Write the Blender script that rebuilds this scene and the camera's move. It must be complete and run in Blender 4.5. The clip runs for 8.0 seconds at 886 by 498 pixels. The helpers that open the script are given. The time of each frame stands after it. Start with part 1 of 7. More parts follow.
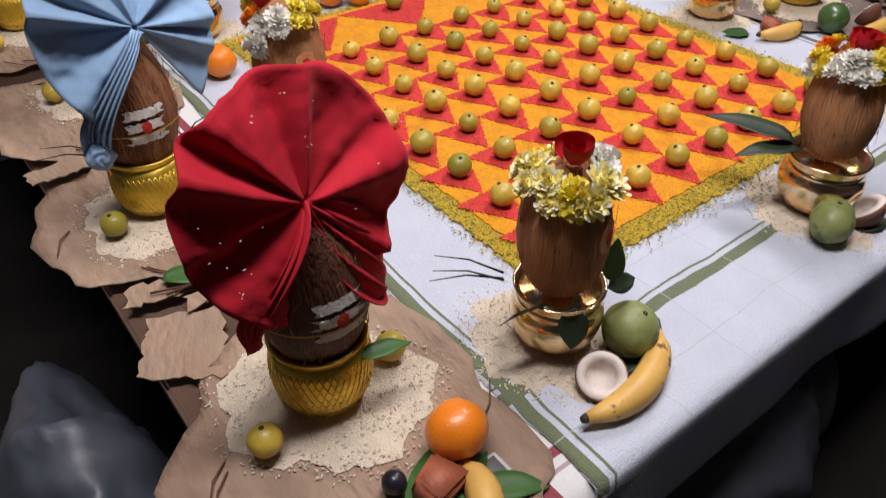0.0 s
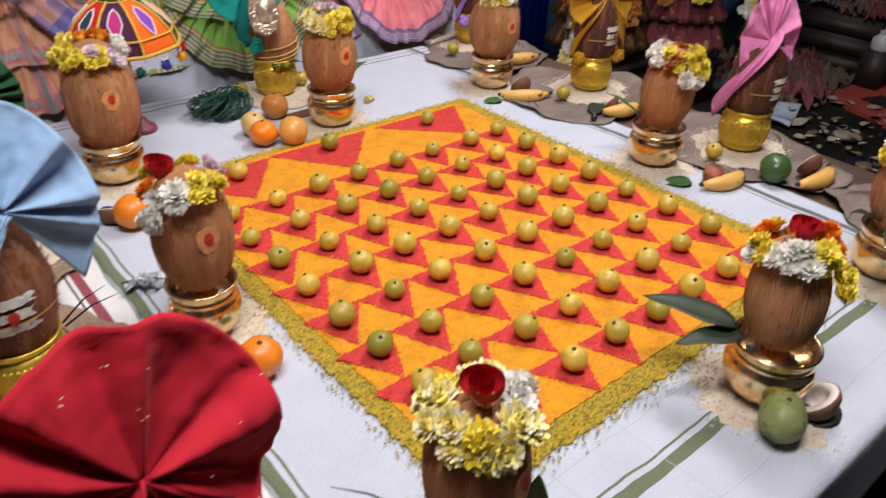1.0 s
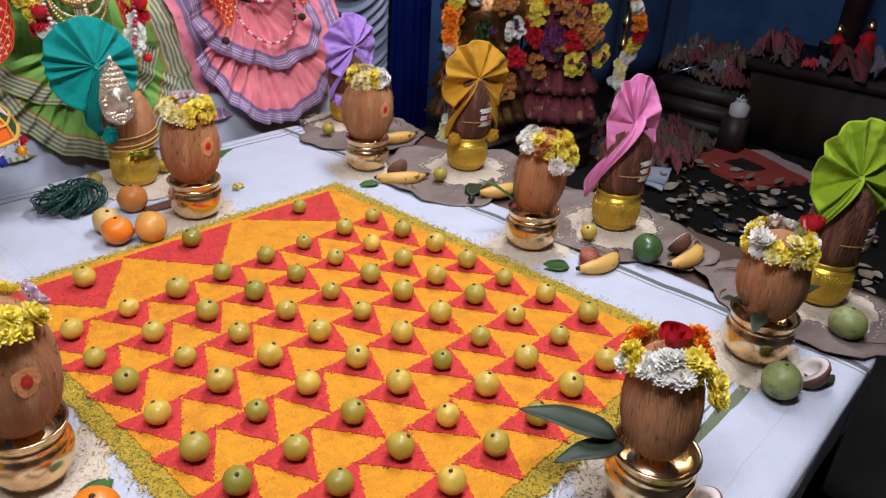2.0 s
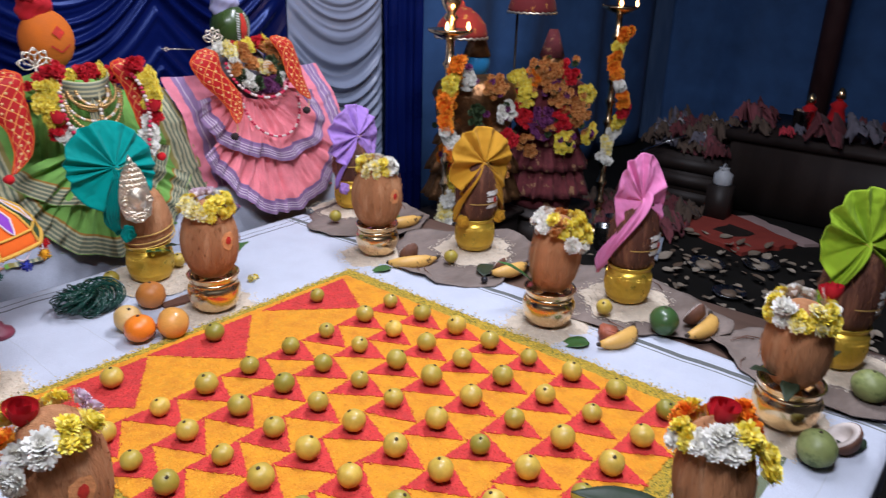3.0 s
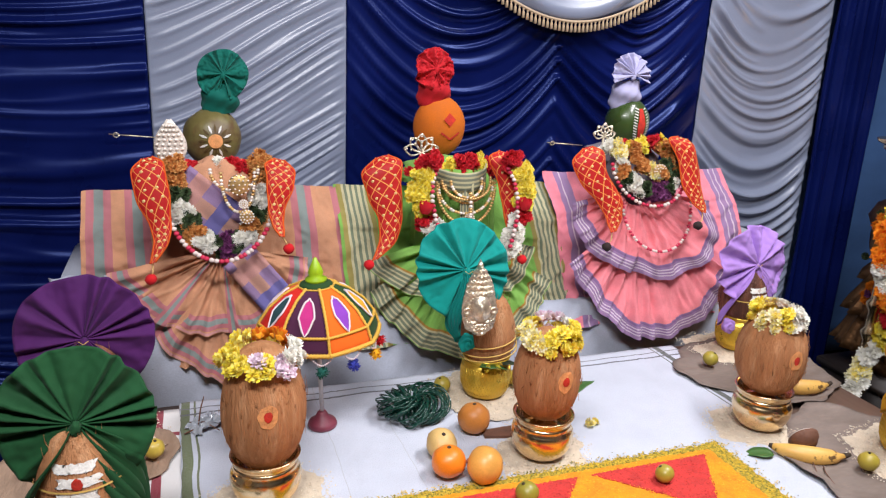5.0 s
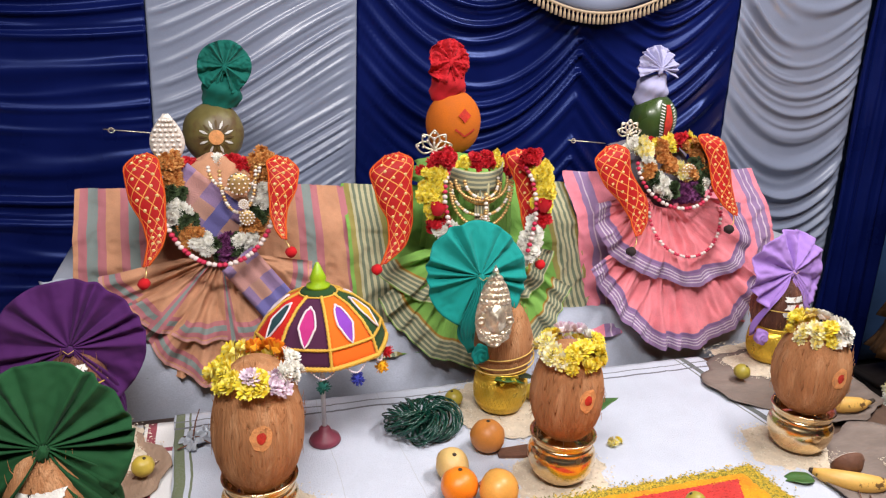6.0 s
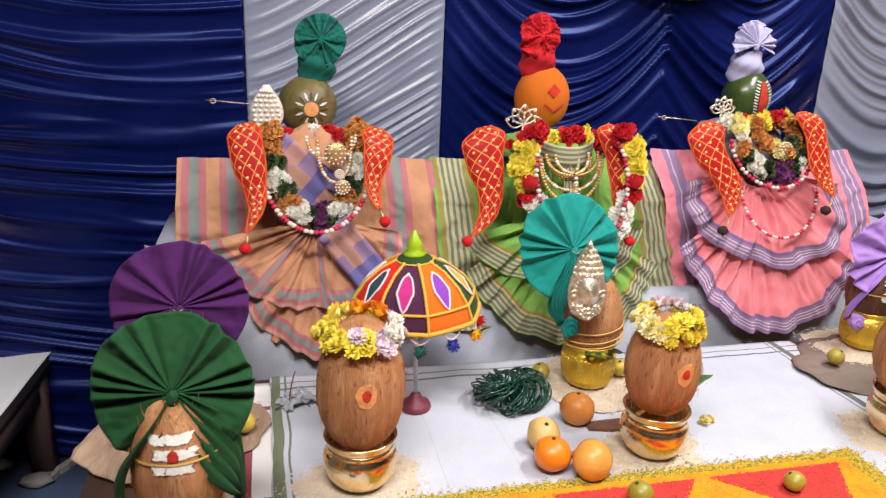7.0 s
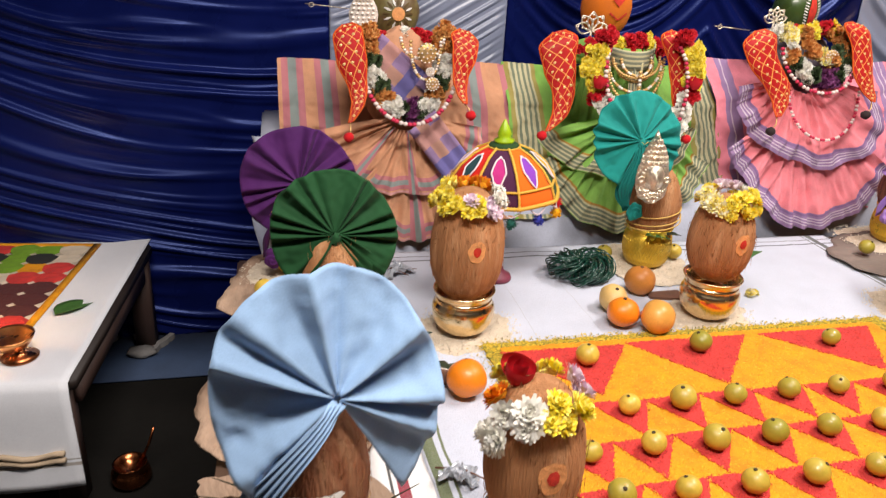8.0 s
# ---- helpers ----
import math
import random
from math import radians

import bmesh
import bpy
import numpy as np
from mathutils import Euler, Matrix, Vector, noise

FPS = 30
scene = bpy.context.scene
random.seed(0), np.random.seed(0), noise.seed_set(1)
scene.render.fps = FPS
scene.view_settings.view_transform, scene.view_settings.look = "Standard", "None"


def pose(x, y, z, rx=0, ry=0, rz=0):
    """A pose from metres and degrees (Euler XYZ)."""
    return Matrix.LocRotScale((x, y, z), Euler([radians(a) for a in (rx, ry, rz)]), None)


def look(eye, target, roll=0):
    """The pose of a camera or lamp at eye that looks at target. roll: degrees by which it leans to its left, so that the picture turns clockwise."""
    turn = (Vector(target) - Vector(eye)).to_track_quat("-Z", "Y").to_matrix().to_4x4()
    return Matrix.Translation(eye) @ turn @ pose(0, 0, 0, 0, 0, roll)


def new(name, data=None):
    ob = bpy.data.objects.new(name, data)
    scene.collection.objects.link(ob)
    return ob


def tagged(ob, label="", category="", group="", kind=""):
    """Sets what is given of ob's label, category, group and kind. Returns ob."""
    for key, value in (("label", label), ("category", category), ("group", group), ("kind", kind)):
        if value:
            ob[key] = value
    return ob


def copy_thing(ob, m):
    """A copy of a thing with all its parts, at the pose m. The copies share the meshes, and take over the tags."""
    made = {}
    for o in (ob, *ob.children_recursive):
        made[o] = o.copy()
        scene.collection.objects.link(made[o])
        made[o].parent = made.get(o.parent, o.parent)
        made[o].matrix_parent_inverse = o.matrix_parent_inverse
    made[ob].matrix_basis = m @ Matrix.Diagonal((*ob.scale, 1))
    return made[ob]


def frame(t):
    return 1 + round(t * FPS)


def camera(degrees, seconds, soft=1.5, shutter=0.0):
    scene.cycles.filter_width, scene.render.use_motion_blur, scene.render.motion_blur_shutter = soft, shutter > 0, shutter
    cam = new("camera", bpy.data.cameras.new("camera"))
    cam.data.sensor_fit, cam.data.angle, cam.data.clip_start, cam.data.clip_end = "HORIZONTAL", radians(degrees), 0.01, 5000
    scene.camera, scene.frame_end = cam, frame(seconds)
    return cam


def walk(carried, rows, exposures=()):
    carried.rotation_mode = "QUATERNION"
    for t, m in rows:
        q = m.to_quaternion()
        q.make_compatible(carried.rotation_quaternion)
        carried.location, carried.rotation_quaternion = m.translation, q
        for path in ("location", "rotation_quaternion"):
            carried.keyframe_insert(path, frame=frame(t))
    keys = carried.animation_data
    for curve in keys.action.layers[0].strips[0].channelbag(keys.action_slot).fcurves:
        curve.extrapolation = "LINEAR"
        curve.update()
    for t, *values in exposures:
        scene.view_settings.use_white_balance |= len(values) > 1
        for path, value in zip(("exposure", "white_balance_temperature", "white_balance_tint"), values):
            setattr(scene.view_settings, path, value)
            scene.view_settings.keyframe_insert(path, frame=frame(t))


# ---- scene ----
cam = camera(62.6, 8.0, soft=1.2, shutter=0.22)
PATH = [
    (0, (-0.953, -0.899, 0.651), (-0.005, 0.329, -0.611), 0.0),
    (0.5, (-0.907, -0.874, 0.676), (0.046, 0.455, -0.475), -0.1),
    (1, (-0.804, -0.815, 0.701), (0.303, 0.468, -0.36), 2.1),
    (1.5, (-0.714, -0.785, 0.722), (0.566, 0.415, -0.239), 4.4),
    (1.7, (-0.697, -0.781, 0.727), (0.607, 0.4, -0.225), 4.4),
    (2.8, (-0.76, -0.745, 0.76), (0.717, 0.374, 0.009), 1.4),
    (3, (-0.769, -0.727, 0.759), (0.675, 0.452, 0.034), 1.7),
    (3.5, (-0.787, -0.662, 0.759), (0.461, 0.752, 0.096), 1.1),
    (4, (-0.717, -0.606, 0.76), (0.233, 1.036, 0.124), 0.7),
    (4.5, (-0.633, -0.532, 0.775), (0.129, 1.22, 0.181), 1.5),
    (4.7, (-0.591, -0.506, 0.778), (0.114, 1.275, 0.204), 2.2),
    (5.8, (-0.482, -0.379, 0.746), (0.121, 1.446, 0.192), 2.0),
    (6, (-0.496, -0.372, 0.753), (0.113, 1.448, 0.19), 2.4),
    (6.5, (-0.511, -0.364, 0.75), (0.072, 1.467, 0.197), 3.9),
    (7, (-0.568, -0.371, 0.724), (-0.109, 1.479, 0.121), 2.4),
    (7.5, (-0.668, -0.447, 0.701), (-0.231, 1.38, 0.015), 3.2),
    (8, (-0.763, -0.545, 0.691), (-0.34, 1.247, -0.09), 3.0),
]
walk(cam, [(t, look(eye, target, roll)) for t, eye, target, roll in PATH], exposures=[(0.0, 0.0, 6450, 16), (1.0, 0.05, 6500, 14), (1.5, 0.0, 6250, 15), (3.0, 0.1, 5650, 15), (3.5, 0.1, 5750, 13), (4.0, 0.05, 5950, 14), (4.5, 0.32, 6100, 13), (6.5, 0.42, 6600, 12), (7.5, 0.53, 6850, 13), (8.0, 0.45, 6950, 14)])

# ---- light ----
world = bpy.data.worlds.new("room_air")
world.use_nodes = True
world.node_tree.nodes["Background"].inputs[0].default_value = (0.55, 0.62, 0.8, 1)
world.node_tree.nodes["Background"].inputs[1].default_value = 0.09
scene.world = world


def area_lamp(name, at, to, w, h, power, colour):
    d = bpy.data.lights.new(name, "AREA")
    d.shape, d.size, d.size_y, d.energy, d.color = "RECTANGLE", w, h, power, colour
    ob = new(name, d)
    ob.matrix_world = look(at, to)
    return ob


def point_lamp(name, at, power, colour, radius=0.02):
    d = bpy.data.lights.new(name, "POINT")
    d.energy, d.color, d.shadow_soft_size = power, colour, radius
    ob = new(name, d)
    ob.location = at
    return ob


area_lamp("tube_light_front", (-0.62, -0.5, 2.05), (-0.25, 0.5, 0.0), 1.2, 0.25, 44, (1.0, 0.97, 0.95))
area_lamp("tube_light_middle", (0.98, 0.32, 2.1), (0.6, 0.5, 0.0), 1.2, 0.25, 40, (1.0, 0.97, 0.95))
point_lamp("flame_glow", (1.46, 1.05, 0.56), 1.2, (1.0, 0.55, 0.2))
point_lamp("flame_glow", (2.55, 0.96, 0.62), 0.8, (1.0, 0.55, 0.2))
point_lamp("flame_glow", (-1.47, 1.03, -0.06), 0.8, (1.0, 0.55, 0.2))
scene.view_settings.exposure = 0.0


# ---- materials ----
def link(nt, a, b):
    nt.links.new(a, b)


def math_node(nt, op, a, b=None, c=None):
    n = nt.nodes.new("ShaderNodeMath")
    n.operation = op
    for i, v in enumerate((a, b, c)):
        if v is None:
            continue
        if isinstance(v, (int, float)):
            n.inputs[i].default_value = v
        else:
            link(nt, v, n.inputs[i])
    return n.outputs[0]


def mix_node(nt, fac, a, b):
    n = nt.nodes.new("ShaderNodeMix")
    n.data_type = "RGBA"
    for k, v in ((0, fac), (6, a), (7, b)):
        if isinstance(v, (int, float)):
            n.inputs[k].default_value = v
        elif isinstance(v, tuple):
            n.inputs[k].default_value = (*v[:3], 1)
        else:
            link(nt, v, n.inputs[k])
    return n.outputs[2]


def noise_node(nt, vec, scale, detail=3, rough=0.55):
    n = nt.nodes.new("ShaderNodeTexNoise")
    n.inputs["Scale"].default_value, n.inputs["Detail"].default_value = scale, detail
    n.inputs["Roughness"].default_value = rough
    link(nt, vec, n.inputs["Vector"])
    return n.outputs["Fac"]


def ramp(nt, fac, lo, hi):
    n = nt.nodes.new("ShaderNodeMapRange")
    n.inputs["From Min"].default_value, n.inputs["From Max"].default_value = lo, hi
    link(nt, fac, n.inputs["Value"])
    return n.outputs[0]


def shade(c, f):
    return tuple(min(1.0, v * f) for v in c[:3])


def stretch(nt, vec, s):
    n = nt.nodes.new("ShaderNodeMapping")
    n.inputs["Scale"].default_value = s
    link(nt, vec, n.inputs["Vector"])
    return n.outputs[0]


def material(name, base, rough=0.5, metal=0.0, var=0.18, scale=25, bump=0.15, fine=220, depth=0.002,
             other=None, other_scale=9, other_cut=(0.5, 0.62), spec=0.5, sheen=0.0, coat=0.0, bands=(), uv=False, tint=None,
             by_object=None, by_island=None, grain=(1, 1, 1), transmission=0.0, emit=None, warp=0.0):
    """bands: (axis, centre, half width, colour) stripes across the cloth; by_object / by_island: second colour mixed at random."""
    m = bpy.data.materials.new(name)
    m.use_nodes = True
    nt = m.node_tree
    p = nt.nodes["Principled BSDF"]
    tc = nt.nodes.new("ShaderNodeTexCoord")
    vec = tc.outputs["Object"]
    gv = stretch(nt, vec, grain)
    big = noise_node(nt, gv, scale, 4)
    small = noise_node(nt, gv, fine, 2)
    col = mix_node(nt, ramp(nt, big, 0.3, 0.7), shade(base, 1 - var), shade(base, 1 + var))
    if other:
        col = mix_node(nt, ramp(nt, noise_node(nt, gv, other_scale, 5, 0.65), *other_cut), col, other)
    if by_object:
        oi = nt.nodes.new("ShaderNodeObjectInfo")
        col = mix_node(nt, oi.outputs["Random"], col, by_object)
    if by_island:
        ge = nt.nodes.new("ShaderNodeNewGeometry")
        r = ge.outputs["Random Per Island"]
        for i, c in enumerate(by_island):
            col = mix_node(nt, math_node(nt, "GREATER_THAN", r, (i + 1) / (len(by_island) + 1)), col, c)
    if bands:
        src = vec
        if uv:
            un = nt.nodes.new("ShaderNodeUVMap")
            un.uv_map = "UVMap"
            src = un.outputs[0]
        sx = nt.nodes.new("ShaderNodeSeparateXYZ")
        link(nt, src, sx.inputs[0])
        wob = math_node(nt, "MULTIPLY", math_node(nt, "SUBTRACT", noise_node(nt, vec, 7, 2), 0.5), warp) if warp else 0.0
        for axis, c, hw, colour in bands:
            d = math_node(nt, "ABSOLUTE", math_node(nt, "SUBTRACT", math_node(nt, "ADD", sx.outputs["XYZ".index(axis)], wob), c))
            col = mix_node(nt, math_node(nt, "LESS_THAN", d, hw), col, colour)
    col = mix_node(nt, math_node(nt, "MULTIPLY", ramp(nt, small, 0.35, 0.7), 0.22), col, shade(base, 0.55))
    link(nt, col, p.inputs["Base Color"])
    p.inputs["Metallic"].default_value = metal
    link(nt, ramp_to(nt, big, max(0.02, rough - 0.08), min(1, rough + 0.08)), p.inputs["Roughness"])
    p.inputs["Specular IOR Level"].default_value = spec
    p.inputs["Sheen Weight"].default_value = sheen
    if tint:
        p.inputs["Specular Tint"].default_value = (*tint, 1)
    p.inputs["Coat Weight"].default_value = coat
    p.inputs["Transmission Weight"].default_value = transmission
    if emit:
        p.inputs["Emission Color"].default_value = (*emit[:3], 1)
        p.inputs["Emission Strength"].default_value = emit[3]
    if bump:
        b = nt.nodes.new("ShaderNodeBump")
        b.inputs["Strength"].default_value, b.inputs["Distance"].default_value = min(1, bump), depth
        link(nt, math_node(nt, "ADD", small, math_node(nt, "MULTIPLY", big, 1.5)), b.inputs["Height"])
        link(nt, b.outputs[0], p.inputs["Normal"])
    return m


def ramp_to(nt, fac, a, b):
    n = nt.nodes.new("ShaderNodeMapRange")
    n.inputs["From Min"].default_value, n.inputs["From Max"].default_value = 0.3, 0.7
    n.inputs["To Min"].default_value, n.inputs["To Max"].default_value = a, b
    link(nt, fac, n.inputs["Value"])
    return n.outputs[0]


GREEN_LINE = (0.13, 0.16, 0.07)
WHITE = (0.56, 0.595, 0.69)
m_brass = material("polished_brass", (0.86, 0.64, 0.36), 0.22, 1.0, 0.1, 18, 0.05, 90, 0.001, other=(0.72, 0.44, 0.26), other_scale=14, other_cut=(0.52, 0.75))
m_gold = material("embossed_gold_tin", (0.74, 0.5, 0.06), 0.33, 0.7, 0.12, 30, 0.1, 150, 0.001)
m_husk = material("coconut_husk", (0.42, 0.19, 0.082), 0.85, 0, 0.22, 46, 1.0, 420, 0.003, other=(0.53, 0.28, 0.14), other_scale=60, other_cut=(0.5, 0.66), grain=(1, 1, 0.09), spec=0.2)
m_husk_mid = material("coconut_husk_reddish", (0.24, 0.088, 0.042), 0.7, 0, 0.35, 40, 1.0, 320, 0.004, other=(0.38, 0.19, 0.1), other_scale=36, other_cut=(0.5, 0.64), grain=(1, 1, 0.1), spec=0.25)
m_husk_dark = material("coconut_husk_dark", (0.115, 0.044, 0.027), 0.55, 0, 0.35, 40, 1.0, 320, 0.004, other=(0.25, 0.105, 0.055), other_scale=40, other_cut=(0.54, 0.62), grain=(1, 1, 0.1), spec=0.3)
m_white_paste = material("white_ash_paste", (0.75, 0.73, 0.68), 0.9, 0, 0.15, 60, 0.6, 300, 0.002)
m_kumkum = material("red_kumkum", (0.55, 0.03, 0.015), 0.9, 0, 0.25, 80, 0.6, 400, 0.002)
m_sandal = material("sandal_paste", (0.74, 0.33, 0.12), 0.9, 0, 0.2, 80, 0.6, 400, 0.002)
m_yellow_rice = material("yellow_rice", (0.88, 0.36, 0.006), 0.8, 0, 0.14, 60, 1.0, 420, 0.004, other=(0.74, 0.27, 0.008), other_scale=30)
m_red_rice = material("red_rice", (0.69, 0.045, 0.038), 0.8, 0, 0.2, 60, 1.0, 420, 0.004)
m_mung = material("mung_border", (0.6, 0.4, 0.03), 0.75, 0, 0.4, 120, 1.0, 380, 0.004, other=(0.24, 0.21, 0.03), other_scale=120)
m_grain_y = material("yellow_grain", (0.86, 0.38, 0.015), 0.75, 0, 0.1, 60, 0, by_island=((0.78, 0.3, 0.01), (0.85, 0.46, 0.03)))
m_grain_r = material("red_grain", (0.55, 0.03, 0.02), 0.75, 0, 0.1, 60, 0, by_island=((0.45, 0.02, 0.015), (0.65, 0.05, 0.03)))
m_grain_g = material("mung_grain", (0.6, 0.4, 0.02), 0.7, 0, 0.1, 60, 0, by_island=((0.24, 0.23, 0.03), (0.68, 0.46, 0.03), (0.13, 0.14, 0.02), (0.72, 0.5, 0.05)))
m_rice = material("raw_rice", (0.66, 0.56, 0.43), 0.8, 0, 0.12, 40, 0.9, 420, 0.003)
m_grain_w = material("rice_grain", (0.72, 0.63, 0.5), 0.7, 0, 0.1, 60, 0, by_island=((0.62, 0.52, 0.4), (0.78, 0.72, 0.6)))
m_lime = material("lime_peel", (0.72, 0.48, 0.07), 0.42, 0, 0.25, 35, 0.3, 500, 0.0008, by_object=(0.24, 0.23, 0.025), coat=0.1)
m_navel = material("fruit_navel", (0.05, 0.035, 0.015), 0.9, 0, 0.3, 90)
m_cloth = material("white_cotton", WHITE, 0.9, 0, 0.05, 13, 0.6, 420, 0.004, warp=0.02, sheen=0.1, bands=(
    ("X", -0.567, 0.009, GREEN_LINE), ("X", -0.548, 0.002, GREEN_LINE), ("Y", -0.527, 0.009, GREEN_LINE), ("Y", -0.508, 0.0018, GREEN_LINE),
    ("X", 0.604, 0.008, (0.1, 0.11, 0.1)), ("X", 0.586, 0.002, (0.15, 0.16, 0.14)), ("X", -0.43, 0.0006, (0.46, 0.48, 0.52)), ("X", -0.3, 0.0006, (0.46, 0.48, 0.52)), ("X", -0.17, 0.0006, (0.46, 0.48, 0.52)), ("Y", -0.455, 0.0006, (0.46, 0.48, 0.52)), ("Y", -0.6, 0.0006, (0.46, 0.48, 0.52)), ("Y", 0.965, 0.003, (0.12, 0.12, 0.14)), ("Y", 0.99, 0.002, (0.16, 0.16, 0.18))))
m_under = material("striped_under_cloth", (0.72, 0.71, 0.7), 0.9, 0, 0.06, 8, 0.35, 500, 0.0012, warp=0.004, bands=(
    ("X", -0.618, 0.008, (0.25, 0.02, 0.04)), ("Y", -0.606, 0.006, (0.25, 0.02, 0.04)), ("Y", -0.625, 0.0025, (0.4, 0.3, 0.33)), ("X", -0.634, 0.002, (0.05, 0.05, 0.05)), ("Y", 0.9, 0.007, (0.25, 0.02, 0.04))))
m_step = material("pale_blue_step_cloth", (0.42, 0.45, 0.54), 0.85, 0, 0.08, 5, 0.35, 300, 0.0015)
m_leaf_plate = material("dried_leaf_plate", (0.36, 0.245, 0.17), 0.75, 0, 0.3, 16, 0.9, 120, 0.004, other=(0.2, 0.12, 0.075), other_scale=7, other_cut=(0.45, 0.7), grain=(1, 0.35, 1))
m_leaf_grey = material("grey_leaf_plate", (0.21, 0.165, 0.14), 0.8, 0, 0.22, 14, 0.6, 140, 0.003, other=(0.14, 0.105, 0.085), other_scale=5, grain=(0.4, 1, 1))
m_wood = material("table_wood", (0.2, 0.12, 0.085), 0.55, 0, 0.25, 8, 0.3, 90, 0.0012, grain=(1, 0.12, 1))
# Dark wood sunk almost to black, holding the shade on bench and crate.
m_wood_dark = material("shaded_dark_wood", (0.022, 0.014, 0.011), 0.6, 0, 0.3, 9, 0.3, 90, 0.0012, grain=(1, 1, 0.15))
m_floor = material("dark_floor", (0.013, 0.012, 0.0105), 0.85, 0, 0.35, 3, 0.2, 60, 0.002, spec=0.12)
m_blue_floor = material("blue_floor_cloth", (0.042, 0.072, 0.14), 0.8, 0, 0.3, 4, 0.3, 200, 0.002)
# The dark upright streaks paint the shade of hanging folds onto the flat wall.
m_wall_blue = material("blue_wall_fold_shade", (0.1, 0.175, 0.34), 0.7, 0, 0.25, 2.5, 0.25, 40, 0.003, other=(0.035, 0.08, 0.19), other_scale=2.2, grain=(1, 1, 0.15))
# Walls and ceiling out of view, paled to brighten reflections in the brass.
m_wall_bounce = material("unseen_pale_wall", (0.5, 0.5, 0.52), 0.8, 0, 0.12, 2, 0.2, 40, 0.003)
m_satin_blue = material("royal_blue_satin", (0.003, 0.0068, 0.066), 0.3, 0, 0.25, 4, 0.08, 400, 0.0006, spec=0.3, tint=(0.3, 0.42, 1.0))
m_satin_grey = material("silver_grey_satin", (0.225, 0.255, 0.35), 0.33, 0, 0.08, 4, 0.08, 400, 0.0006, spec=0.6)
m_leaf = material("green_leaf", (0.045, 0.13, 0.025), 0.55, 0, 0.3, 20, 0.4, 120, 0.001)
m_leaf_dark = material("dark_mango_leaf", (0.018, 0.032, 0.014), 0.55, 0, 0.3, 20, 0.4, 120, 0.001)
m_banana = material("banana_peel", (0.72, 0.42, 0.1), 0.5, 0, 0.15, 18, 0.2, 150, 0.001, other=(0.1, 0.05, 0.02), other_scale=38, other_cut=(0.62, 0.66))
m_tip = material("dark_fruit_tip", (0.04, 0.025, 0.015), 0.8)
m_orange = material("orange_peel", (0.86, 0.23, 0.012), 0.36, 0, 0.08, 12, 0.5, 420, 0.001, coat=0.15)
m_orange_dull = material("ripe_fruit_peel", (0.55, 0.2, 0.035), 0.45, 0, 0.2, 12, 0.4, 300, 0.001)
m_apricot = material("yellow_apple_peel", (0.75, 0.36, 0.07), 0.42, 0, 0.2, 14, 0.2, 300, 0.0008, coat=0.1)
m_pale = material("pale_lemon_peel", (0.68, 0.45, 0.16), 0.5, 0, 0.15, 14, 0.3, 300, 0.0008)
m_guava = material("green_guava_peel", (0.26, 0.3, 0.1), 0.5, 0, 0.22, 22, 0.3, 200, 0.001, other=(0.09, 0.12, 0.03), other_scale=18)
m_mango = material("green_mango_peel", (0.05, 0.11, 0.03), 0.38, 0, 0.2, 16, 0.2, 200, 0.0008, coat=0.15)
m_copra = material("white_coconut_flesh", (0.68, 0.6, 0.55), 0.6, 0, 0.1, 20, 0.3, 150, 0.001)
m_shell = material("coconut_shell", (0.14, 0.06, 0.035), 0.75, 0, 0.3, 25, 0.6, 150, 0.002)
m_date = material("terracotta_jaggery", (0.36, 0.1, 0.05), 0.6, 0, 0.2, 25, 0.4, 150, 0.002)
m_black = material("black_grape", (0.015, 0.014, 0.02), 0.35, 0, 0.2, 30)
m_thread = material("yellow_thread", (0.62, 0.4, 0.1), 0.85)
m_silver = material("silver_relief", (0.82, 0.7, 0.55), 0.36, 0.85, 0.3, 90, 0.5, 240, 0.002)
m_news = material("newsprint", (0.55, 0.54, 0.52), 0.9, 0, 0.06, 12, 0.2, 120, 0.001)
m_ink = material("printed_grey", (0.16, 0.16, 0.17), 0.9)
m_plastic = material("grey_plastic_bag", (0.065, 0.075, 0.095), 0.5, 0, 0.2, 8, 0.3, 30, 0.003, spec=0.6)
m_plastic_dim = material("dark_plastic_bag", (0.05, 0.055, 0.065), 0.35, 0, 0.2, 8, 0.3, 30, 0.003)
m_flame = material("oil_flame", (1.0, 0.6, 0.2), 0.5, 0, 0, 10, 0, emit=(1.0, 0.5, 0.16, 9.0))
m_bronze = material("bronze_statue", (0.24, 0.12, 0.05), 0.35, 0.8, 0.35, 25, 0.5, 70, 0.004)


def cloth(name, c, rough=0.85, **k):
    k = {"sheen": 0.04, "var": 0.12, "spec": 0.25, "scale": 12, "bump": 0.3, "fine": 650, "depth": 0.0008, **k}
    return material(name, c, rough, 0, **k)


FAN = {"teal": cloth("teal_cotton", (0.004, 0.26, 0.23)), "lilac": cloth("lilac_cotton", (0.4, 0.23, 0.62)), "mustard": cloth("mustard_cotton", (0.5, 0.25, 0.012)),
       "pink": cloth("pink_cotton", (0.72, 0.23, 0.46)), "lime": cloth("lime_green_cotton", (0.26, 0.4, 0.012)), "red": cloth("crimson_cotton", (0.52, 0.014, 0.03)),
       "blue": cloth("sky_blue_cotton", (0.27, 0.42, 0.62)), "green": cloth("bottle_green_cotton", (0.008, 0.06, 0.018)), "purple": cloth("plum_cotton", (0.07, 0.012, 0.1)),
       "hat_teal": cloth("teal_hat_cotton", (0.004, 0.13, 0.1)), "hat_red": cloth("red_hat_cotton", (0.5, 0.012, 0.02)), "hat_lavender": cloth("lavender_hat_cotton", (0.42, 0.41, 0.62))}
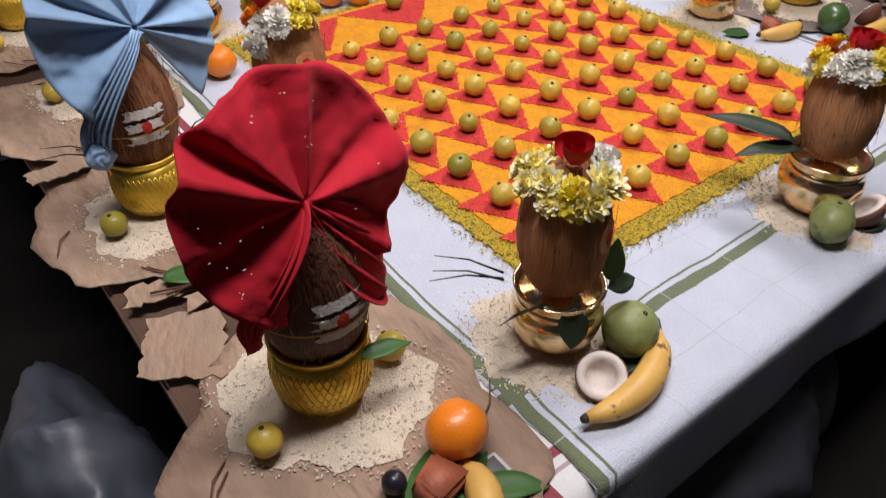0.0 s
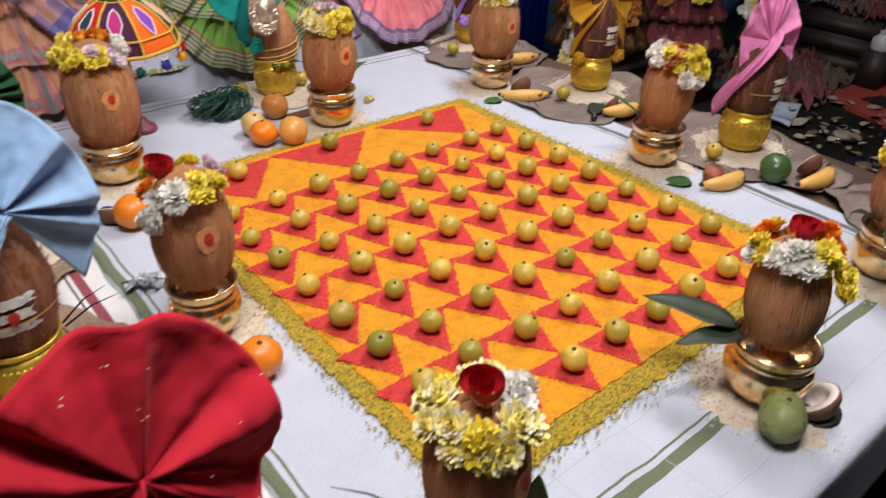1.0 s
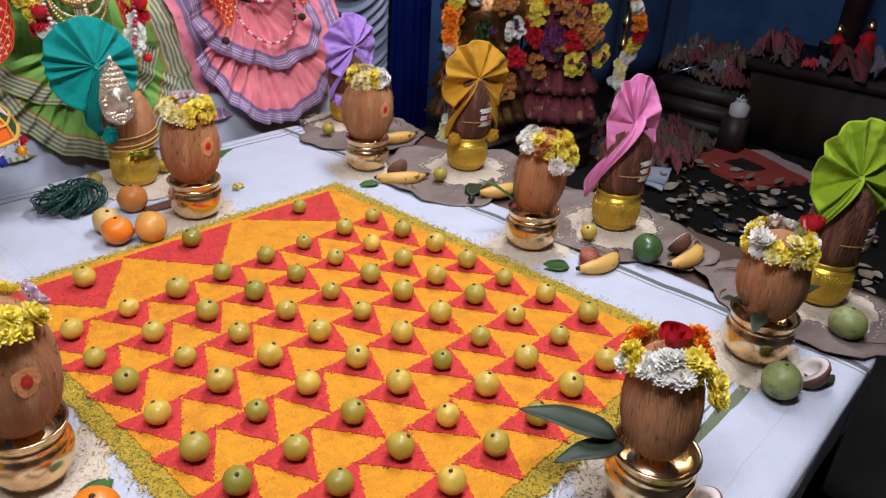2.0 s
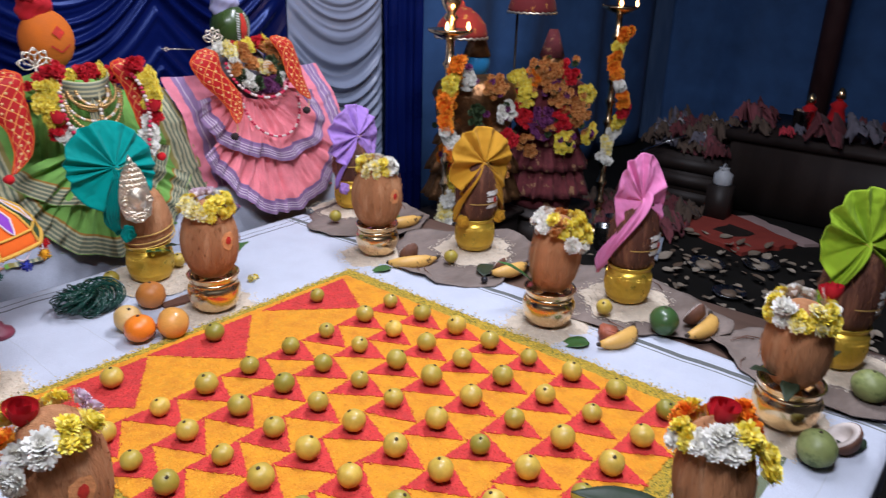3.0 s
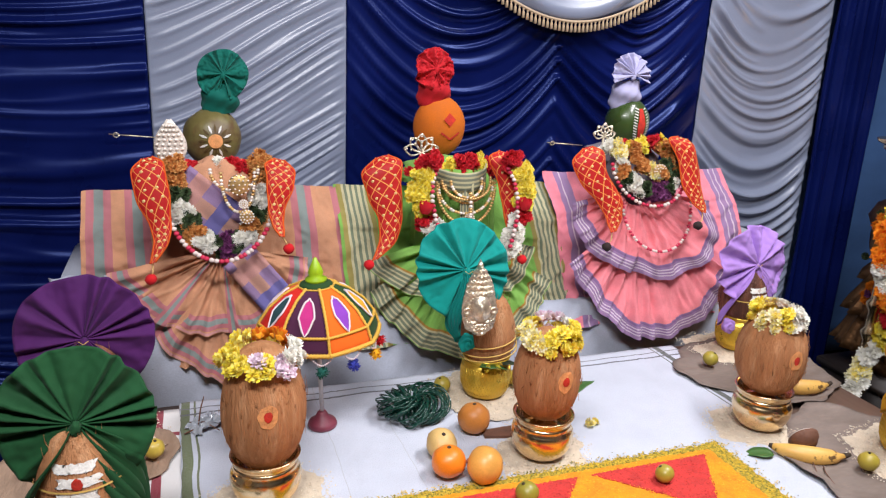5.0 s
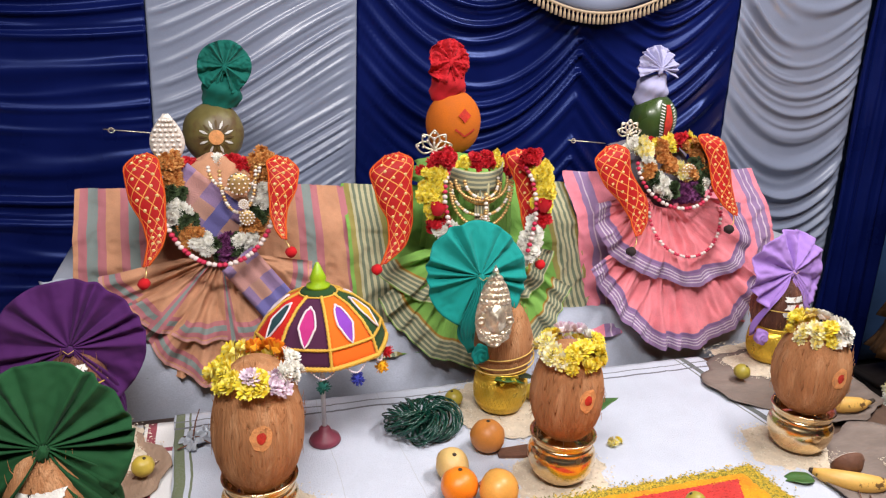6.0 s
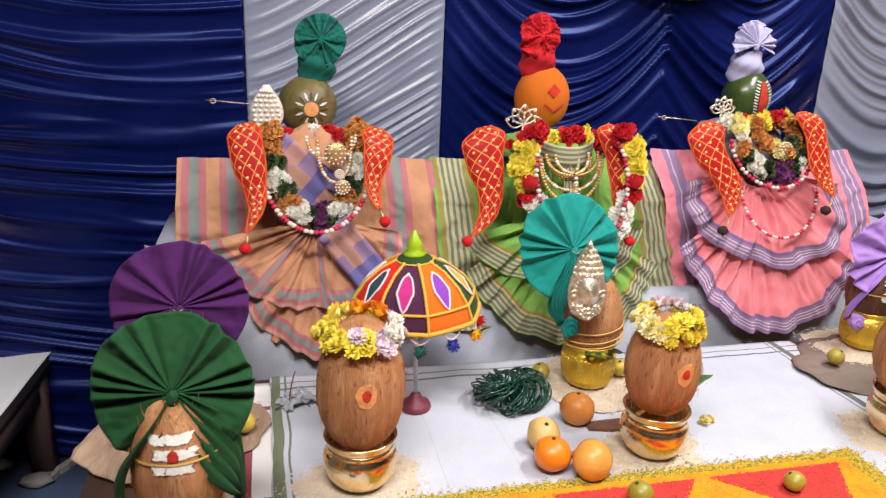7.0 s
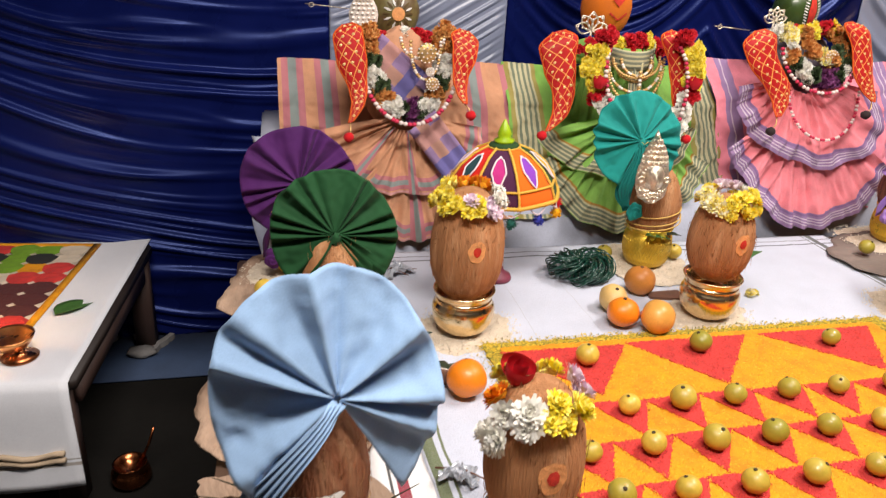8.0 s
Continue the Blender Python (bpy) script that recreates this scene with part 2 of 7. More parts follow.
def petal(name, c, lo, hi):
    return material(name, c, 0.65, 0, 0.1, 60, 0, by_island=(lo, hi), spec=0.3)


PETAL = {"yellow": petal("yellow_petal", (0.9, 0.76, 0.07), (0.92, 0.82, 0.2), (0.88, 0.66, 0.03)),
         "white": petal("white_petal", (0.88, 0.86, 0.78), (0.8, 0.78, 0.7), (0.92, 0.91, 0.86)),
         "orange": petal("orange_petal", (0.9, 0.26, 0.01), (0.92, 0.38, 0.02), (0.78, 0.17, 0.01)),
         "cream": petal("cream_petal", (0.88, 0.8, 0.42), (0.92, 0.78, 0.2), (0.88, 0.85, 0.66)),
         "lilac": petal("lilac_petal", (0.78, 0.64, 0.72), (0.85, 0.74, 0.8), (0.66, 0.45, 0.58)),
         "red": petal("red_rose_petal", (0.58, 0.014, 0.025), (0.7, 0.025, 0.04), (0.45, 0.01, 0.015)),
         "purple": petal("purple_petal", (0.17, 0.035, 0.14), (0.25, 0.06, 0.2), (0.1, 0.02, 0.08)),
         "rust": petal("rust_petal", (0.6, 0.25, 0.06), (0.7, 0.36, 0.12), (0.5, 0.17, 0.04)),
         "green": petal("foliage_bits", (0.05, 0.08, 0.03), (0.03, 0.05, 0.02), (0.08, 0.12, 0.05))}


# ---- shape helpers ----
def mesh_of(name, bm, mat, smooth=True):
    me = bpy.data.meshes.new(name)
    bmesh.ops.recalc_face_normals(bm, faces=bm.faces[:])
    bm.to_mesh(me)
    bm.free()
    me.materials.append(mat)
    if smooth:
        me.polygons.foreach_set("use_smooth", [True] * len(me.polygons))
    return me


def part(name, bm, mat, parent, label="", smooth=True, m=None):
    me = bm if isinstance(bm, bpy.types.Mesh) else mesh_of(name, bm, mat, smooth)
    ob = new(name, me)
    ob.parent = parent
    if m is not None:
        ob.matrix_basis = m
    if label:
        tagged(ob, label)
    return ob


def thing(name, label, category, at=(0, 0, 0), group="", kind="", m=None):
    ob = new(name)
    ob.empty_display_size = 0.02
    ob.matrix_basis = m if m is not None else pose(*at)
    return tagged(ob, label, category, group, kind)


def solid(name, bm, mat, label, category="", at=(0, 0, 0), group="", kind="", smooth=True, m=None):
    ob = new(name, mesh_of(name, bm, mat, smooth))
    ob.matrix_basis = m if m is not None else pose(*at)
    return tagged(ob, label, category, group, kind)


def lathe(profile, n=32, wobble=0.0, seed=0):
    bm = bmesh.new()
    rng = random.Random(seed)
    rings = []
    for r, z in profile:
        if r < 1e-5:
            rings.append([bm.verts.new((0, 0, z))])
        else:
            rings.append([bm.verts.new((r * (1 + wobble * rng.uniform(-1, 1)) * math.cos(2 * math.pi * i / n), r * (1 + wobble * rng.uniform(-1, 1)) * math.sin(2 * math.pi * i / n), z)) for i in range(n)])
    for a, b in zip(rings, rings[1:]):
        for i in range(n):
            j = (i + 1) % n
            vs = [a[i % len(a)], a[j % len(a)], b[j % len(b)], b[i % len(b)]]
            vs = list(dict.fromkeys(vs))
            if len(vs) > 2:
                bm.faces.new(vs)
    for ring, flip in ((rings[0], True), (rings[-1], False)):
        if len(ring) > 1:
            bm.faces.new(ring[::-1] if flip else ring)
    return bm


def box(w, d, h, bevel=0.0, z0=0.0):
    bm = bmesh.new()
    bmesh.ops.create_cube(bm, size=1)
    for v in bm.verts:
        v.co = Vector((v.co.x * w, v.co.y * d, (v.co.z + 0.5) * h + z0))
    if bevel:
        bmesh.ops.bevel(bm, geom=bm.edges[:], offset=bevel, segments=2, affect="EDGES")
    return bm


def tube(points, radii, n=8, bm=None, caps=True):
    bm = bm or bmesh.new()
    pts = [Vector(p) for p in points]
    rad = radii if isinstance(radii, (list, tuple)) else [radii] * len(pts)
    side = None
    rings = []
    for i, p in enumerate(pts):
        d = (pts[min(i + 1, len(pts) - 1)] - pts[max(i - 1, 0)]).normalized()
        if side is None:
            side = d.orthogonal().normalized()
        side = (side - d * side.dot(d)).normalized()
        up = d.cross(side)
        rings.append([bm.verts.new(p + rad[i] * (math.cos(2 * math.pi * k / n) * side + math.sin(2 * math.pi * k / n) * up)) for k in range(n)])
    for a, b in zip(rings, rings[1:]):
        for k in range(n):
            bm.faces.new((a[k], a[(k + 1) % n], b[(k + 1) % n], b[k]))
    if caps:
        bm.faces.new(rings[0][::-1])
        bm.faces.new(rings[-1])
    return bm


def grid(nu, nv, f, uvf=None, bm=None, close_u=False):
    """A sheet of nu x nv cells through f(u, v) with u, v from 0 to 1."""
    bm = bm or bmesh.new()
    vs = [[bm.verts.new(f(i / nu, j / nv)) for j in range(nv + 1)] for i in range(nu + (0 if close_u else 1))]
    uvl = bm.loops.layers.uv.get("UVMap") or bm.loops.layers.uv.new("UVMap")
    for i in range(nu):
        for j in range(nv):
            i2 = (i + 1) % nu if close_u else i + 1
            fc = bm.faces.new((vs[i][j], vs[i2][j], vs[i2][j + 1], vs[i][j + 1]))
            if uvf:
                for lp, (a, b) in zip(fc.loops, ((i, j), (i + 1, j), (i + 1, j + 1), (i, j + 1))):
                    lp[uvl].uv = uvf(a / nu, b / nv)
    return bm


def slab(outline, z0, z1, cells=0):
    """A flat plate with that outline of (x, y)."""
    bm = bmesh.new()
    lo = [bm.verts.new((x, y, z0)) for x, y in outline]
    hi = [bm.verts.new((x, y, z1)) for x, y in outline]
    n = len(outline)
    bm.faces.new(hi)
    bm.faces.new(lo[::-1])
    for i in range(n):
        bm.faces.new((lo[i], lo[(i + 1) % n], hi[(i + 1) % n], hi[i]))
    return bm


def thicken(ob, t, offset=0.0):
    mod = ob.modifiers.new("thickness", "SOLIDIFY")
    mod.thickness, mod.offset = t, offset
    return ob


def blob(r, sx=1, sy=1, sz=1, seed=0, rough=0.03, sub=3, freq=2.0):
    bm = bmesh.new()
    bmesh.ops.create_icosphere(bm, subdivisions=sub, radius=1)
    for v in bm.verts:
        k = 1 + rough * noise.noise(v.co * freq + Vector((seed * 3.1, seed, 0)))
        v.co = Vector((v.co.x * r * sx * k, v.co.y * r * sy * k, v.co.z * r * sz * k))
    return bm


def seeds(name, pts, size, mat, parent, rng, label="", long=2.2):
    """Loose grains, joined into one mesh."""
    n = len(pts)
    base = np.array([(1, 0, 0), (-1, 0, 0), (0, .45, 0), (0, -.45, 0), (0, 0, .45), (0, 0, -.45)]) * np.array([long / 2, 1, 1])
    tri = np.array([(0, 2, 4), (2, 1, 4), (1, 3, 4), (3, 0, 4), (2, 0, 5), (1, 2, 5), (3, 1, 5), (0, 3, 5)])
    a = np.array([rng.uniform(0, 6.283) for _ in range(n)])
    t = np.array([rng.uniform(-0.4, 0.4) for _ in range(n)])
    s = size * np.array([rng.uniform(0.75, 1.25) for _ in range(n)])
    v = np.repeat(base[None], n, 0) * s[:, None, None]
    x, y, z = v[..., 0], v[..., 1], v[..., 2]
    x, z = x * np.cos(t)[:, None] - z * np.sin(t)[:, None], x * np.sin(t)[:, None] + z * np.cos(t)[:, None]
    x, y = x * np.cos(a)[:, None] - y * np.sin(a)[:, None], x * np.sin(a)[:, None] + y * np.cos(a)[:, None]
    v = np.stack([x, y, z], -1) + np.array(pts)[:, None, :]
    f = (tri[None] + 6 * np.arange(n)[:, None, None]).reshape(-1, 3)
    me = bpy.data.meshes.new(name)
    me.from_pydata(v.reshape(-1, 3).tolist(), [], f.tolist())
    me.materials.append(mat)
    ob = new(name, me)
    ob.parent = parent
    return tagged(ob, label, kind="stuff")


def ragged(outline, step, amp, rng):
    """The same outline, cut into short steps with a worn edge."""
    out = []
    for (x0, y0), (x1, y1) in zip(outline, outline[1:] + outline[:1]):
        n = max(1, int(math.hypot(x1 - x0, y1 - y0) / step))
        for i in range(n):
            k = i / n
            out.append((x0 + (x1 - x0) * k + rng.uniform(-amp, amp), y0 + (y1 - y0) * k + rng.uniform(-amp, amp)))
    return out


def pick(vals, k):
    """A smooth curve through evenly spaced values."""
    k = max(0, min(0.9999, k)) * (len(vals) - 1)
    i = int(k)
    q = k - i
    q = q * q * (3 - 2 * q)
    return vals[i] * (1 - q) + vals[i + 1] * q


# ---- room ----
FLOOR = -0.52
solid("floor", box(9, 6, 0.1), m_floor, "dark worn floor of the hall", "floor", (0.4, -1.0, FLOOR - 0.1), kind="structure", smooth=False)
solid("wall_back", box(9, 0.12, 3.4), m_wall_blue, "blue painted wall behind the curtains", "wall", (0.4, 1.9, FLOOR), kind="structure", smooth=False)
solid("wall_right", box(0.12, 6, 3.4), m_wall_blue, "blue painted side wall in dim light", "wall", (4.9, -1.1, FLOOR), kind="structure", smooth=False)
solid("unseen_wall_left", box(0.12, 6, 3.4), m_wall_bounce, "unseen pale side wall that bounces light back", "wall", (-4.1, -1.1, FLOOR), kind="structure", smooth=False)
solid("unseen_wall_front", box(9, 0.12, 3.4), m_wall_bounce, "unseen pale wall behind the camera that bounces light back", "wall", (0.4, -4.05, FLOOR), kind="structure", smooth=False)
solid("ceiling", box(9, 6, 0.1), m_wall_bounce, "unseen pale ceiling that closes the room", "ceiling", (0.4, -1.0, 2.88), kind="structure", smooth=False)
solid("blue_floor_cloth", box(1.6, 0.25, 0.012, 0.004), m_blue_floor, "dark blue cloth spread on the floor", "cloth", (-1.35, 1.49, FLOOR), kind="structure")


def satin(name, x0, x1, sag, mat, label, seed, y=1.62, top=1.75, bottom=FLOOR + 0.01, amp=0.02, period=0.06, vertical=False):
    """A hanging satin panel with festoon folds; sag(u, z) gives how far a fold rises at u."""
    w = x1 - x0

    def f(u, v):
        x, z = x0 + w * u, bottom + (top - bottom) * v
        if vertical:
            pl = 0.017 * math.sin(u * w * 110 + 2 * noise.noise(Vector((x * 4, z * 1.5, seed)))) + 0.006 * math.sin(u * w * 260 + z)
            return (x, y - 0.01 - pl, z)
        q = z - sag(u, z) + 0.035 * noise.noise(Vector((x * 1.6, z * 2.5, seed)))
        ph = q / period + 1.3 * noise.noise(Vector((q * 5.0, x * 1.1, seed + 9.0)))
        r1 = (0.5 + 0.5 * math.sin(2 * math.pi * ph)) ** 4
        r2 = (0.5 + 0.5 * math.sin(2 * math.pi * (ph * 1.7 + 0.3 * noise.noise(Vector((x * 3, q * 6, seed + 5)))))) ** 4
        a = amp * (0.6 + 0.75 * noise.noise(Vector((x * 1.9, q * 5.0, seed + 4.0))))
        b = 0.6 * amp * max(0, 0.3 + noise.noise(Vector((x * 3.1, q * 7.0, seed + 7.0))))
        edge = min(1, 10 * u + 0.15, 10 * (1 - u) + 0.15) if w < 1.3 else 1
        return (x, y - edge * (a * r1 + b * r2) - 0.006 * noise.noise(Vector((x * 3, z * 2, seed))), z)
    ob = solid(name, grid(max(16, int(w * (190 if w < 0.7 else 110))), 560, f), mat, label, "curtain", kind="structure")
    return thicken(ob, 0.003)


m_drape_blue = cloth("dull_blue_backdrop", (0.05, 0.115, 0.28), var=0.2, scale=6)


def hanging(name, at, length, turn, seed, label):
    """A plain cloth backdrop in loose upright folds."""
    def f(u, v):
        x, z = length * u, 3.2 * v
        fold = 0.035 * math.sin(x * 9 + 2.5 * noise.noise(Vector((x * 1.3, z * 0.4, seed)))) + 0.05 * noise.noise(Vector((x * 1.6, z * 0.5, seed + 3)))
        return (x, fold, z)
    return thicken(solid(name, grid(int(length * 45), 24, f), m_drape_blue, label, "curtain", m=pose(*at, 0, 0, turn), kind="structure"), 0.004)


hanging("curtain", (1.86, 1.76, FLOOR + 0.02), 2.85, 0, 4, "dull blue cloth backdrop in loose folds")
hanging("curtain", (4.73, 1.6, FLOOR + 0.02), 3.6, -90, 7, "dull blue cloth backdrop in loose folds")
post = tube([(4.4, 0.42, FLOOR), (4.4, 0.42, 2.85)], 0.07, 14)
solid("post", post, material("dark_post_paint", (0.05, 0.02, 0.02), 0.6), "dark painted post standing behind the bench", "post", kind="structure")


def swag(h):
    return (2 * h - 1) ** 2


satin("curtain", -2.6, -0.618, lambda u, z: 1.1 * (u - 0.92) ** 2, m_satin_blue, "royal blue satin curtain with sagging folds", 1, period=0.075, amp=0.017)
satin("curtain", -0.616, -0.098, lambda u, z: (0.34 - 0.16 * (z - 0.3)) * u ** 1.3, m_satin_grey, "silver-grey satin curtain with slanting folds", 2, period=0.038, amp=0.011)
satin("curtain", -0.096, 1.11, lambda u, z: 0.2 * swag(u / 0.55) if u < 0.55 else 0.2 * swag((u - 0.55) / 0.45) ** 0.8, m_satin_blue, "royal blue satin curtain gathered into swags", 3, period=0.07)
satin("curtain", 1.112, 1.63, lambda u, z: 0.16 * swag(u * 0.9 + 0.05) + 0.05 * (1 - u), m_satin_grey, "silver-grey satin curtain in rounded swags", 4, period=0.07, amp=0.024)
satin("curtain", 1.632, 1.88, lambda u, z: 0.0, m_satin_blue, "royal blue satin curtain in narrow upright pleats", 5, vertical=True)

# ---- the altar table ----
table = thing("altar_table", "low brown wooden table carrying the offerings", "table", (0.03, 0.187, FLOOR))
part("tabletop", box(1.80, 1.686, 0.03, 0.004, 0.487), m_wood, table)
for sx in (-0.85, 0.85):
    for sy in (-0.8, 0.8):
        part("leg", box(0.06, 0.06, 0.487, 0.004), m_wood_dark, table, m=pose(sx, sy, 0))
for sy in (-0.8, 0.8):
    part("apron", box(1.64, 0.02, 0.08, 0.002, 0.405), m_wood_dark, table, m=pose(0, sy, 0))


def drape(x0, x1, y0, y1, hang, z, seed, nx=110, ny=150):
    """A cloth over the front edge at y0, hanging down by hang there."""
    total = (y1 - y0) + hang

    def f(u, v):
        x = x0 + (x1 - x0) * u
        s = v * total
        wr = 0.0016 * noise.noise(Vector((x * 6, s * 5, seed))) + 0.0011 * noise.noise(Vector((x * 17, s * 13, seed)))
        h = hang * (1 + 0.15 * noise.noise(Vector((x * 5, 0, seed))))
        if s <= y1 - y0:
            cr = 0.0012 * (math.cos(x * 24) > 0.985)
            edge = 0.008 * noise.noise(Vector((x * 9, s * 9, seed + 3)))
            return (x + (edge if u in (0, 1) else 0), y1 - s, z + 0.0015 + wr + cr)
        d = (s - (y1 - y0)) / hang
        sway = 0.008 * d * math.sin(x * 9 + 2 * noise.noise(Vector((x * 3, 1, seed))))
        return (x, y0 - 0.003 - 0.003 * math.sin(min(1, d * 8) * math.pi / 2) - sway, z - d * h)
    return grid(nx, ny, f)


thicken(solid("under_cloth", drape(-0.66, 0.5, -0.658, 1.0, 0.03, 0.0005, 7, 60, 90), m_under, "white cotton cloth with maroon stripes, under the altar cloth", "cloth"), 0.001)
thicken(solid("altar_cloth", drape(-0.578, 0.66, -0.661, 1.02, 0.16, 0.003, 3), m_cloth, "white cotton altar cloth with olive border lines", "tablecloth"), 0.0015)


def leaf_plate(at, rx, ry, seed, mat, label, z=0.005):
    """A round plate stitched of dried leaves, with a wavy lifted rim."""
    ph = [random.Random(seed * 7 + i).uniform(0, 6.28) for i in range(4)]

    def f(u, v):
        a = 2 * math.pi * u
        k = 1 + 0.07 * math.sin(3 * a + ph[0]) + 0.05 * math.sin(5 * a + ph[1]) + 0.035 * math.sin(9 * a + ph[2]) + 0.02 * math.sin(17 * a + ph[3])
        r = v * k
        lift = 0.010 * max(0, v - 0.82) / 0.18 * (0.5 + 0.5 * math.sin(4 * a + ph[2]))
        return (rx * r * math.cos(a), ry * r * math.sin(a), 0.0012 * noise.noise(Vector((rx * r * math.cos(a) * 25, ry * r * math.sin(a) * 25, seed))) + lift)
    p = thing("leaf_plate", label, "leaf plate", (at[0], at[1], z), group="leaf plates")
    thicken(part("leaf_sheet", grid(56, 14, f, close_u=True), mat, p), 0.002)
    rng = random.Random(seed)
    for i in range(5):
        a = rng.uniform(0, 6.28)
        x, y = rx * 0.75 * math.cos(a), ry * 0.75 * math.sin(a)
        pts = [(x, y, 0.004), (x + 0.025 * math.cos(a + 1), y + 0.025 * math.sin(a + 1), 0.007), (x + 0.06 * math.cos(a + 1.2), y + 0.06 * math.sin(a + 1.2), 0.005)]
        part("stitch_twig", tube(pts, [0.0012, 0.0012, 0.0007], 5), m_shell, p)
    return p


plates = [((-0.735, -0.46), 0.175, 0.215, 11, m_leaf_plate), ((-0.75, 0.06), 0.165, 0.19, 12, m_leaf_plate), ((-0.745, 0.44), 0.17, 0.19, 13, m_leaf_plate), ((-0.745, 0.85), 0.15, 0.17, 14, m_leaf_plate),
          ((0.77, 0.84), 0.19, 0.18, 15, m_leaf_grey), ((0.745, 0.42), 0.22, 0.2, 16, m_leaf_grey), ((0.765, -0.05), 0.17, 0.235, 17, m_leaf_grey), ((0.74, -0.5), 0.16, 0.2, 18, m_leaf_grey)]
for i, (at, rx, ry, sd, mt) in enumerate(plates):
    leaf_plate(at, rx, ry, sd, mt, "brown dried-leaf plate with a wavy rim, lying on the table" if at[0] < 0 else "grey-brown dried-leaf plate lying on the altar cloth", 0.006 + 0.0015 * (i % 2))


def torn_sheet(at, w, d, seed, turn, mat, label):
    rng = random.Random(seed)
    o = ragged([(-w / 2, -d / 3), (w / 2, -d / 2), (w / 2.2, d / 2), (-w / 2.3, d / 2)], 0.009, 0.0045, rng)
    return solid("bark_strip", slab(o, 0, 0.0018), mat, label, "leaf piece", m=pose(at[0], at[1], at[2], 0, 2, turn), smooth=False)


torn_sheet((-0.79, -0.13, 0.014), 0.15, 0.045, 3, -8, m_leaf_plate, "curled strip of dried brown leaf")
torn_sheet((-0.83, -0.235, 0.011), 0.1, 0.12, 8, -22, m_leaf_plate, "torn piece of dried brown leaf on the bare boards")
torn_sheet((-0.72, -0.165, 0.013), 0.17, 0.03, 4, 6, m_leaf_plate, "curled strip of dried brown leaf")
for x0, y0, x1, y1 in ((-0.83, -0.13, -0.715, -0.195), (-0.815, -0.145, -0.7, -0.175), (-0.78, -0.19, -0.68, -0.16)):
    solid("dry_twig", tube([(x0, y0, 0.022), ((x0 + x1) / 2, (y0 + y1) / 2 + 0.008, 0.026), (x1, y1, 0.021)], [0.0018, 0.0015, 0.0009], 6), m_shell, "thin dry brown twig lying on the leaf strips", "twig", group="twigs")
for x, y, z, dx, dy in ((-0.528, -0.46, 0.112, -0.055, 0.06), (-0.525, -0.455, 0.11, -0.07, 0.045), (-0.52, -0.45, 0.112, -0.045, 0.07), (-0.795, 0.1, 0.1, -0.08, 0.04), (-0.79, 0.11, 0.1, -0.07, 0.06), (-0.69, 0.06, 0.1, 0.08, 0.03), (-0.69, 0.07, 0.1, 0.07, 0.05)):
    solid("dry_twig", tube([(x, y, z), (x + dx * 0.5, y + dy * 0.5, z + 0.008), (x + dx, y + dy, z + 0.002)], [0.0015, 0.0011, 0.0004], 6), m_leaf_dark, "dark dried leaf stalk tucked into a pot", "twig", group="twigs")
torn_sheet((-0.84, 0.255, 0.012), 0.1, 0.05, 5, 12, m_leaf_plate, "curled strip of dried brown leaf")

news = thing("newspaper", "folded newspaper sheet under the offerings", "newspaper", (-0.678, -0.612, 0.009))
part("sheet", slab(ragged([(-0.07, -0.06), (0.045, -0.06), (0.045, 0.04), (-0.07, 0.04)], 0.03, 0.002, random.Random(2)), 0, 0.001), m_news, news, smooth=False)
part("photo", box(0.022, 0.026, 0.0005, 0, 0.001), m_ink, news, m=pose(0.03, 0.024, 0.0))
for i in range(7):
    part("text_line", box(0.03, 0.0016, 0.0004, 0, 0.001), m_ink, news, m=pose(0.024, 0.004 - i * 0.006, 0, 0, 0, 0))


def rice_bed(at, r, seed, z=0.009, label="heap of raw white rice spread under a pot"):
    rng = random.Random(seed)
    ph = [rng.uniform(0, 6.28) for _ in range(3)]

    def edge(a):
        return 1 + 0.09 * math.sin(2 * a + ph[0]) + 0.06 * math.sin(5 * a + ph[1]) + 0.04 * math.sin(11 * a + ph[2]) + 0.02 * math.sin(23 * a + ph[0]) + 0.012 * math.sin(41 * a + ph[1])

    def f(u, v):
        a = 2 * math.pi * u
        return (r * v * edge(a) * math.cos(a), r * v * edge(a) * math.sin(a), 0.005 * (1 - v ** 3) + 0.0012 * noise.noise(Vector((u * 30, v * 20, seed))) * (v < 0.95))
    t = thing("rice_bed", label, "rice", (at[0], at[1], z), group="rice beds")
    part("rice_layer", grid(110, 9, f, close_u=True), m_rice, t)
    pts = []
    for _ in range(800):
        a, q = rng.uniform(0, 6.28), math.sqrt(rng.uniform(0.15, 1.35))
        pts.append((r * q * edge(a) * math.cos(a), r * q * edge(a) * math.sin(a), 0.005 * max(0, 1 - q ** 3) + 0.0012))
    seeds("rice_grain", pts, 0.0024, m_grain_w, t, rng, "loose rice grains")
    return t


# ---- the rangoli of coloured grain ----
rangoli = thing("rangoli", "square rangoli of yellow and red coloured grain with a mung border", "rangoli", (0.012, 0.072, 0.006))
RX, RY = 0.428, 0.5
rr = random.Random(5)
part("border", slab(ragged([(-RX, -RY), (RX, -RY), (RX, RY), (-RX, RY)], 0.008, 0.004, rr), 0, 0.004), m_mung, rangoli, "olive mung-bean border", smooth=False)
part("yellow_field", slab(ragged([(-RX + 0.03, -RY + 0.036), (RX - 0.036, -RY + 0.036), (RX - 0.036, RY - 0.02), (-RX + 0.03, RY - 0.02)], 0.006, 0.0025, rr), 0.0005, 0.0065), m_yellow_rice, rangoli, "bright yellow grain field", smooth=False)
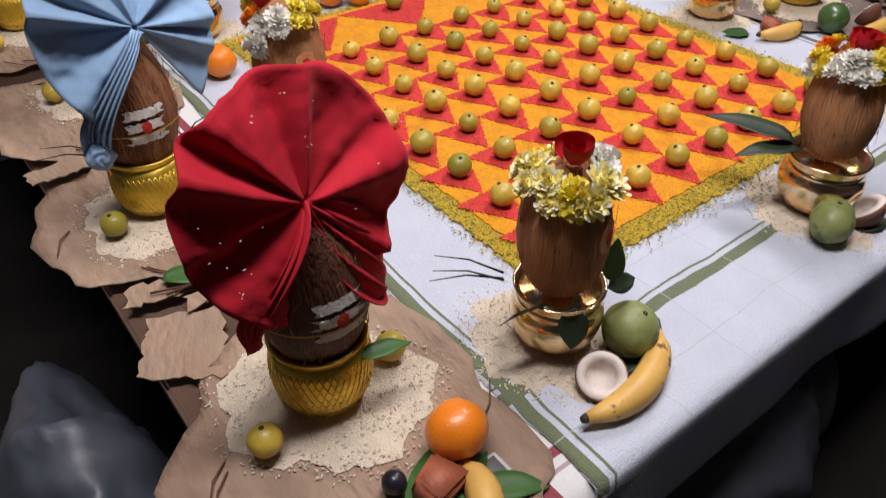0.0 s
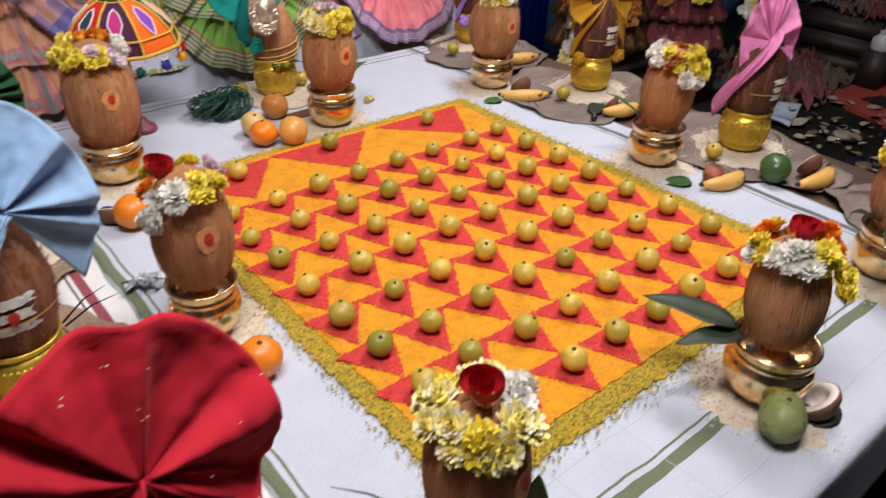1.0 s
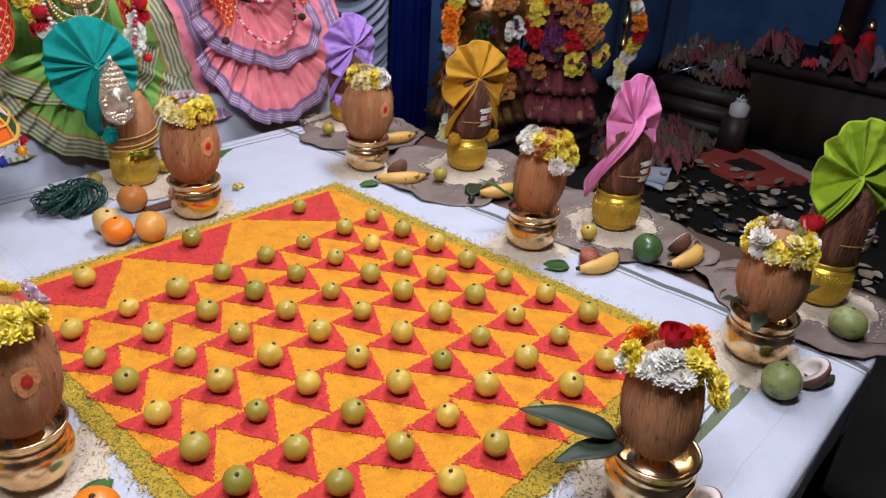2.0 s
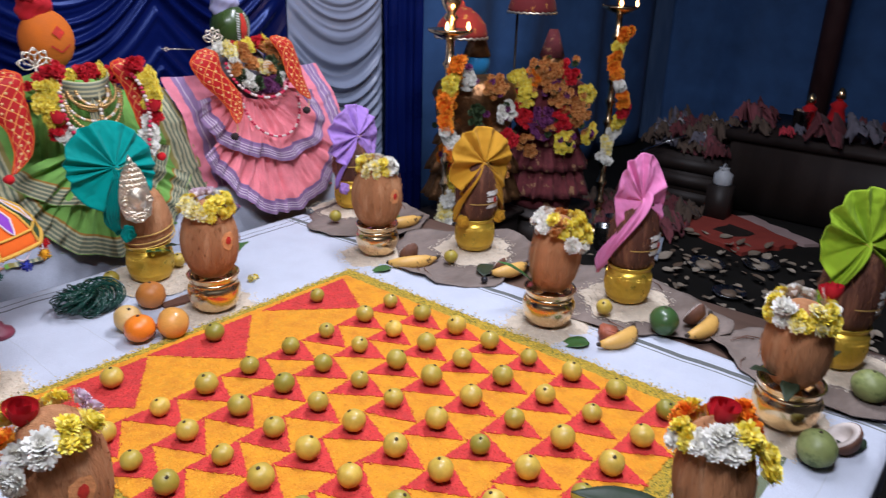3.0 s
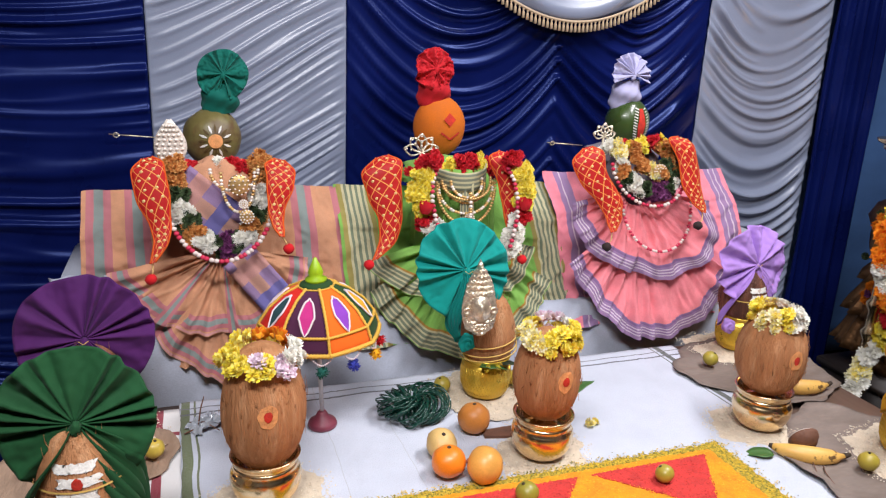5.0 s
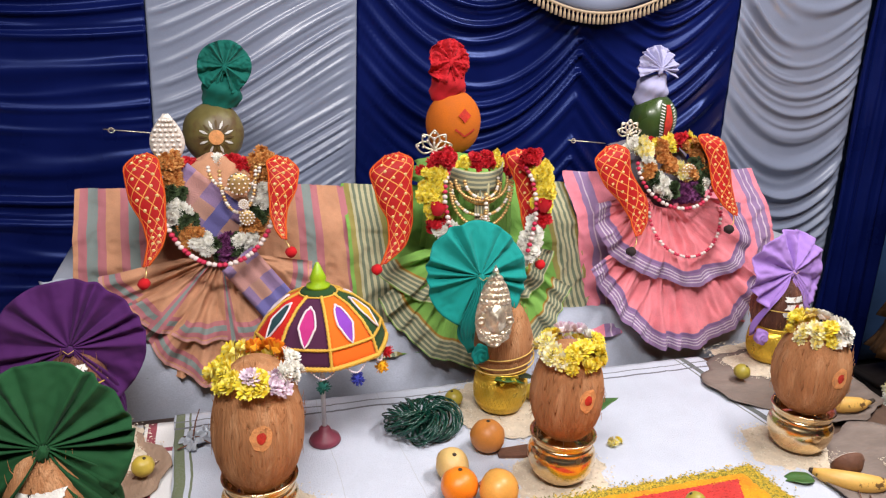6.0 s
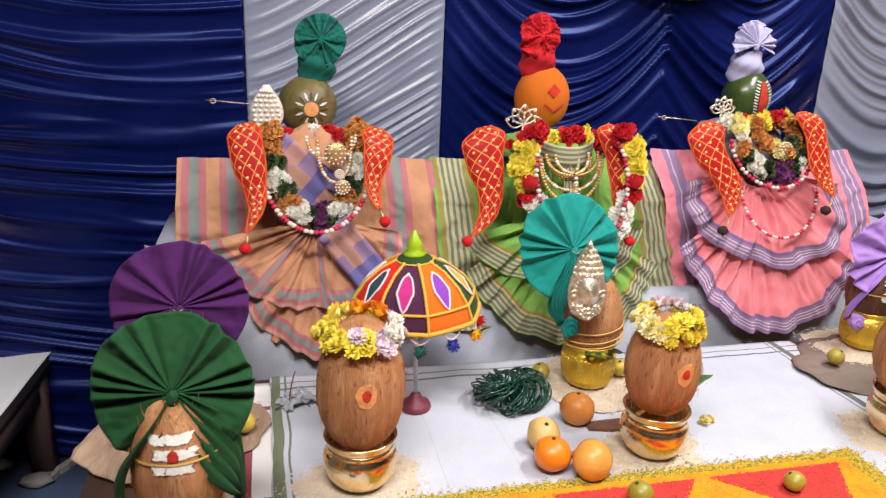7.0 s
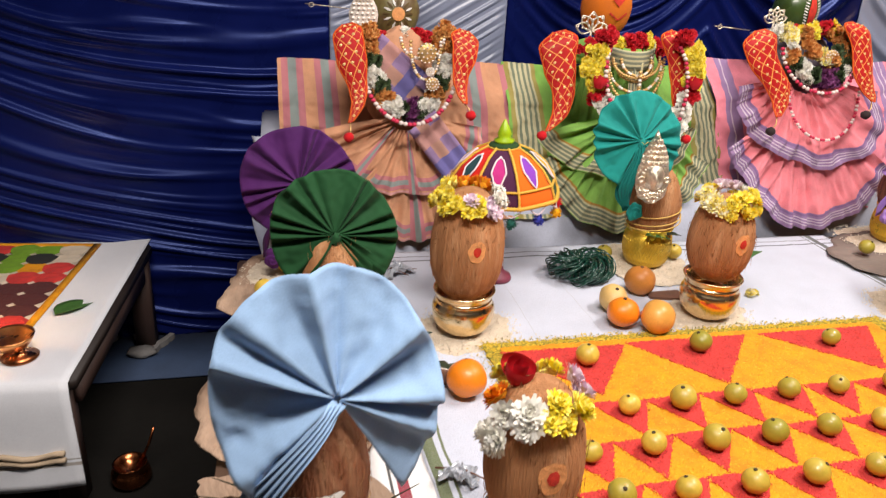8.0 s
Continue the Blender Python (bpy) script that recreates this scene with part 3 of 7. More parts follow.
BALLS = [(0.345 - 0.0985 * c, 0.328 - 0.0955 * r) for r in range(8) for c in range(8)]
BIG = [(-0.252, 0.475), (-0.018, 0.488), (0.243, 0.482)]
red_pts, y_pts, g_pts = [], [], []


def triangle(x, y, w, up, down, seed):
    rng = random.Random(seed)
    s = rng.uniform(-0.012, 0.016) * w / 0.095
    o = [(-w / 2, up + rng.uniform(-.004, .004)), (s, -down), (w / 2, up + rng.uniform(-.004, .004))]
    part("triangle", slab(ragged(o, 0.0055, 0.0016, rng), 0.006, 0.0082), m_red_rice, rangoli, m=pose(x - 0.012, y - 0.072, 0), smooth=False)
    for _ in range(int(70 * w / 0.09)):
        a = rng.randrange(3)
        k = rng.random()
        (x0, y0), (x1, y1) = o[a], o[(a + 1) % 3]
        p = (x - 0.012 + x0 + (x1 - x0) * k + rng.uniform(-.003, .003), y - 0.072 + y0 + (y1 - y0) * k + rng.uniform(-.003, .003), 0.0078)
        (red_pts if rng.random() < 0.45 else y_pts).append(p)
    for _ in range(int(60 * (w / 0.09) ** 2)):
        a, b = rng.random(), rng.random()
        if a + b > 1:
            a, b = 1 - a, 1 - b
        red_pts.append((x - 0.012 + o[0][0] + a * (o[1][0] - o[0][0]) + b * (o[2][0] - o[0][0]), y - 0.072 + o[0][1] + a * (o[1][1] - o[0][1]) + b * (o[2][1] - o[0][1]), 0.0083))


for i, (x, y) in enumerate(BALLS):
    triangle(x + rr.uniform(-.003, .003), y, 0.101, 0.033, 0.057, 100 + i)
for i, (x, y) in enumerate(((-0.272, 0.535), (-0.024, 0.535), (0.255, 0.535))):
    triangle(x, y, 0.25 if i else 0.24, 0.0, 0.152, 300 + i)
for _ in range(17000):
    y_pts.append((rr.uniform(-RX + 0.03, RX - 0.036), rr.uniform(-RY + 0.036, RY - 0.02), 0.0066))
for _ in range(15000):
    side, k, q = rr.randrange(4), rr.random(), rr.gauss(0.015, 0.014)
    x, y = ((-RX + q, -RY + 2 * RY * k), (RX - q, -RY + 2 * RY * k), (-RX + 2 * RX * k, -RY + q), (-RX + 2 * RX * k, RY - q * 0.7))[side]
    g_pts.append((x, y, 0.0045))
y_pts = [p for p in y_pts if not any(abs(p[0] + 0.012 - bx) < 0.03 and -0.02 < p[1] + 0.072 - by < 0.028 for bx, by in BALLS)]
seeds("yellow_grain", y_pts, 0.0022, m_grain_y, rangoli, rr, "loose yellow grains")
seeds("red_grain", red_pts, 0.0022, m_grain_r, rangoli, rr, "loose red grains")
seeds("mung_grain", g_pts, 0.0025, m_grain_g, rangoli, rr, "loose mung beans")

lime = thing("lime", "small yellow-green round fruit on the rangoli", "lime", (BIG[0][0], BIG[0][1], 0.0345), group="fruits on the rangoli")
part("peel", blob(0.0205, 1, 1, 0.95, 1, 0.05, 3), m_lime, lime)
part("navel", lathe([(0, 0.0008), (0.0028, 0.0012), (0.0034, 0.0004), (0.003, -0.002)], 7), m_navel, lime, "dark stem scar", m=pose(0, 0, 0.0192))
lr = random.Random(8)


def lay_lime(x, y, z=0.0345, s=None, label="", group=""):
    s = s or lr.uniform(0.8, 1.05)
    ob = copy_thing(lime, Matrix.LocRotScale((x, y, z - 0.02 + 0.02 * s), Euler((lr.uniform(-0.6, 0.35), lr.uniform(-0.4, 0.4), lr.uniform(0, 6.28))), (s, s, s)))
    return tagged(ob, label, group=group)


for x, y in BALLS + BIG[1:]:
    lay_lime(x + lr.uniform(-.005, .005), y + lr.uniform(-.005, .005))


# ---- pots, coconuts and flowers ----
def brass_pot(s=1.0):
    p = thing("brass_pot", "polished brass water pot standing on rice", "pot", group="brass pots")
    prof = [(0, 0.002), (0.028, 0), (0.036, 0.003), (0.0445, 0.012), (0.0515, 0.026), (0.0555, 0.042), (0.0565, 0.055), (0.0554, 0.0635), (0.0532, 0.0685), (0.0512, 0.0715), (0.0505, 0.0765), (0.0505, 0.083)]
    part("body", lathe([(r * 1.14 * s, z * 1.03 * s) for r, z in prof], 56), m_brass, p)
    rim = [(0.0505, 0.0828), (0.0508, 0.0865), (0.0525, 0.0915), (0.0548, 0.0955), (0.0556, 0.0985), (0.055, 0.1002), (0.0525, 0.0998), (0.048, 0.0965)]
    part("rim", lathe([(r * 1.14 * s, z * 1.03 * s) for r, z in rim] + [(0.05 * s, 0.05 * s), (0, 0.05 * s)], 56), m_brass, p)
    return p


def gold_pot():
    p = thing("gold_pot", "matt gold embossed metal pot standing on rice", "pot", group="gold pots")
    prof = [(0, 0.002), (0.036, 0), (0.045, 0.006), (0.053, 0.024), (0.0555, 0.046), (0.054, 0.068), (0.05, 0.084)]
    part("body", lathe(prof, 48), m_gold, p)
    part("rim", lathe([(0.0495, 0.082), (0.0505, 0.088), (0.0535, 0.0925), (0.0535, 0.095), (0.049, 0.0945), (0.0455, 0.09), (0.044, 0.05), (0, 0.05)], 48), m_gold, p)
    for i in range(44):
        a = 2 * math.pi * i / 44
        for tw in (0.5, -0.5):
            pts = [((at_height(prof, 0.012 + 0.062 * k) + 0.0003) * math.cos(a + tw * k), (at_height(prof, 0.012 + 0.062 * k) + 0.0003) * math.sin(a + tw * k), 0.012 + 0.062 * k) for k in (0, 0.25, 0.5, 0.75, 1)]
            part("embossed_rib", tube(pts, 0.0009, 4), m_gold, p)
    return p


def coconut(at, r, h, mat, label, seed=0, lean=(0, 0), pointed=0.0):
    """A husked coconut standing in a pot; h is its height."""
    prof = []
    for i in range(21):
        k = i / 20
        a = math.pi * k
        rr_ = r * (math.sin(a) ** 0.62) * (1.03 + 0.07 * math.sin(math.pi * (k + 0.1)) - 0.06 * k - pointed * max(0, k - 0.5) * 0.8)
        prof.append((rr_ if 0 < i < 20 else 0, h * (0.5 - 0.5 * math.cos(a)) if pointed else h * (0.5 - 0.5 * math.cos(a) * (1 - 0.1 * math.sin(a)))))
    c = thing("coconut", label, "coconut", group="coconuts in pots", m=pose(*at, lean[0], lean[1], 0))
    bm = lathe(prof, 40)
    for v in bm.verts:
        d = 1 + 0.025 * noise.noise(Vector((v.co.x * 30 + seed, v.co.y * 30, v.co.z * 8))) + 0.02 * noise.noise(Vector((v.co.x * 160 + seed, v.co.y * 160, v.co.z * 9)))
        v.co.x, v.co.y = v.co.x * d, v.co.y * d
    part("husk", bm, mat, c)
    rng = random.Random(seed)
    bm = bmesh.new()
    for _ in range(170):
        k, a = rng.uniform(0.16, 0.95), rng.uniform(0, 6.28)
        i = min(18, int(k * 20))
        q = k * 20 - i
        rad = prof[i][0] * (1 - q) + prof[i + 1][0] * q
        z = prof[i][1] * (1 - q) + prof[i + 1][1] * q
        out = rad + rng.uniform(0.0005, 0.004)
        a2 = a + rng.uniform(-0.12, 0.12)
        tube([(rad * math.cos(a), rad * math.sin(a), z), (out * math.cos((a + a2) / 2), out * math.sin((a + a2) / 2), z + 0.006 * rng.choice((-1, 1))), (out * 1.01 * math.cos(a2), out * 1.01 * math.sin(a2), z + rng.uniform(0.008, 0.02) * rng.choice((-1, 1)))], [0.0006, 0.0005, 0.0002], 3, bm, False)
    tagged(part("husk_fringe", bm, m_husk, c, "loose brown coir"), kind="stuff")
    return c, prof


def at_height(prof, z):
    for (r0, z0), (r1, z1) in zip(prof, prof[1:]):
        if z0 <= z <= z1 and z1 > z0:
            return r0 + (r1 - r0) * (z - z0) / (z1 - z0)
    return prof[-2][0]


def on_front(prof, z0, z1, half, turn, lift, ny=6, nx=10, rag=0.0, seed=0):
    """A patch that hugs the front of the coconut between two heights."""
    rng = random.Random(seed)

    def f(u, v):
        z = z0 + (z1 - z0) * v
        rad = at_height(prof, z) + lift
        edge = 1 + (rng.uniform(-rag, rag) if u in (0, 1) or v in (0, 1) else 0)
        a = math.radians(turn) + (u - 0.5) * 2 * half / rad * edge
        zz = z + (rng.uniform(-rag, rag) * 0.004 if v in (0, 1) else 0)
        return (rad * math.sin(a), -rad * math.cos(a), zz)
    return grid(nx, ny, f)


def round_mark(prof, z, r, turn, lift, seed):
    rng = random.Random(seed)
    rad = at_height(prof, z) + lift
    bm = bmesh.new()
    n = 30
    ring = []
    ph = [rng.uniform(0, 6.28) for _ in range(3)]
    for i in range(n):
        a = 2 * math.pi * i / n
        q = r * (1 + 0.03 * math.sin(2 * a + ph[0]) + 0.03 * math.sin(3 * a + ph[1]) + 0.03 * math.sin(7 * a + ph[2]) + rng.uniform(-0.03, 0.03))
        b = math.radians(turn) + q * math.cos(a) / rad
        ring.append(bm.verts.new((rad * math.sin(b), -rad * math.cos(b), z + 1.35 * q * math.sin(a))))
    b = math.radians(turn)
    mid = bm.verts.new(((rad + 0.0012) * math.sin(b), -(rad + 0.0012) * math.cos(b), z))
    for i in range(n):
        bm.faces.new((mid, ring[i], ring[(i + 1) % n]))
    return bm


def flower_mesh(name, kind, r, seed, rows=7, petals=19):
    """A small double daisy of many petals."""
    rng = random.Random(seed)
    bm = bmesh.new()
    for k in range(rows):
        el = math.radians(8 + 78 * k / (rows - 1))
        n = max(3, int(petals * math.cos(el) + 2))
        for i in range(n):
            a = 2 * math.pi * (i + 0.5 * (k % 2)) / n + rng.uniform(-0.15, 0.15)
            e = el + rng.uniform(-0.12, 0.12)
            ln = r * (1 - 0.3 * k / rows) * rng.uniform(0.85, 1.1)
            d = Vector((math.cos(a) * math.cos(e), math.sin(a) * math.cos(e), math.sin(e)))
            t = Vector((-math.sin(a), math.cos(a), 0)) * r * 0.17
            up = d.cross(t).normalized() * r * 0.1
            v = [bm.verts.new(c) for c in (d * r * 0.12, d * ln * 0.6 + t + up, d * ln + t * 0.45 + up * 1.8, d * ln - t * 0.45 + up * 1.8, d * ln * 0.6 - t + up)]
            bm.faces.new(v)
    for v in bmesh.ops.create_icosphere(bm, subdivisions=1, radius=r * 0.5)["verts"]:
        v.co.z += r * 0.22
    bmesh.ops.recalc_face_normals(bm, faces=bm.faces[:])
    me = bpy.data.meshes.new(name)
    bm.to_mesh(me)
    bm.free()
    me.materials.append(PETAL[kind])
    return me


FLOWER = {k: [flower_mesh("flower", k, 0.0155, 10 * i + j) for j in range(2)] for i, k in enumerate(PETAL)}


def rose_mesh():
    def f(u, v):
        a = u * 15.0
        r = (0.0022 + 0.0158 * u) * (0.62 + 0.5 * math.sin(min(1, v * 1.3) * math.pi / 2) - 0.12 * v * v * (1 - u)) * (1 + 0.05 * math.sin(a * 2.3))
        return (r * math.cos(a), r * math.sin(a), (0.0265 - 0.006 * u) * v * (1 + 0.06 * math.sin(a * 1.7)))
    return mesh_of("rose", grid(110, 7, f), PETAL["red"])


ROSE = rose_mesh()


def garland(name, label, points, kinds, parent=None, group="", scale=1.0, seed=0, jitter=0.004, outward=None, rose_at=()):
    """Flowers strung along points, each a piece of its own."""
    g = thing(name, label, "flowers", group=group)
    rng = random.Random(seed)
    pts = [Vector(p) for p in points]
    mid = sum(pts, Vector()) / len(pts)
    for i, p in enumerate(pts):
        o = (Vector(outward) if outward else ((p - mid).normalized() + Vector((0, 0, 0.6)))).normalized()
        o = (o + Vector((rng.uniform(-.5, .5), rng.uniform(-.5, .5), rng.uniform(-.3, .5)))).normalized()
        k = kinds[i] if isinstance(kinds, list) and len(kinds) == len(pts) else rng.choice(kinds)
        q = o.to_track_quat("Z", "Y")
        s = scale * rng.uniform(0.85, 1.2)
        part("flower", rng.choice(FLOWER[k]), None, g, m=Matrix.LocRotScale(p + Vector([rng.uniform(-jitter, jitter) for _ in range(3)]), q, (s, s, s)))
    for p in rose_at:
        part("rose", ROSE, None, g, "deep red rose", m=Matrix.LocRotScale(Vector(p), Euler((rng.uniform(-0.1, 0.3), rng.uniform(-.2, .2), 0)), (1.05, 1.05, 1.1)))
    return g


def leaf_mesh(ln, w, bend, fold=0.25):
    def f(u, v):
        s = v
        ww = w * (math.sin(math.pi * s ** 0.75) ** 0.8) * (1 - 0.15 * s) if 0 < s < 1 else 0.0004
        t = (u - 0.5) * 2
        return (t * ww / 2, ln * s, bend * ln * s * s + fold * abs(t) * ww / 2 + 0.001 * math.sin(12 * s) * abs(t))
    return grid(4, 12, f)


def leaf(at, ln, w, yaw, pitch, mat=None, label="fresh green leaf", bend=-0.2, roll=0):
    ob = solid("leaf", leaf_mesh(ln, w, bend), mat or m_leaf, label, "leaf", m=pose(*at, pitch, roll, yaw), group="leaves")
    return thicken(ob, 0.0008)


BRASS = brass_pot()
GOLD = gold_pot()
used = {"brass": False, "gold": False}


def place_pot(kind, x, y, z, turn=0, wide=1.0, high=1.0):
    src = BRASS if kind == "brass" else GOLD
    if not used[kind]:
        used[kind] = True
        src.matrix_basis = pose(x, y, z, 0, 0, turn) @ Matrix.Diagonal((wide, wide, high, 1))
        return src
    return copy_thing(src, pose(x, y, z, 0, 0, turn) @ Matrix.Diagonal((wide, wide, high, 1)))


def kalasha(name, x, y, r, h, seed, crown, mark_turn=0, lean=(0, 0), rose=None, bed=0.1, crown_r=0.97, crown_z=0.89, bare=False, extra=(), wide=1.0, high=1.0, rings=((16, 0.013, -0.004), (17, 0.007, 0.011)), bloom=1.05):
    """A brass pot on rice with a coconut and a ring of flowers."""
    rice_bed((x, y), bed, seed, 0.0045)
    h += 0.012
    z = 0.0095
    place_pot("brass", x, y, z, seed * 40, wide, high)
    # mango leaves tucked in the neck
    c, prof = coconut((x, y, z + 0.078 * high), r, h, m_husk, "husked brown coconut with a sandal-paste mark, set in a brass pot", seed, lean)
    zt = 0.56 * h
    if not bare:
        paste = part("sandal_mark", round_mark(prof, zt, 0.0155, mark_turn, 0.0018, seed), m_sandal, c, "orange sandal-paste mark")
        part("kumkum_dot", round_mark(prof, zt + 0.001, 0.0068, mark_turn, 0.0034, seed + 1), m_kumkum, paste, "red kumkum dot")
    rng = random.Random(seed + 50)
    m = pose(x, y, z + 0.078 * high, lean[0], lean[1], 0)
    pts, kinds = [], []
    for n, dr, dz in rings:
        for i in range(n):
            a = 2 * math.pi * (i + rng.uniform(-0.3, 0.3)) / n
            rad = at_height(prof, crown_z * h) * crown_r + dr
            pts.append(m @ Vector((rad * math.cos(a), rad * math.sin(a), crown_z * h + dz + rng.uniform(-0.005, 0.005))))
            k = int((a % (2 * math.pi)) / (2 * math.pi) * len(crown)) % len(crown)
            kinds.append(crown[k] if rng.random() < 0.85 else crown[(k + 1) % len(crown)])
    for deg, dz, kind, n in extra:
        for _ in range(n):
            a = math.radians(deg + rng.uniform(-16, 16))
            zz = crown_z * h + dz + rng.uniform(-0.012, 0.012)
            rad = at_height(prof, zz) + 0.012
            pts.append(m @ Vector((rad * math.cos(a), rad * math.sin(a), zz)))
            kinds.append(kind)
    ra = [m @ Vector(q) for q in (rose or ())]
    ra = [q + Vector((0, -0.012, 0.018)) for q in ra]
    garland("flower_garland", "ring of fresh chrysanthemums laid round a coconut", pts, kinds, group="flower rings", seed=seed, rose_at=ra, scale=bloom)
    return c


kalasha("A", -0.44, 0.634, 0.064, 0.204, 1, ["white", "yellow", "orange", "yellow", "yellow", "yellow", "yellow", "lilac", "white"], rose=None, wide=0.92, high=0.86)
kalasha("C", 0.076, 0.634, 0.059, 0.168, 2, ["white", "lilac", "yellow", "yellow", "cream", "yellow", "yellow", "yellow"], mark_turn=4, crown_z=0.92)
kalasha("D", 0.577, 0.608, 0.064, 0.165, 3, ["white", "cream", "yellow", "yellow", "cream", "yellow", "white", "white"], mark_turn=-2, crown_z=0.95)
kalasha("B", -0.506, 0.06, 0.052, 0.175, 4, ["lilac", "yellow", "yellow", "yellow", "orange", "white", "yellow", "yellow", "yellow"], rose=[(-0.024, 0.03, 0.158)], extra=((205, -0.024, "white", 3),), wide=0.88, rings=((11, 0.011, -0.003), (8, 0.005, 0.009)), bloom=1.12)
kalasha("E", -0.467, -0.488, 0.048, 0.158, 5, ["white", "cream", "yellow", "cream", "cream", "yellow", "cream", "cream", "white"], mark_turn=14, lean=(-2, -1), rose=[(0.0, 0.006, 0.156)], wide=0.93, rings=((11, 0.011, -0.002), (8, 0.003, 0.009)), bloom=1.22)
kalasha("F", 0.036, -0.528, 0.0475, 0.146, 6, ["orange", "yellow", "orange", "yellow", "white", "white", "yellow", "orange", "orange"], lean=(-7, 4), rose=[(-0.008, 0.008, 0.146)], bare=True, extra=((282, -0.026, "yellow", 7), (298, -0.034, "orange", 5)))
kalasha("G", 0.538, 0.028, 0.053, 0.165, 7, ["rust", "white", "white", "white", "rust", "yellow", "yellow", "yellow"], lean=(2, 3), bare=True, extra=((278, -0.014, "yellow", 9), (250, -0.03, "white", 3)))
kalasha("H", 0.489, -0.5, 0.053, 0.152, 8, ["white", "white", "yellow", "white", "cream", "yellow", "yellow", "white"], lean=(-2, -3), rose=[(0.03, -0.02, 0.147)], bare=True)
for x, y, yaw, ln, pitch in ((0.076, 0.634, -75, 0.085, 22), (0.538, 0.028, 55, 0.1, 45), (0.489, -0.5, -110, 0.09, 15),
                             (0.036, -0.528, -70, 0.1, 5), (0.489, -0.5, 60, 0.06, 35), (0.076, 0.634, 20, 0.05, 60), (0.489, -0.5, 100, 0.09, 20)):
    a = math.radians(yaw + 90)
    leaf((x + 0.045 * math.cos(a), y + 0.045 * math.sin(a), 0.113), ln, 0.032, yaw, pitch, m_leaf_dark if y < 0 else m_leaf, "dark green mango leaf tucked into a pot's neck")

leaf((-0.428, -0.528, 0.105), 0.058, 0.027, -50, 80, m_leaf, "green mango leaf standing up beside a coconut", 0.1)
leaf((-0.488, -0.531, 0.1), 0.05, 0.036, 140, -72, m_leaf_dark, "dark mango leaf hanging over a brass pot", 0.05)
leaf((-0.506, -0.512, 0.101), 0.06, 0.026, 60, -8, m_leaf_dark, "dark mango leaf bent round a brass pot's neck", -0.15, 50)
leaf((-0.436, -0.532, 0.101), 0.055, 0.026, -100, -12, m_leaf_dark, "dark mango leaf bent round a brass pot's neck", -0.15, 40)
leaf((0.0, -0.5, 0.106), 0.1, 0.04, 62, 6, m_leaf_dark, "dark mango leaf standing out of a pot's neck", -0.12)
leaf((0.0, -0.49, 0.112), 0.13, 0.052, 28, 12, m_leaf_dark, "broad dark mango leaf standing out of a pot's neck", -0.1)


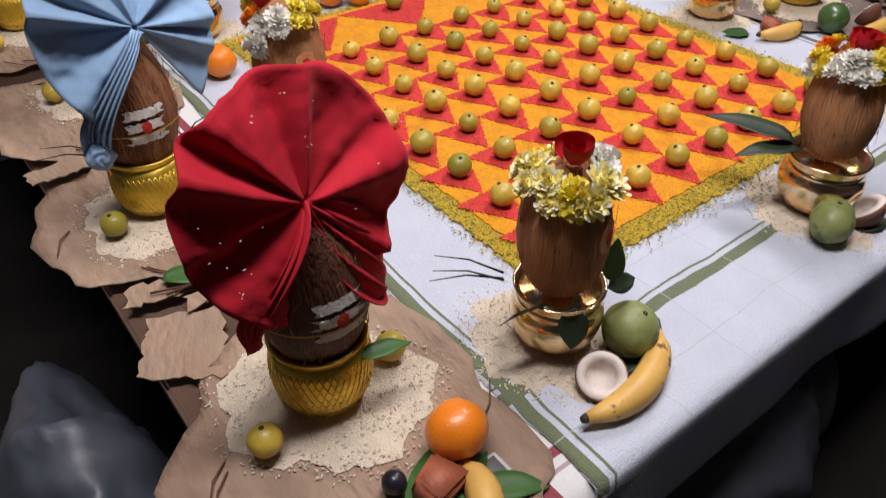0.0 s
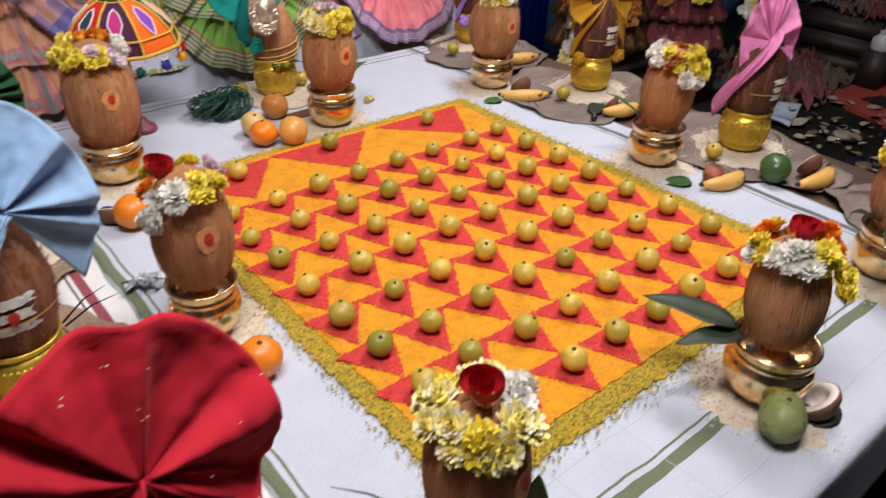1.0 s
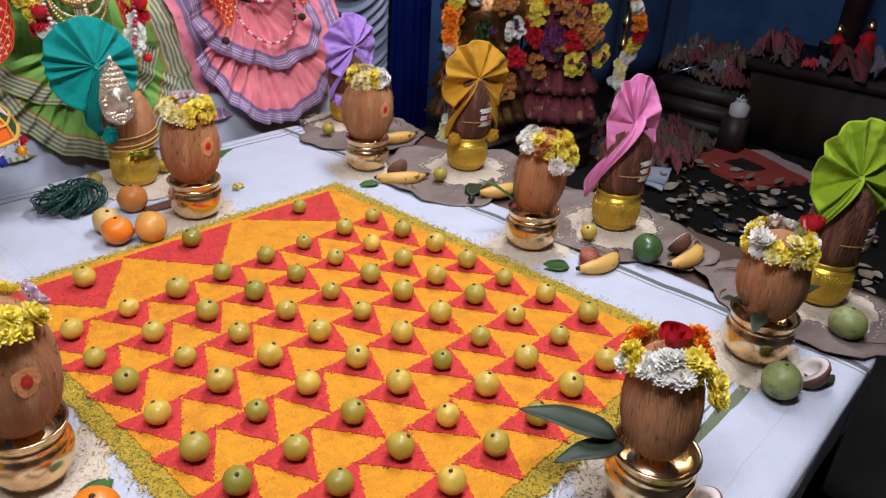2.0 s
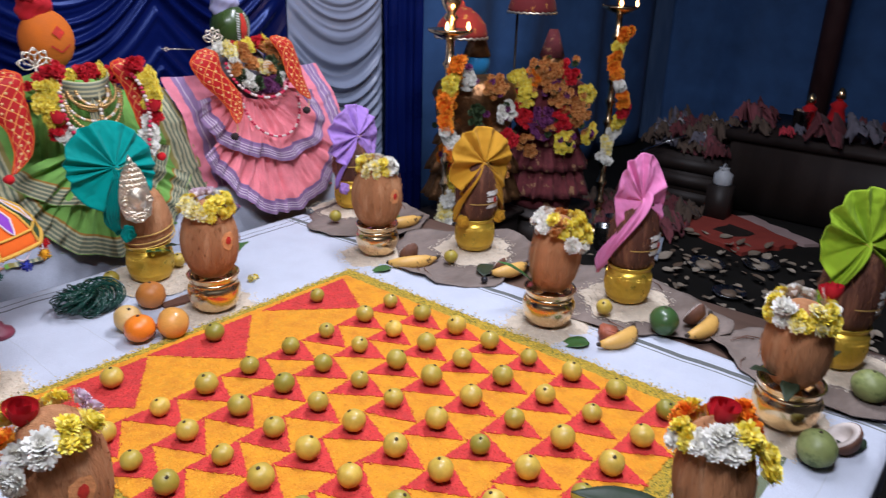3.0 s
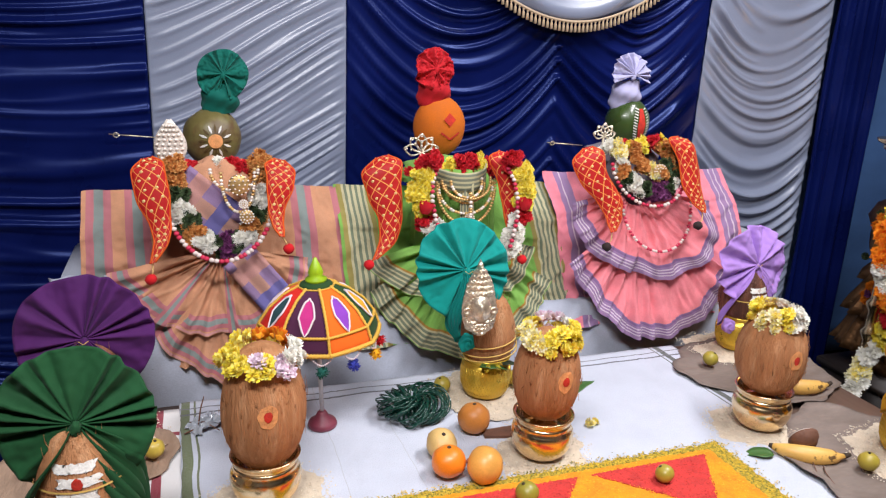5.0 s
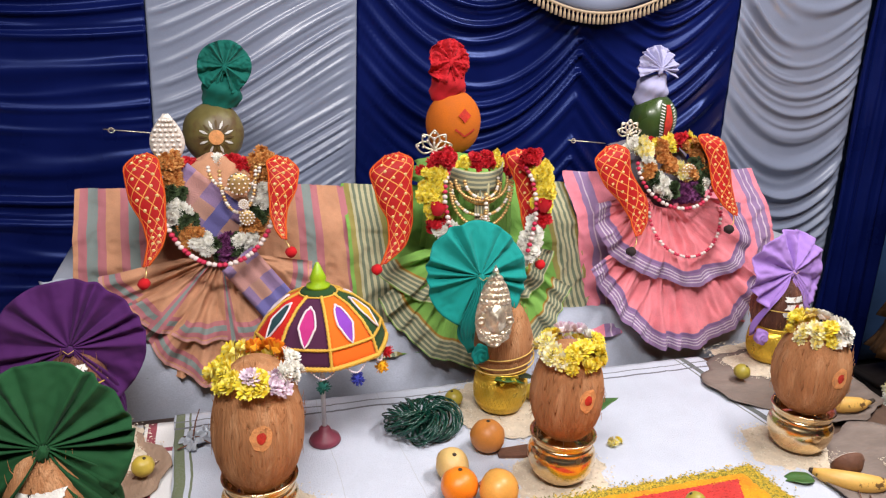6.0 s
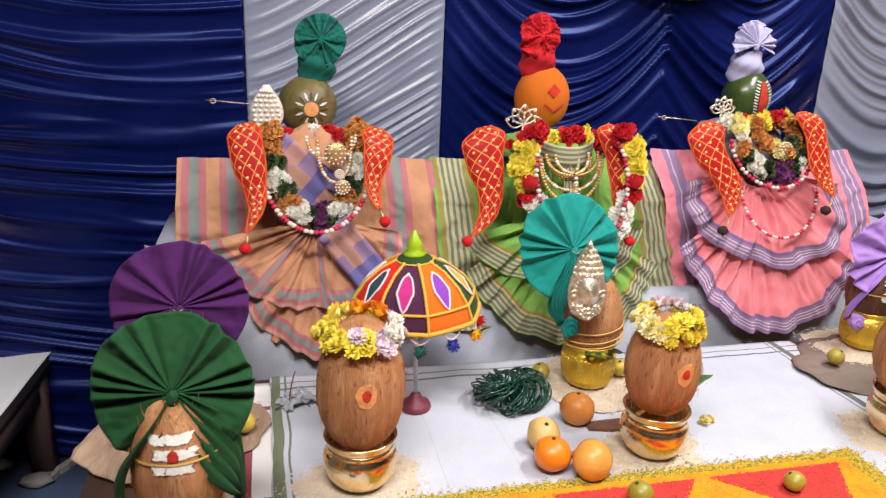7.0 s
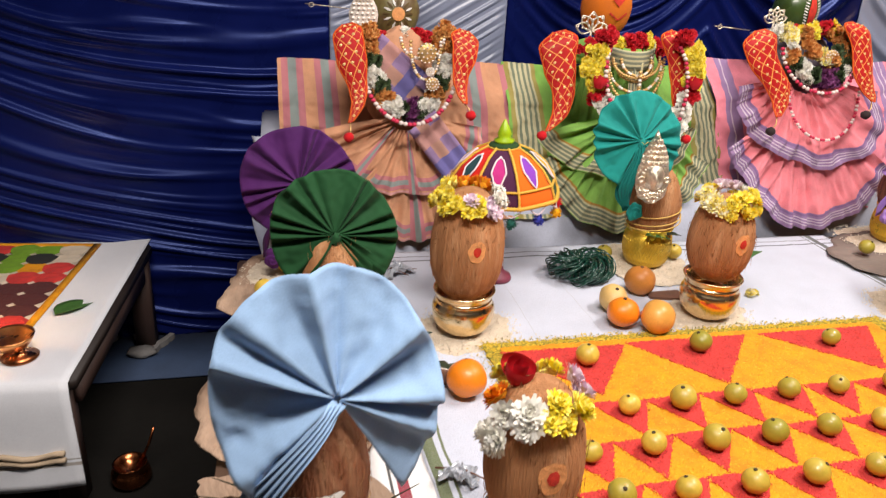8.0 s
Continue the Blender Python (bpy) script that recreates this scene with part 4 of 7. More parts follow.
def fan_cloth(x, y, z, mat, label, R=0.108, pleats=10, tilt=-8, turn=0, seed=0, sweep=152, tails=True, dx=0.0, rx=0.058, soft=0.5, crumple=1.0, thread=True, tail_w=0.1, tail_len=0.155, deep=1.0, rolled=True, narrow=1.0, lobe=0.06, sides=(-1, 1), skew=0.0, bundle=False, out=0.0):
    """A cloth pleated into a fan, tied in the middle, its ends drawn down both sides of the coconut."""
    t = thing("pleated_fan_cloth", label, "folded cloth", group="pleated fans", m=pose(x, y, z, 0, 0, turn))
    rng = random.Random(seed)
    var = [rng.uniform(0.6, 1.25) for _ in range(pleats + 3)]
    lim = math.radians(sweep)

    def f(u, v):
        a = -lim + 2 * lim * u
        ph = pleats * (u + 0.05 * math.sin(4 * math.pi * u + seed) + 0.025 * math.sin(10 * math.pi * u + 2 * seed))
        k = int(ph + 0.5) % len(var)
        tri = abs((ph % 1) * 2 - 1)
        w = (1 - soft) * tri + soft * (0.5 + 0.5 * math.cos(2 * math.pi * ph))
        r = R * (0.03 + 0.97 * v) * (1 + 0.025 * math.sin(2 * a + seed) + 0.012 * math.sin(5 * a) + lobe * abs(a / lim) ** 5 - skew * math.sin(a) + 0.012 * v * (w - 0.5))
        d = deep * (w - 0.5) * 0.026 * var[k] * (v ** 0.6) * (1 - 0.35 * v * v) + 0.008 * v * v * math.cos(a)
        d += crumple * 0.003 * v * noise.noise(Vector((9 * r * math.sin(a) / R, 9 * r * math.cos(a) / R, seed + 5)))
        d += crumple * 0.005 * v * noise.noise(Vector((3 * r * math.sin(a) / R, 3 * r * math.cos(a) / R, seed)))
        return (r * math.sin(a), d - 0.012 * (1 - v) + 0.05 * r * (1 - math.cos(a)), r * math.cos(a))
    fan = part("fan", grid(pleats * 16, 22, f), mat, t, m=pose(dx, -0.012 - 0.008 * (crumple > 1.05) - out, 0, tilt, 0, 0) @ Matrix.Diagonal((narrow, 1, 1, 1)))
    thicken(fan, 0.0016)
    part("knot", blob(0.0075, 0.9, 0.8, 1.5, seed, 0.45, 3, 4), mat, t, m=pose(dx, -0.029, -0.004, 0, 12, 0))
    if thread:
        part("tie_thread", tube([(dx - 0.008, -0.04, 0.004), (dx, -0.042, -0.002), (dx + 0.009, -0.039, 0.003)], 0.0007, 5), m_thread, t, "yellow tie thread")
    if bundle:
        def gathered(u, v):
            w = (u - 0.5) * (0.017 + 0.005 * v)
            x = dx * (1 - v) + (dx - 0.084) * v + 0.9 * w - 0.018 * math.sin(math.pi * v)
            zz = -0.002 - 0.14 * v - 0.42 * w
            rr = 0.026 + 0.036 * math.sin(min(1, 1.4 * v) * math.pi / 2)
            fold = 0.0045 * math.sin(u * 4 * 2 * math.pi + 1.8 * math.sin(3 * v) + 0.8 * math.sin(9 * v))
            return (x, -math.sqrt(max(0.0003, rr * rr - x * x)) - 0.02 * (1 - v) - 0.008 - fold, zz)
        thicken(part("gathered_end", grid(60, 20, gathered), mat, t, "narrow gathered folds of the cloth"), 0.0014)
    if tails:
        for s in sides:
            def g(u, v, s=s):
                w = (u - 0.5) * tail_w * (0.3 + 0.9 * math.sin(math.pi * min(1, v * 1.1)) ** 0.7)
                ang = s * (0.15 + 1.15 * math.sin(v * math.pi / 2))
                rad = 0.03 + (rx - 0.012) * math.sin(min(1, v * 1.3) * math.pi / 2)
                fold = 0.0045 * math.sin(u * 30 + seed + 2 * v) + 0.002 * math.sin(u * 61 + seed)
                xx = dx * (1 - v) + (rad + fold) * math.sin(ang + s * w * 4)
                yy = 0.012 - (rad + fold) * math.cos(ang + s * w * 4)
                return (xx, yy - 0.006, -0.004 - tail_len * v + 0.3 * w * s)
            thicken(part("tail", grid(24, 16, g), mat, t), 0.0016)

            if rolled:
                bm = blob(0.017, 1, 0.75, 1.15, seed, 0.0, 4)
                for v in bm.verts:
                    a = math.atan2(v.co.z, v.co.x)
                    rr3 = math.hypot(v.co.x, v.co.z) / 0.017
                    v.co *= 1 + 0.13 * math.sin(2 * a * s + 13 * rr3 + seed) + 0.2 * noise.noise(v.co * 90 + Vector((seed, 0, 0)))
                part("rosette", bm, mat, t, "rolled cloth end", m=pose(s * (rx + 0.002), -0.03, -0.004 - tail_len))
    return t


def fan_kalasha(x, y, mat, label, R, z_fan, seed, tails=True, dx=0.0, stripes=True, coc_h=0.195, r=0.056, turn=0, pleats=10, dark=True, tilt=-8, sweep=152, soft=0.5, mark=0.0, husk=None, **more):
    rice_bed((x, y), 0.112, 60 + seed, 0.0085, "raw white rice spread on a leaf plate under a pot")
    z = 0.0145
    place_pot("gold", x, y, z, seed * 31)
    c, prof = coconut((x, y, z + 0.07), r, coc_h, husk or (m_husk_dark if dark else m_husk), "long dark coconut with white ash stripes, set in a gold pot", 20 + seed, (0, 0), 0.45)
    if stripes:
        for i in range(3):
            part("ash_stripe", on_front(prof, mark + 0.062 + 0.018 * i, mark + 0.0745 + 0.018 * i, 0.025, 0, 0.0016, 3, 20, 0.3, seed + i), m_white_paste, c, "white ash stripe")
        part("kumkum_dot", round_mark(prof, mark + 0.086, 0.0065, 0, 0.0042, seed), m_kumkum, c, "red kumkum dot")
        part("thread", on_front(prof, mark + 0.0745, mark + 0.077, 0.075, 0, 0.0035, 1, 20), m_thread, c, "yellow cotton thread")
    fan_cloth(x, y, z_fan, mat, label, R, pleats, tilt, turn, seed, tails=tails, dx=dx, sweep=sweep, soft=soft, **more)
    return c, prof


fan_kalasha(-0.73, -0.395, FAN["red"], "crimson cloth pleated into a wide fan, tied on a coconut", 0.112, 0.288, 1, pleats=6, dx=-0.006, soft=0.85, sweep=162, deep=1.5, crumple=1.4, tail_w=0.2, tail_len=0.15, rolled=False, thread=False, lobe=0.1)
fan_kalasha(-0.745, 0.07, FAN["blue"], "sky blue cloth pleated into a wide fan, tied on a coconut", 0.119, 0.292, 2, pleats=7, dx=0.024, soft=0.6, deep=1.45, crumple=1.3, tail_w=0.13, thread=False, narrow=0.94, sweep=149, lobe=0.12, sides=(-1,), skew=0.07, bundle=True, out=0.01, husk=m_husk_mid)
fan_kalasha(-0.69, 0.49, FAN["green"], "bottle green cloth pleated into a fan, tied on a coconut", 0.095, 0.278, 3, pleats=12, dark=False, mark=0.042, tail_w=0.15, rolled=False, thread=False, sweep=146, soft=0.4)
fan_kalasha(-0.73, 0.92, FAN["purple"], "plum cloth pleated into a fan, tied on a coconut", 0.116, 0.218, 4, pleats=11, coc_h=0.13, soft=0.6, sweep=158)
fan_kalasha(0.81, 0.955, FAN["lilac"], "lilac cloth pleated into a small fan, tied on a coconut", 0.1, 0.25, 5, pleats=7, coc_h=0.15, soft=0.35, crumple=1.8, deep=1.2, sweep=146)
fan_kalasha(0.787, 0.43, FAN["mustard"], "mustard cloth pleated into a fan, tied on a coconut", 0.094, 0.268, 6, pleats=6, turn=-20, sweep=146, tail_w=0.13, crumple=1.1, soft=0.15, deep=1.7, lobe=0.1)
fan_kalasha(0.77, -0.05, FAN["pink"], "pink cloth pleated into a fan, tied on a coconut", 0.104, 0.272, 7, pleats=6, sweep=128, tail_w=0.42, tail_len=0.17, crumple=1.5, turn=-48, narrow=0.56, rolled=False, soft=0.15, deep=1.7, sides=(-1,), tilt=-4)
fan_kalasha(0.785, -0.515, FAN["lime"], "lime green cloth pleated into a fan, tied on a coconut", 0.104, 0.285, 8, pleats=7, turn=-55, dx=-0.006, narrow=0.74, tail_w=0.26, tail_len=0.17, crumple=1.5, rolled=False, soft=0.2, deep=1.5, sides=(-1,))
rf = random.Random(77)
flecks = []
for _ in range(26):
    a, q = rf.uniform(-2.6, 2.4), 0.112 * math.sqrt(rf.uniform(0.12, 0.95))
    flecks.append((-0.73 + q * math.sin(a), -0.428 + 0.03 * q / 0.11 * math.cos(a) * 0.4, 0.288 + q * math.cos(a)))
fleck = thing("rice_flecks", "few rice grains stuck to the crimson cloth", "rice", kind="stuff")
seeds("rice_grain", flecks, 0.0014, m_grain_w, fleck, rf)
cn, pf = fan_kalasha(0.062, 0.885, FAN["teal"], "teal cloth pleated into a fan, tied on a coconut", 0.103, 0.312, 9, dx=-0.068, stripes=False, coc_h=0.165, pleats=11, dark=False, sweep=166, soft=0.4, tail_w=0.14, sides=(-1,))

mask = thing("silver_relief", "embossed silver crown plate tied to a coconut", "ornament", m=pose(0.008, 0.81, 0.192, -7, 0, -8))


def relief(u, v):
    """An upright shield: a bib of necklaces, an oval boss and a tiered crown."""
    z = 0.142 * v
    w = pick([0.012, 0.03, 0.034, 0.036, 0.036, 0.034, 0.031, 0.028, 0.023, 0.015, 0.004], v)
    x = (2 * u - 1) * w
    bulge = 0.016 * (1 - (2 * u - 1) ** 2)
    face = 0.011 * max(0, 1 - (x / 0.021) ** 2 - ((z - 0.055) / 0.027) ** 2) ** 0.5
    nose = 0.004 * math.exp(-(x / 0.0035) ** 2 - ((z - 0.052) / 0.009) ** 2)
    tier = 0.0042 * abs(math.sin(math.pi * (z - 0.08) / 0.0115)) if z > 0.082 else 0.0
    bib = 0.0035 * abs(math.sin(math.pi * (z + 0.5 * x * x / 0.03) / 0.0085)) if z < 0.028 else 0.0
    chase = 0.0016 * math.sin(x * 700) * math.sin(z * 620) * (face == 0)
    return (x, -bulge - face - nose - tier - bib - chase, z)


thicken(part("plate", grid(36, 90, relief), m_silver, mask), 0.0015)
bead = mesh_of("stud", blob(0.0026, 1, 0.8, 1, 2, 0.15, 1), m_silver)
for i in range(5):
    z = 0.088 + 0.0115 * i
    for k in range(9 - i):
        u = (k + 0.5) / (9 - i)
        x, y, z2 = relief(u, z / 0.142)
        part("stud", bead, None, mask, m=pose(x, y - 0.001, z2))
for k in range(11):
    x, y, z2 = relief(0.08 + 0.084 * k, (0.03 - 0.016 * math.sin(math.pi * k / 10)) / 0.142)
    part("stud", bead, None, mask, m=pose(x, y - 0.001, z2))
for s_ in (-1, 1):
    part("ear_ring", lathe([(0.004, -0.002), (0.0075, -0.002), (0.0085, 0.001), (0.006, 0.003), (0.004, 0.001)], 14), m_silver, mask, m=pose(s_ * 0.028, -0.012, 0.05, 90, 0, 0))
part("finial", lathe([(0.007, 0), (0.006, 0.008), (0, 0.02)], 10), m_silver, mask, m=pose(0, -0.003, 0.136))
tie = thing("cord_loop", "thin gold cord looped round a coconut", "cord", (0.062, 0.885, 0.0))
for z, r in ((0.15, 0.064), (0.132, 0.066), (0.122, 0.067)):
    part("cord", tube([(r * math.cos(a) * 0.95, -r * abs(math.sin(a)), z + 0.01 * math.cos(a)) for a in [math.pi + math.pi * k / 16 for k in range(17)]], 0.0014, 5), m_thread, tie)

for x, y in ((0.665, 0.875), (0.652, 0.405), (0.655, -0.052), (-0.82, 0.03), (-0.645, -0.40), (-0.82, -0.43), (-0.775, 0.5), (-0.03, 0.91), (0.145, 0.9), (-0.622, 0.804), (-0.808, 0.808)):
    tagged(lay_lime(x, y, 0.034, 0.92, group="limes beside the pots"), "small green lime lying on rice beside a pot")


# ---- fruit offerings ----
def banana(at, yaw, ln=0.14, bend=0.55, seed=0, tilt=0):
    b = thing("banana", "ripe yellow banana with brown flecks", "banana", m=pose(*at, tilt, 0, yaw), group="bananas")
    R0 = ln / (2 * bend)
    pts, rad = [], []
    for i in range(13):
        k = i / 12
        a = (k - 0.5) * 2 * bend
        pts.append((R0 * math.sin(a), R0 * (1 - math.cos(a)), 0.0))
        rad.append(0.0185 * (math.sin(math.pi * min(0.97, max(0.03, k))) ** 0.45) * (1.0 if k < 0.85 else 0.75))
    peel = part("peel", tube(pts, rad, 9), m_banana, b)
    part("tip", tube([pts[0], (pts[0][0] - 0.006, pts[0][1] + 0.003, 0)], [0.006, 0.004], 7), m_tip, peel, "dark dried tip")
    part("stem", tube([pts[-1], (pts[-1][0] + 0.012, pts[-1][1] + 0.007, 0.002)], [0.006, 0.0045], 7), m_tip, peel, "dark stem")
    return b


def coconut_half(at, r, tilt=(0, 0, 0), label="halved small coconut showing white flesh"):
    c = thing("coconut_half", label, "coconut", m=pose(*at, *tilt), group="coconut halves")
    shell = part("shell", lathe([(0, -r * 0.8), (r * 0.6, -r * 0.7), (r * 0.95, -r * 0.25), (r, 0), (r * 0.95, 0.001), (r * 0.9, -r * 0.3), (0, -r * 0.72)], 24), m_shell, c)
    part("flesh", lathe([(0, -r * 0.68), (r * 0.8, -r * 0.35), (r * 0.95, 0.0005), (r * 0.9, 0.0025), (r * 0.62, 0.002), (r * 0.58, -r * 0.15), (r * 0.35, -r * 0.5), (0, -r * 0.55)], 24), m_copra, shell, "white flesh")
    return c


def fruit(name, label, at, r, mat, shape=(1, 1, 1), rot=(0, 0, 0), stem=True, seed=0, cat="fruit"):
    t = thing(name, label, cat, m=pose(*at, *rot))
    part("peel", blob(r, *shape, seed, 0.06, 3, 1.6), mat, t)
    if stem:
        part("stem_scar", lathe([(0, 0.001), (0.0028, 0.0016), (0.004, 0), (0.003, -0.003)], 8), m_tip, t, m=pose(0, 0, r * shape[2] * 0.98))
    return t


def wedge(at, yaw, s=1.0, label="reddish-brown wedge of jaggery"):
    o = [(-0.025 * s, -0.015 * s), (0.028 * s, -0.02 * s), (0.02 * s, 0.024 * s), (-0.02 * s, 0.02 * s)]
    bm = slab(o, 0, 0.03 * s)
    bmesh.ops.bevel(bm, geom=bm.edges[:], offset=0.004, segments=2, affect="EDGES")
    return solid("jaggery", bm, m_date, label, "jaggery", m=pose(*at, 12, 8, yaw))


fruit("guava", "round green guava beside a brass pot", (-0.41, -0.555, 0.039), 0.034, m_guava, (1, 1, 0.98), (20, 10, 0), seed=1)
coconut_half((-0.481, -0.578, 0.027), 0.03, (30, 0, -50))
banana((-0.445, -0.612, 0.022), 14, 0.18, 0.62)
leaf((-0.45, -0.58, 0.008), 0.09, 0.05, -60, 3, m_leaf_dark, "dark green betel leaf under the fruit")
fruit("orange", "bright glossy orange on a leaf", (-0.662, -0.545, 0.042), 0.034, m_orange, (1, 1, 0.92), (120, 0, 0), seed=2, cat="orange")
wedge((-0.712, -0.575, 0.012), 20)
banana((-0.682, -0.615, 0.022), 60, 0.1, 0.7)
fruit("black_fruit", "small black berry on the leaf", (-0.74, -0.545, 0.022), 0.013, m_black, stem=False)
fruit("black_fruit", "small black berry on the leaf", (-0.72, -0.575, 0.022), 0.011, m_black, stem=False)
leaf((-0.75, -0.60, 0.011), 0.16, 0.075, -62, 3, m_leaf, "broad green betel leaf under the fruit")
leaf((-0.675, -0.6, 0.016), 0.07, 0.035, -120, 3, m_leaf, "green betel leaf under the fruit")
leaf((-0.81, -0.118, 0.026), 0.088, 0.04, -112, 2, m_leaf, "bright green leaf on the leaf plate")
fruit("black_fruit", "small black berry beside a leaf", (-0.745, -0.105, 0.028), 0.013, m_black, stem=False)
fruit("black_fruit", "small black berry beside a leaf", (-0.725, -0.11, 0.028), 0.012, m_black, stem=False)
fruit("mango", "pale green mango by a brass pot", (-0.02, -0.585, 0.036), 0.031, m_guava, (1.25, 0.95, 0.98), (0, 0, 25), seed=3)
coconut_half((0.055, -0.59, 0.03), 0.035, (-35, -15, 0))
leaf((0.03, -0.61, 0.008), 0.09, 0.05, -80, 2, m_leaf_dark, "dark green betel leaf under a coconut half")
fruit("mango", "pale green mango by a brass pot", (0.405, -0.575, 0.036), 0.032, m_guava, (1.1, 1, 0.98), (0, 0, 25), seed=4)
coconut_half((0.48, -0.595, 0.03), 0.036, (-35, -15, 0))
leaf((0.47, -0.61, 0.008), 0.1, 0.05, -90, 2, m_leaf_dark, "dark green betel leaf under a coconut half")
fruit("mango", "green mango on a leaf plate", (0.685, -0.6, 0.036), 0.032, m_guava, (1.1, 1, 0.98), (0, 0, 65), seed=5)
leaf((0.515, -0.095, 0.008), 0.07, 0.05, 40, 3, m_leaf, "green betel leaf under the fruit")
wedge((0.555, -0.115, 0.01), 30, 0.95)
banana((0.565, -0.15, 0.02), -8, 0.13, 0.6)
fruit("mango", "dark green mango on a leaf plate", (0.672, -0.19, 0.038), 0.032, m_mango, (1.2, 1, 0.98), (0, 0, 30), seed=6)
coconut_half((0.748, -0.225, 0.042), 0.03, (-60, -20, -20))
banana((0.735, -0.268, 0.024), 0, 0.14, 0.55)
coconut_half((0.585, 0.50, 0.04), 0.03, (-62, -20, -20))
banana((0.575, 0.468, 0.02), -32, 0.135, 0.45)
leaf((0.52, 0.50, 0.01), 0.06, 0.04, 60, 3, m_leaf, "green betel leaf under the fruit")
leaf((0.64, 0.285, 0.014), 0.1, 0.05, -60, 8, m_leaf_dark, "dark green betel leaf on a leaf plate")
banana((0.705, 0.24, 0.024), -15, 0.12, 0.5)
coconut_half((0.69, 0.275, 0.036), 0.022, (-60, -10, 0))
fruit("areca_nut", "small dark areca nut", (0.612, 0.262, 0.02), 0.009, m_black, stem=False)
banana((0.785, 0.70, 0.024), -18, 0.14, 0.45)
leaf((0.745, 0.735, 0.016), 0.1, 0.04, -70, 12, m_leaf, "green leaf on a leaf plate")
coconut_half((0.735, 0.76, 0.03), 0.024, (-40, 0, 0))
coconut_half((-0.525, -0.045, 0.03), 0.032, (-30, 20, 0))
fruit("orange", "bright orange on the altar cloth", (-0.49, -0.075, 0.036), 0.031, m_orange, (1, 1, 0.92), (8, 0, 0), seed=7, cat="orange")
leaf((-0.49, -0.035, 0.01), 0.06, 0.04, -60, 6, m_leaf, "green betel leaf under the fruit")
fruit("orange", "bright orange beside a halved coconut", (-0.483, 0.425, 0.038), 0.033, m_orange, (1, 1, 0.95), (-18, 0, 0), seed=8, cat="orange")
coconut_half((-0.505, 0.468, 0.026), 0.03, (-30, 20, 0))
leaf((-0.52, 0.47, 0.01), 0.08, 0.045, -30, 4, m_leaf_dark, "dark green betel leaf under the fruit")
fruit("orange", "dull brown-orange fruit on the altar cloth", (-0.018, 0.748, 0.036), 0.033, m_orange_dull, (1, 1, 0.95), (0, 0, 0), seed=9, cat="orange")
fruit("orange", "bright orange in a cluster of fruit", (-0.12, 0.614, 0.036), 0.032, m_orange, (1, 1, 0.92), (0, 0, 0), seed=10, cat="orange")
fruit("apple", "yellow apple with a furrowed end in a cluster of fruit", (-0.062, 0.582, 0.038), 0.034, m_apricot, (1.1, 1, 0.95), (70, 0, 60), seed=11, cat="apple")
fruit("lemon", "pale yellow lemon in a cluster of fruit", (-0.112, 0.676, 0.034), 0.029, m_pale, (1, 1.1, 0.98), (20, 0, 0), seed=12, cat="lemon")
fruit("chilli", "dark red dried pod beside the fruit", (-0.055, 0.64, 0.014), 0.009, m_date, (2.6, 0.8, 0.7), (0, 0, 10), stem=False)
# Flat dark brown trapezoid between the fruit and the pot.
solid("brown_wedge", slab([(-0.035, -0.012), (0.04, -0.02), (0.04, 0.022), (-0.035, 0.012)], 0, 0.006), m_shell, "flat dark brown wedge beside a pot", "bark", m=pose(0.03, 0.722, 0.006, 0, 0, -6), smooth=False)
garland("loose_flower", "yellow and white flower fallen on the altar cloth", [(0.225, 0.7, 0.012), (0.24, 0.705, 0.012), (0.232, 0.695, 0.016)], ["cream", "yellow", "cream"], scale=0.7, seed=3)

bangles = thing("bangle_bundle", "bundle of dark green glass bangles on the cloth", "bangles", (-0.118, 0.84, 0.005))
m_bangle = material("green_glass_bangle", (0.004, 0.045, 0.03), 0.25, 0, 0.2, 40, 0, spec=0.5, coat=0.2)
ring = mesh_of("bangle", tube([(0.034 * math.cos(2 * math.pi * i / 22), 0.034 * math.sin(2 * math.pi * i / 22), 0) for i in range(23)], 0.0017, 6), m_bangle)
br = random.Random(4)
for i in range(60):
    a = 360 * i / 60 + br.uniform(-5, 5)
    q = 0.03 + br.uniform(-0.006, 0.008)
    lean = 38 + br.uniform(-12, 14)
    part("bangle", ring, None, bangles, m=pose(q * math.cos(math.radians(a)) * 1.25, q * math.sin(math.radians(a)) * 0.9, 0.0265 + br.uniform(-0.003, 0.006), 0, 0, a) @ pose(0, 0, 0, lean, br.uniform(-14, 14), 0))

m_wrap = material("clear_plastic_wrapper", (0.42, 0.45, 0.5), 0.18, 0, 0.1, 30, 0.5, 60, 0.003, spec=0.8)


def wrapper(x, y, w, d, seed, turn):
    """A crumpled scrap of clear plastic."""
    def f(u, v):
        cx, cy = (u - 0.5) * w, (v - 0.5) * d
        h = 0.018 * (1 - 2 * abs(noise.noise(Vector((u * 4, v * 4, seed))))) * (1 - (2 * u - 1) ** 2) ** 0.5 + 0.006 * noise.noise(Vector((u * 11, v * 11, seed)))
        return (cx + 0.012 * noise.noise(Vector((u * 5, v * 5, seed + 2))), cy + 0.012 * noise.noise(Vector((u * 5, v * 5, seed + 4))), 0.008 + max(0, h))
    return thicken(solid("plastic_wrapper", grid(26, 22, f), m_wrap, "crumpled clear plastic wrapper on the altar cloth", "wrapper", m=pose(x, y, 0.002, 0, 0, turn), smooth=False), 0.0006)


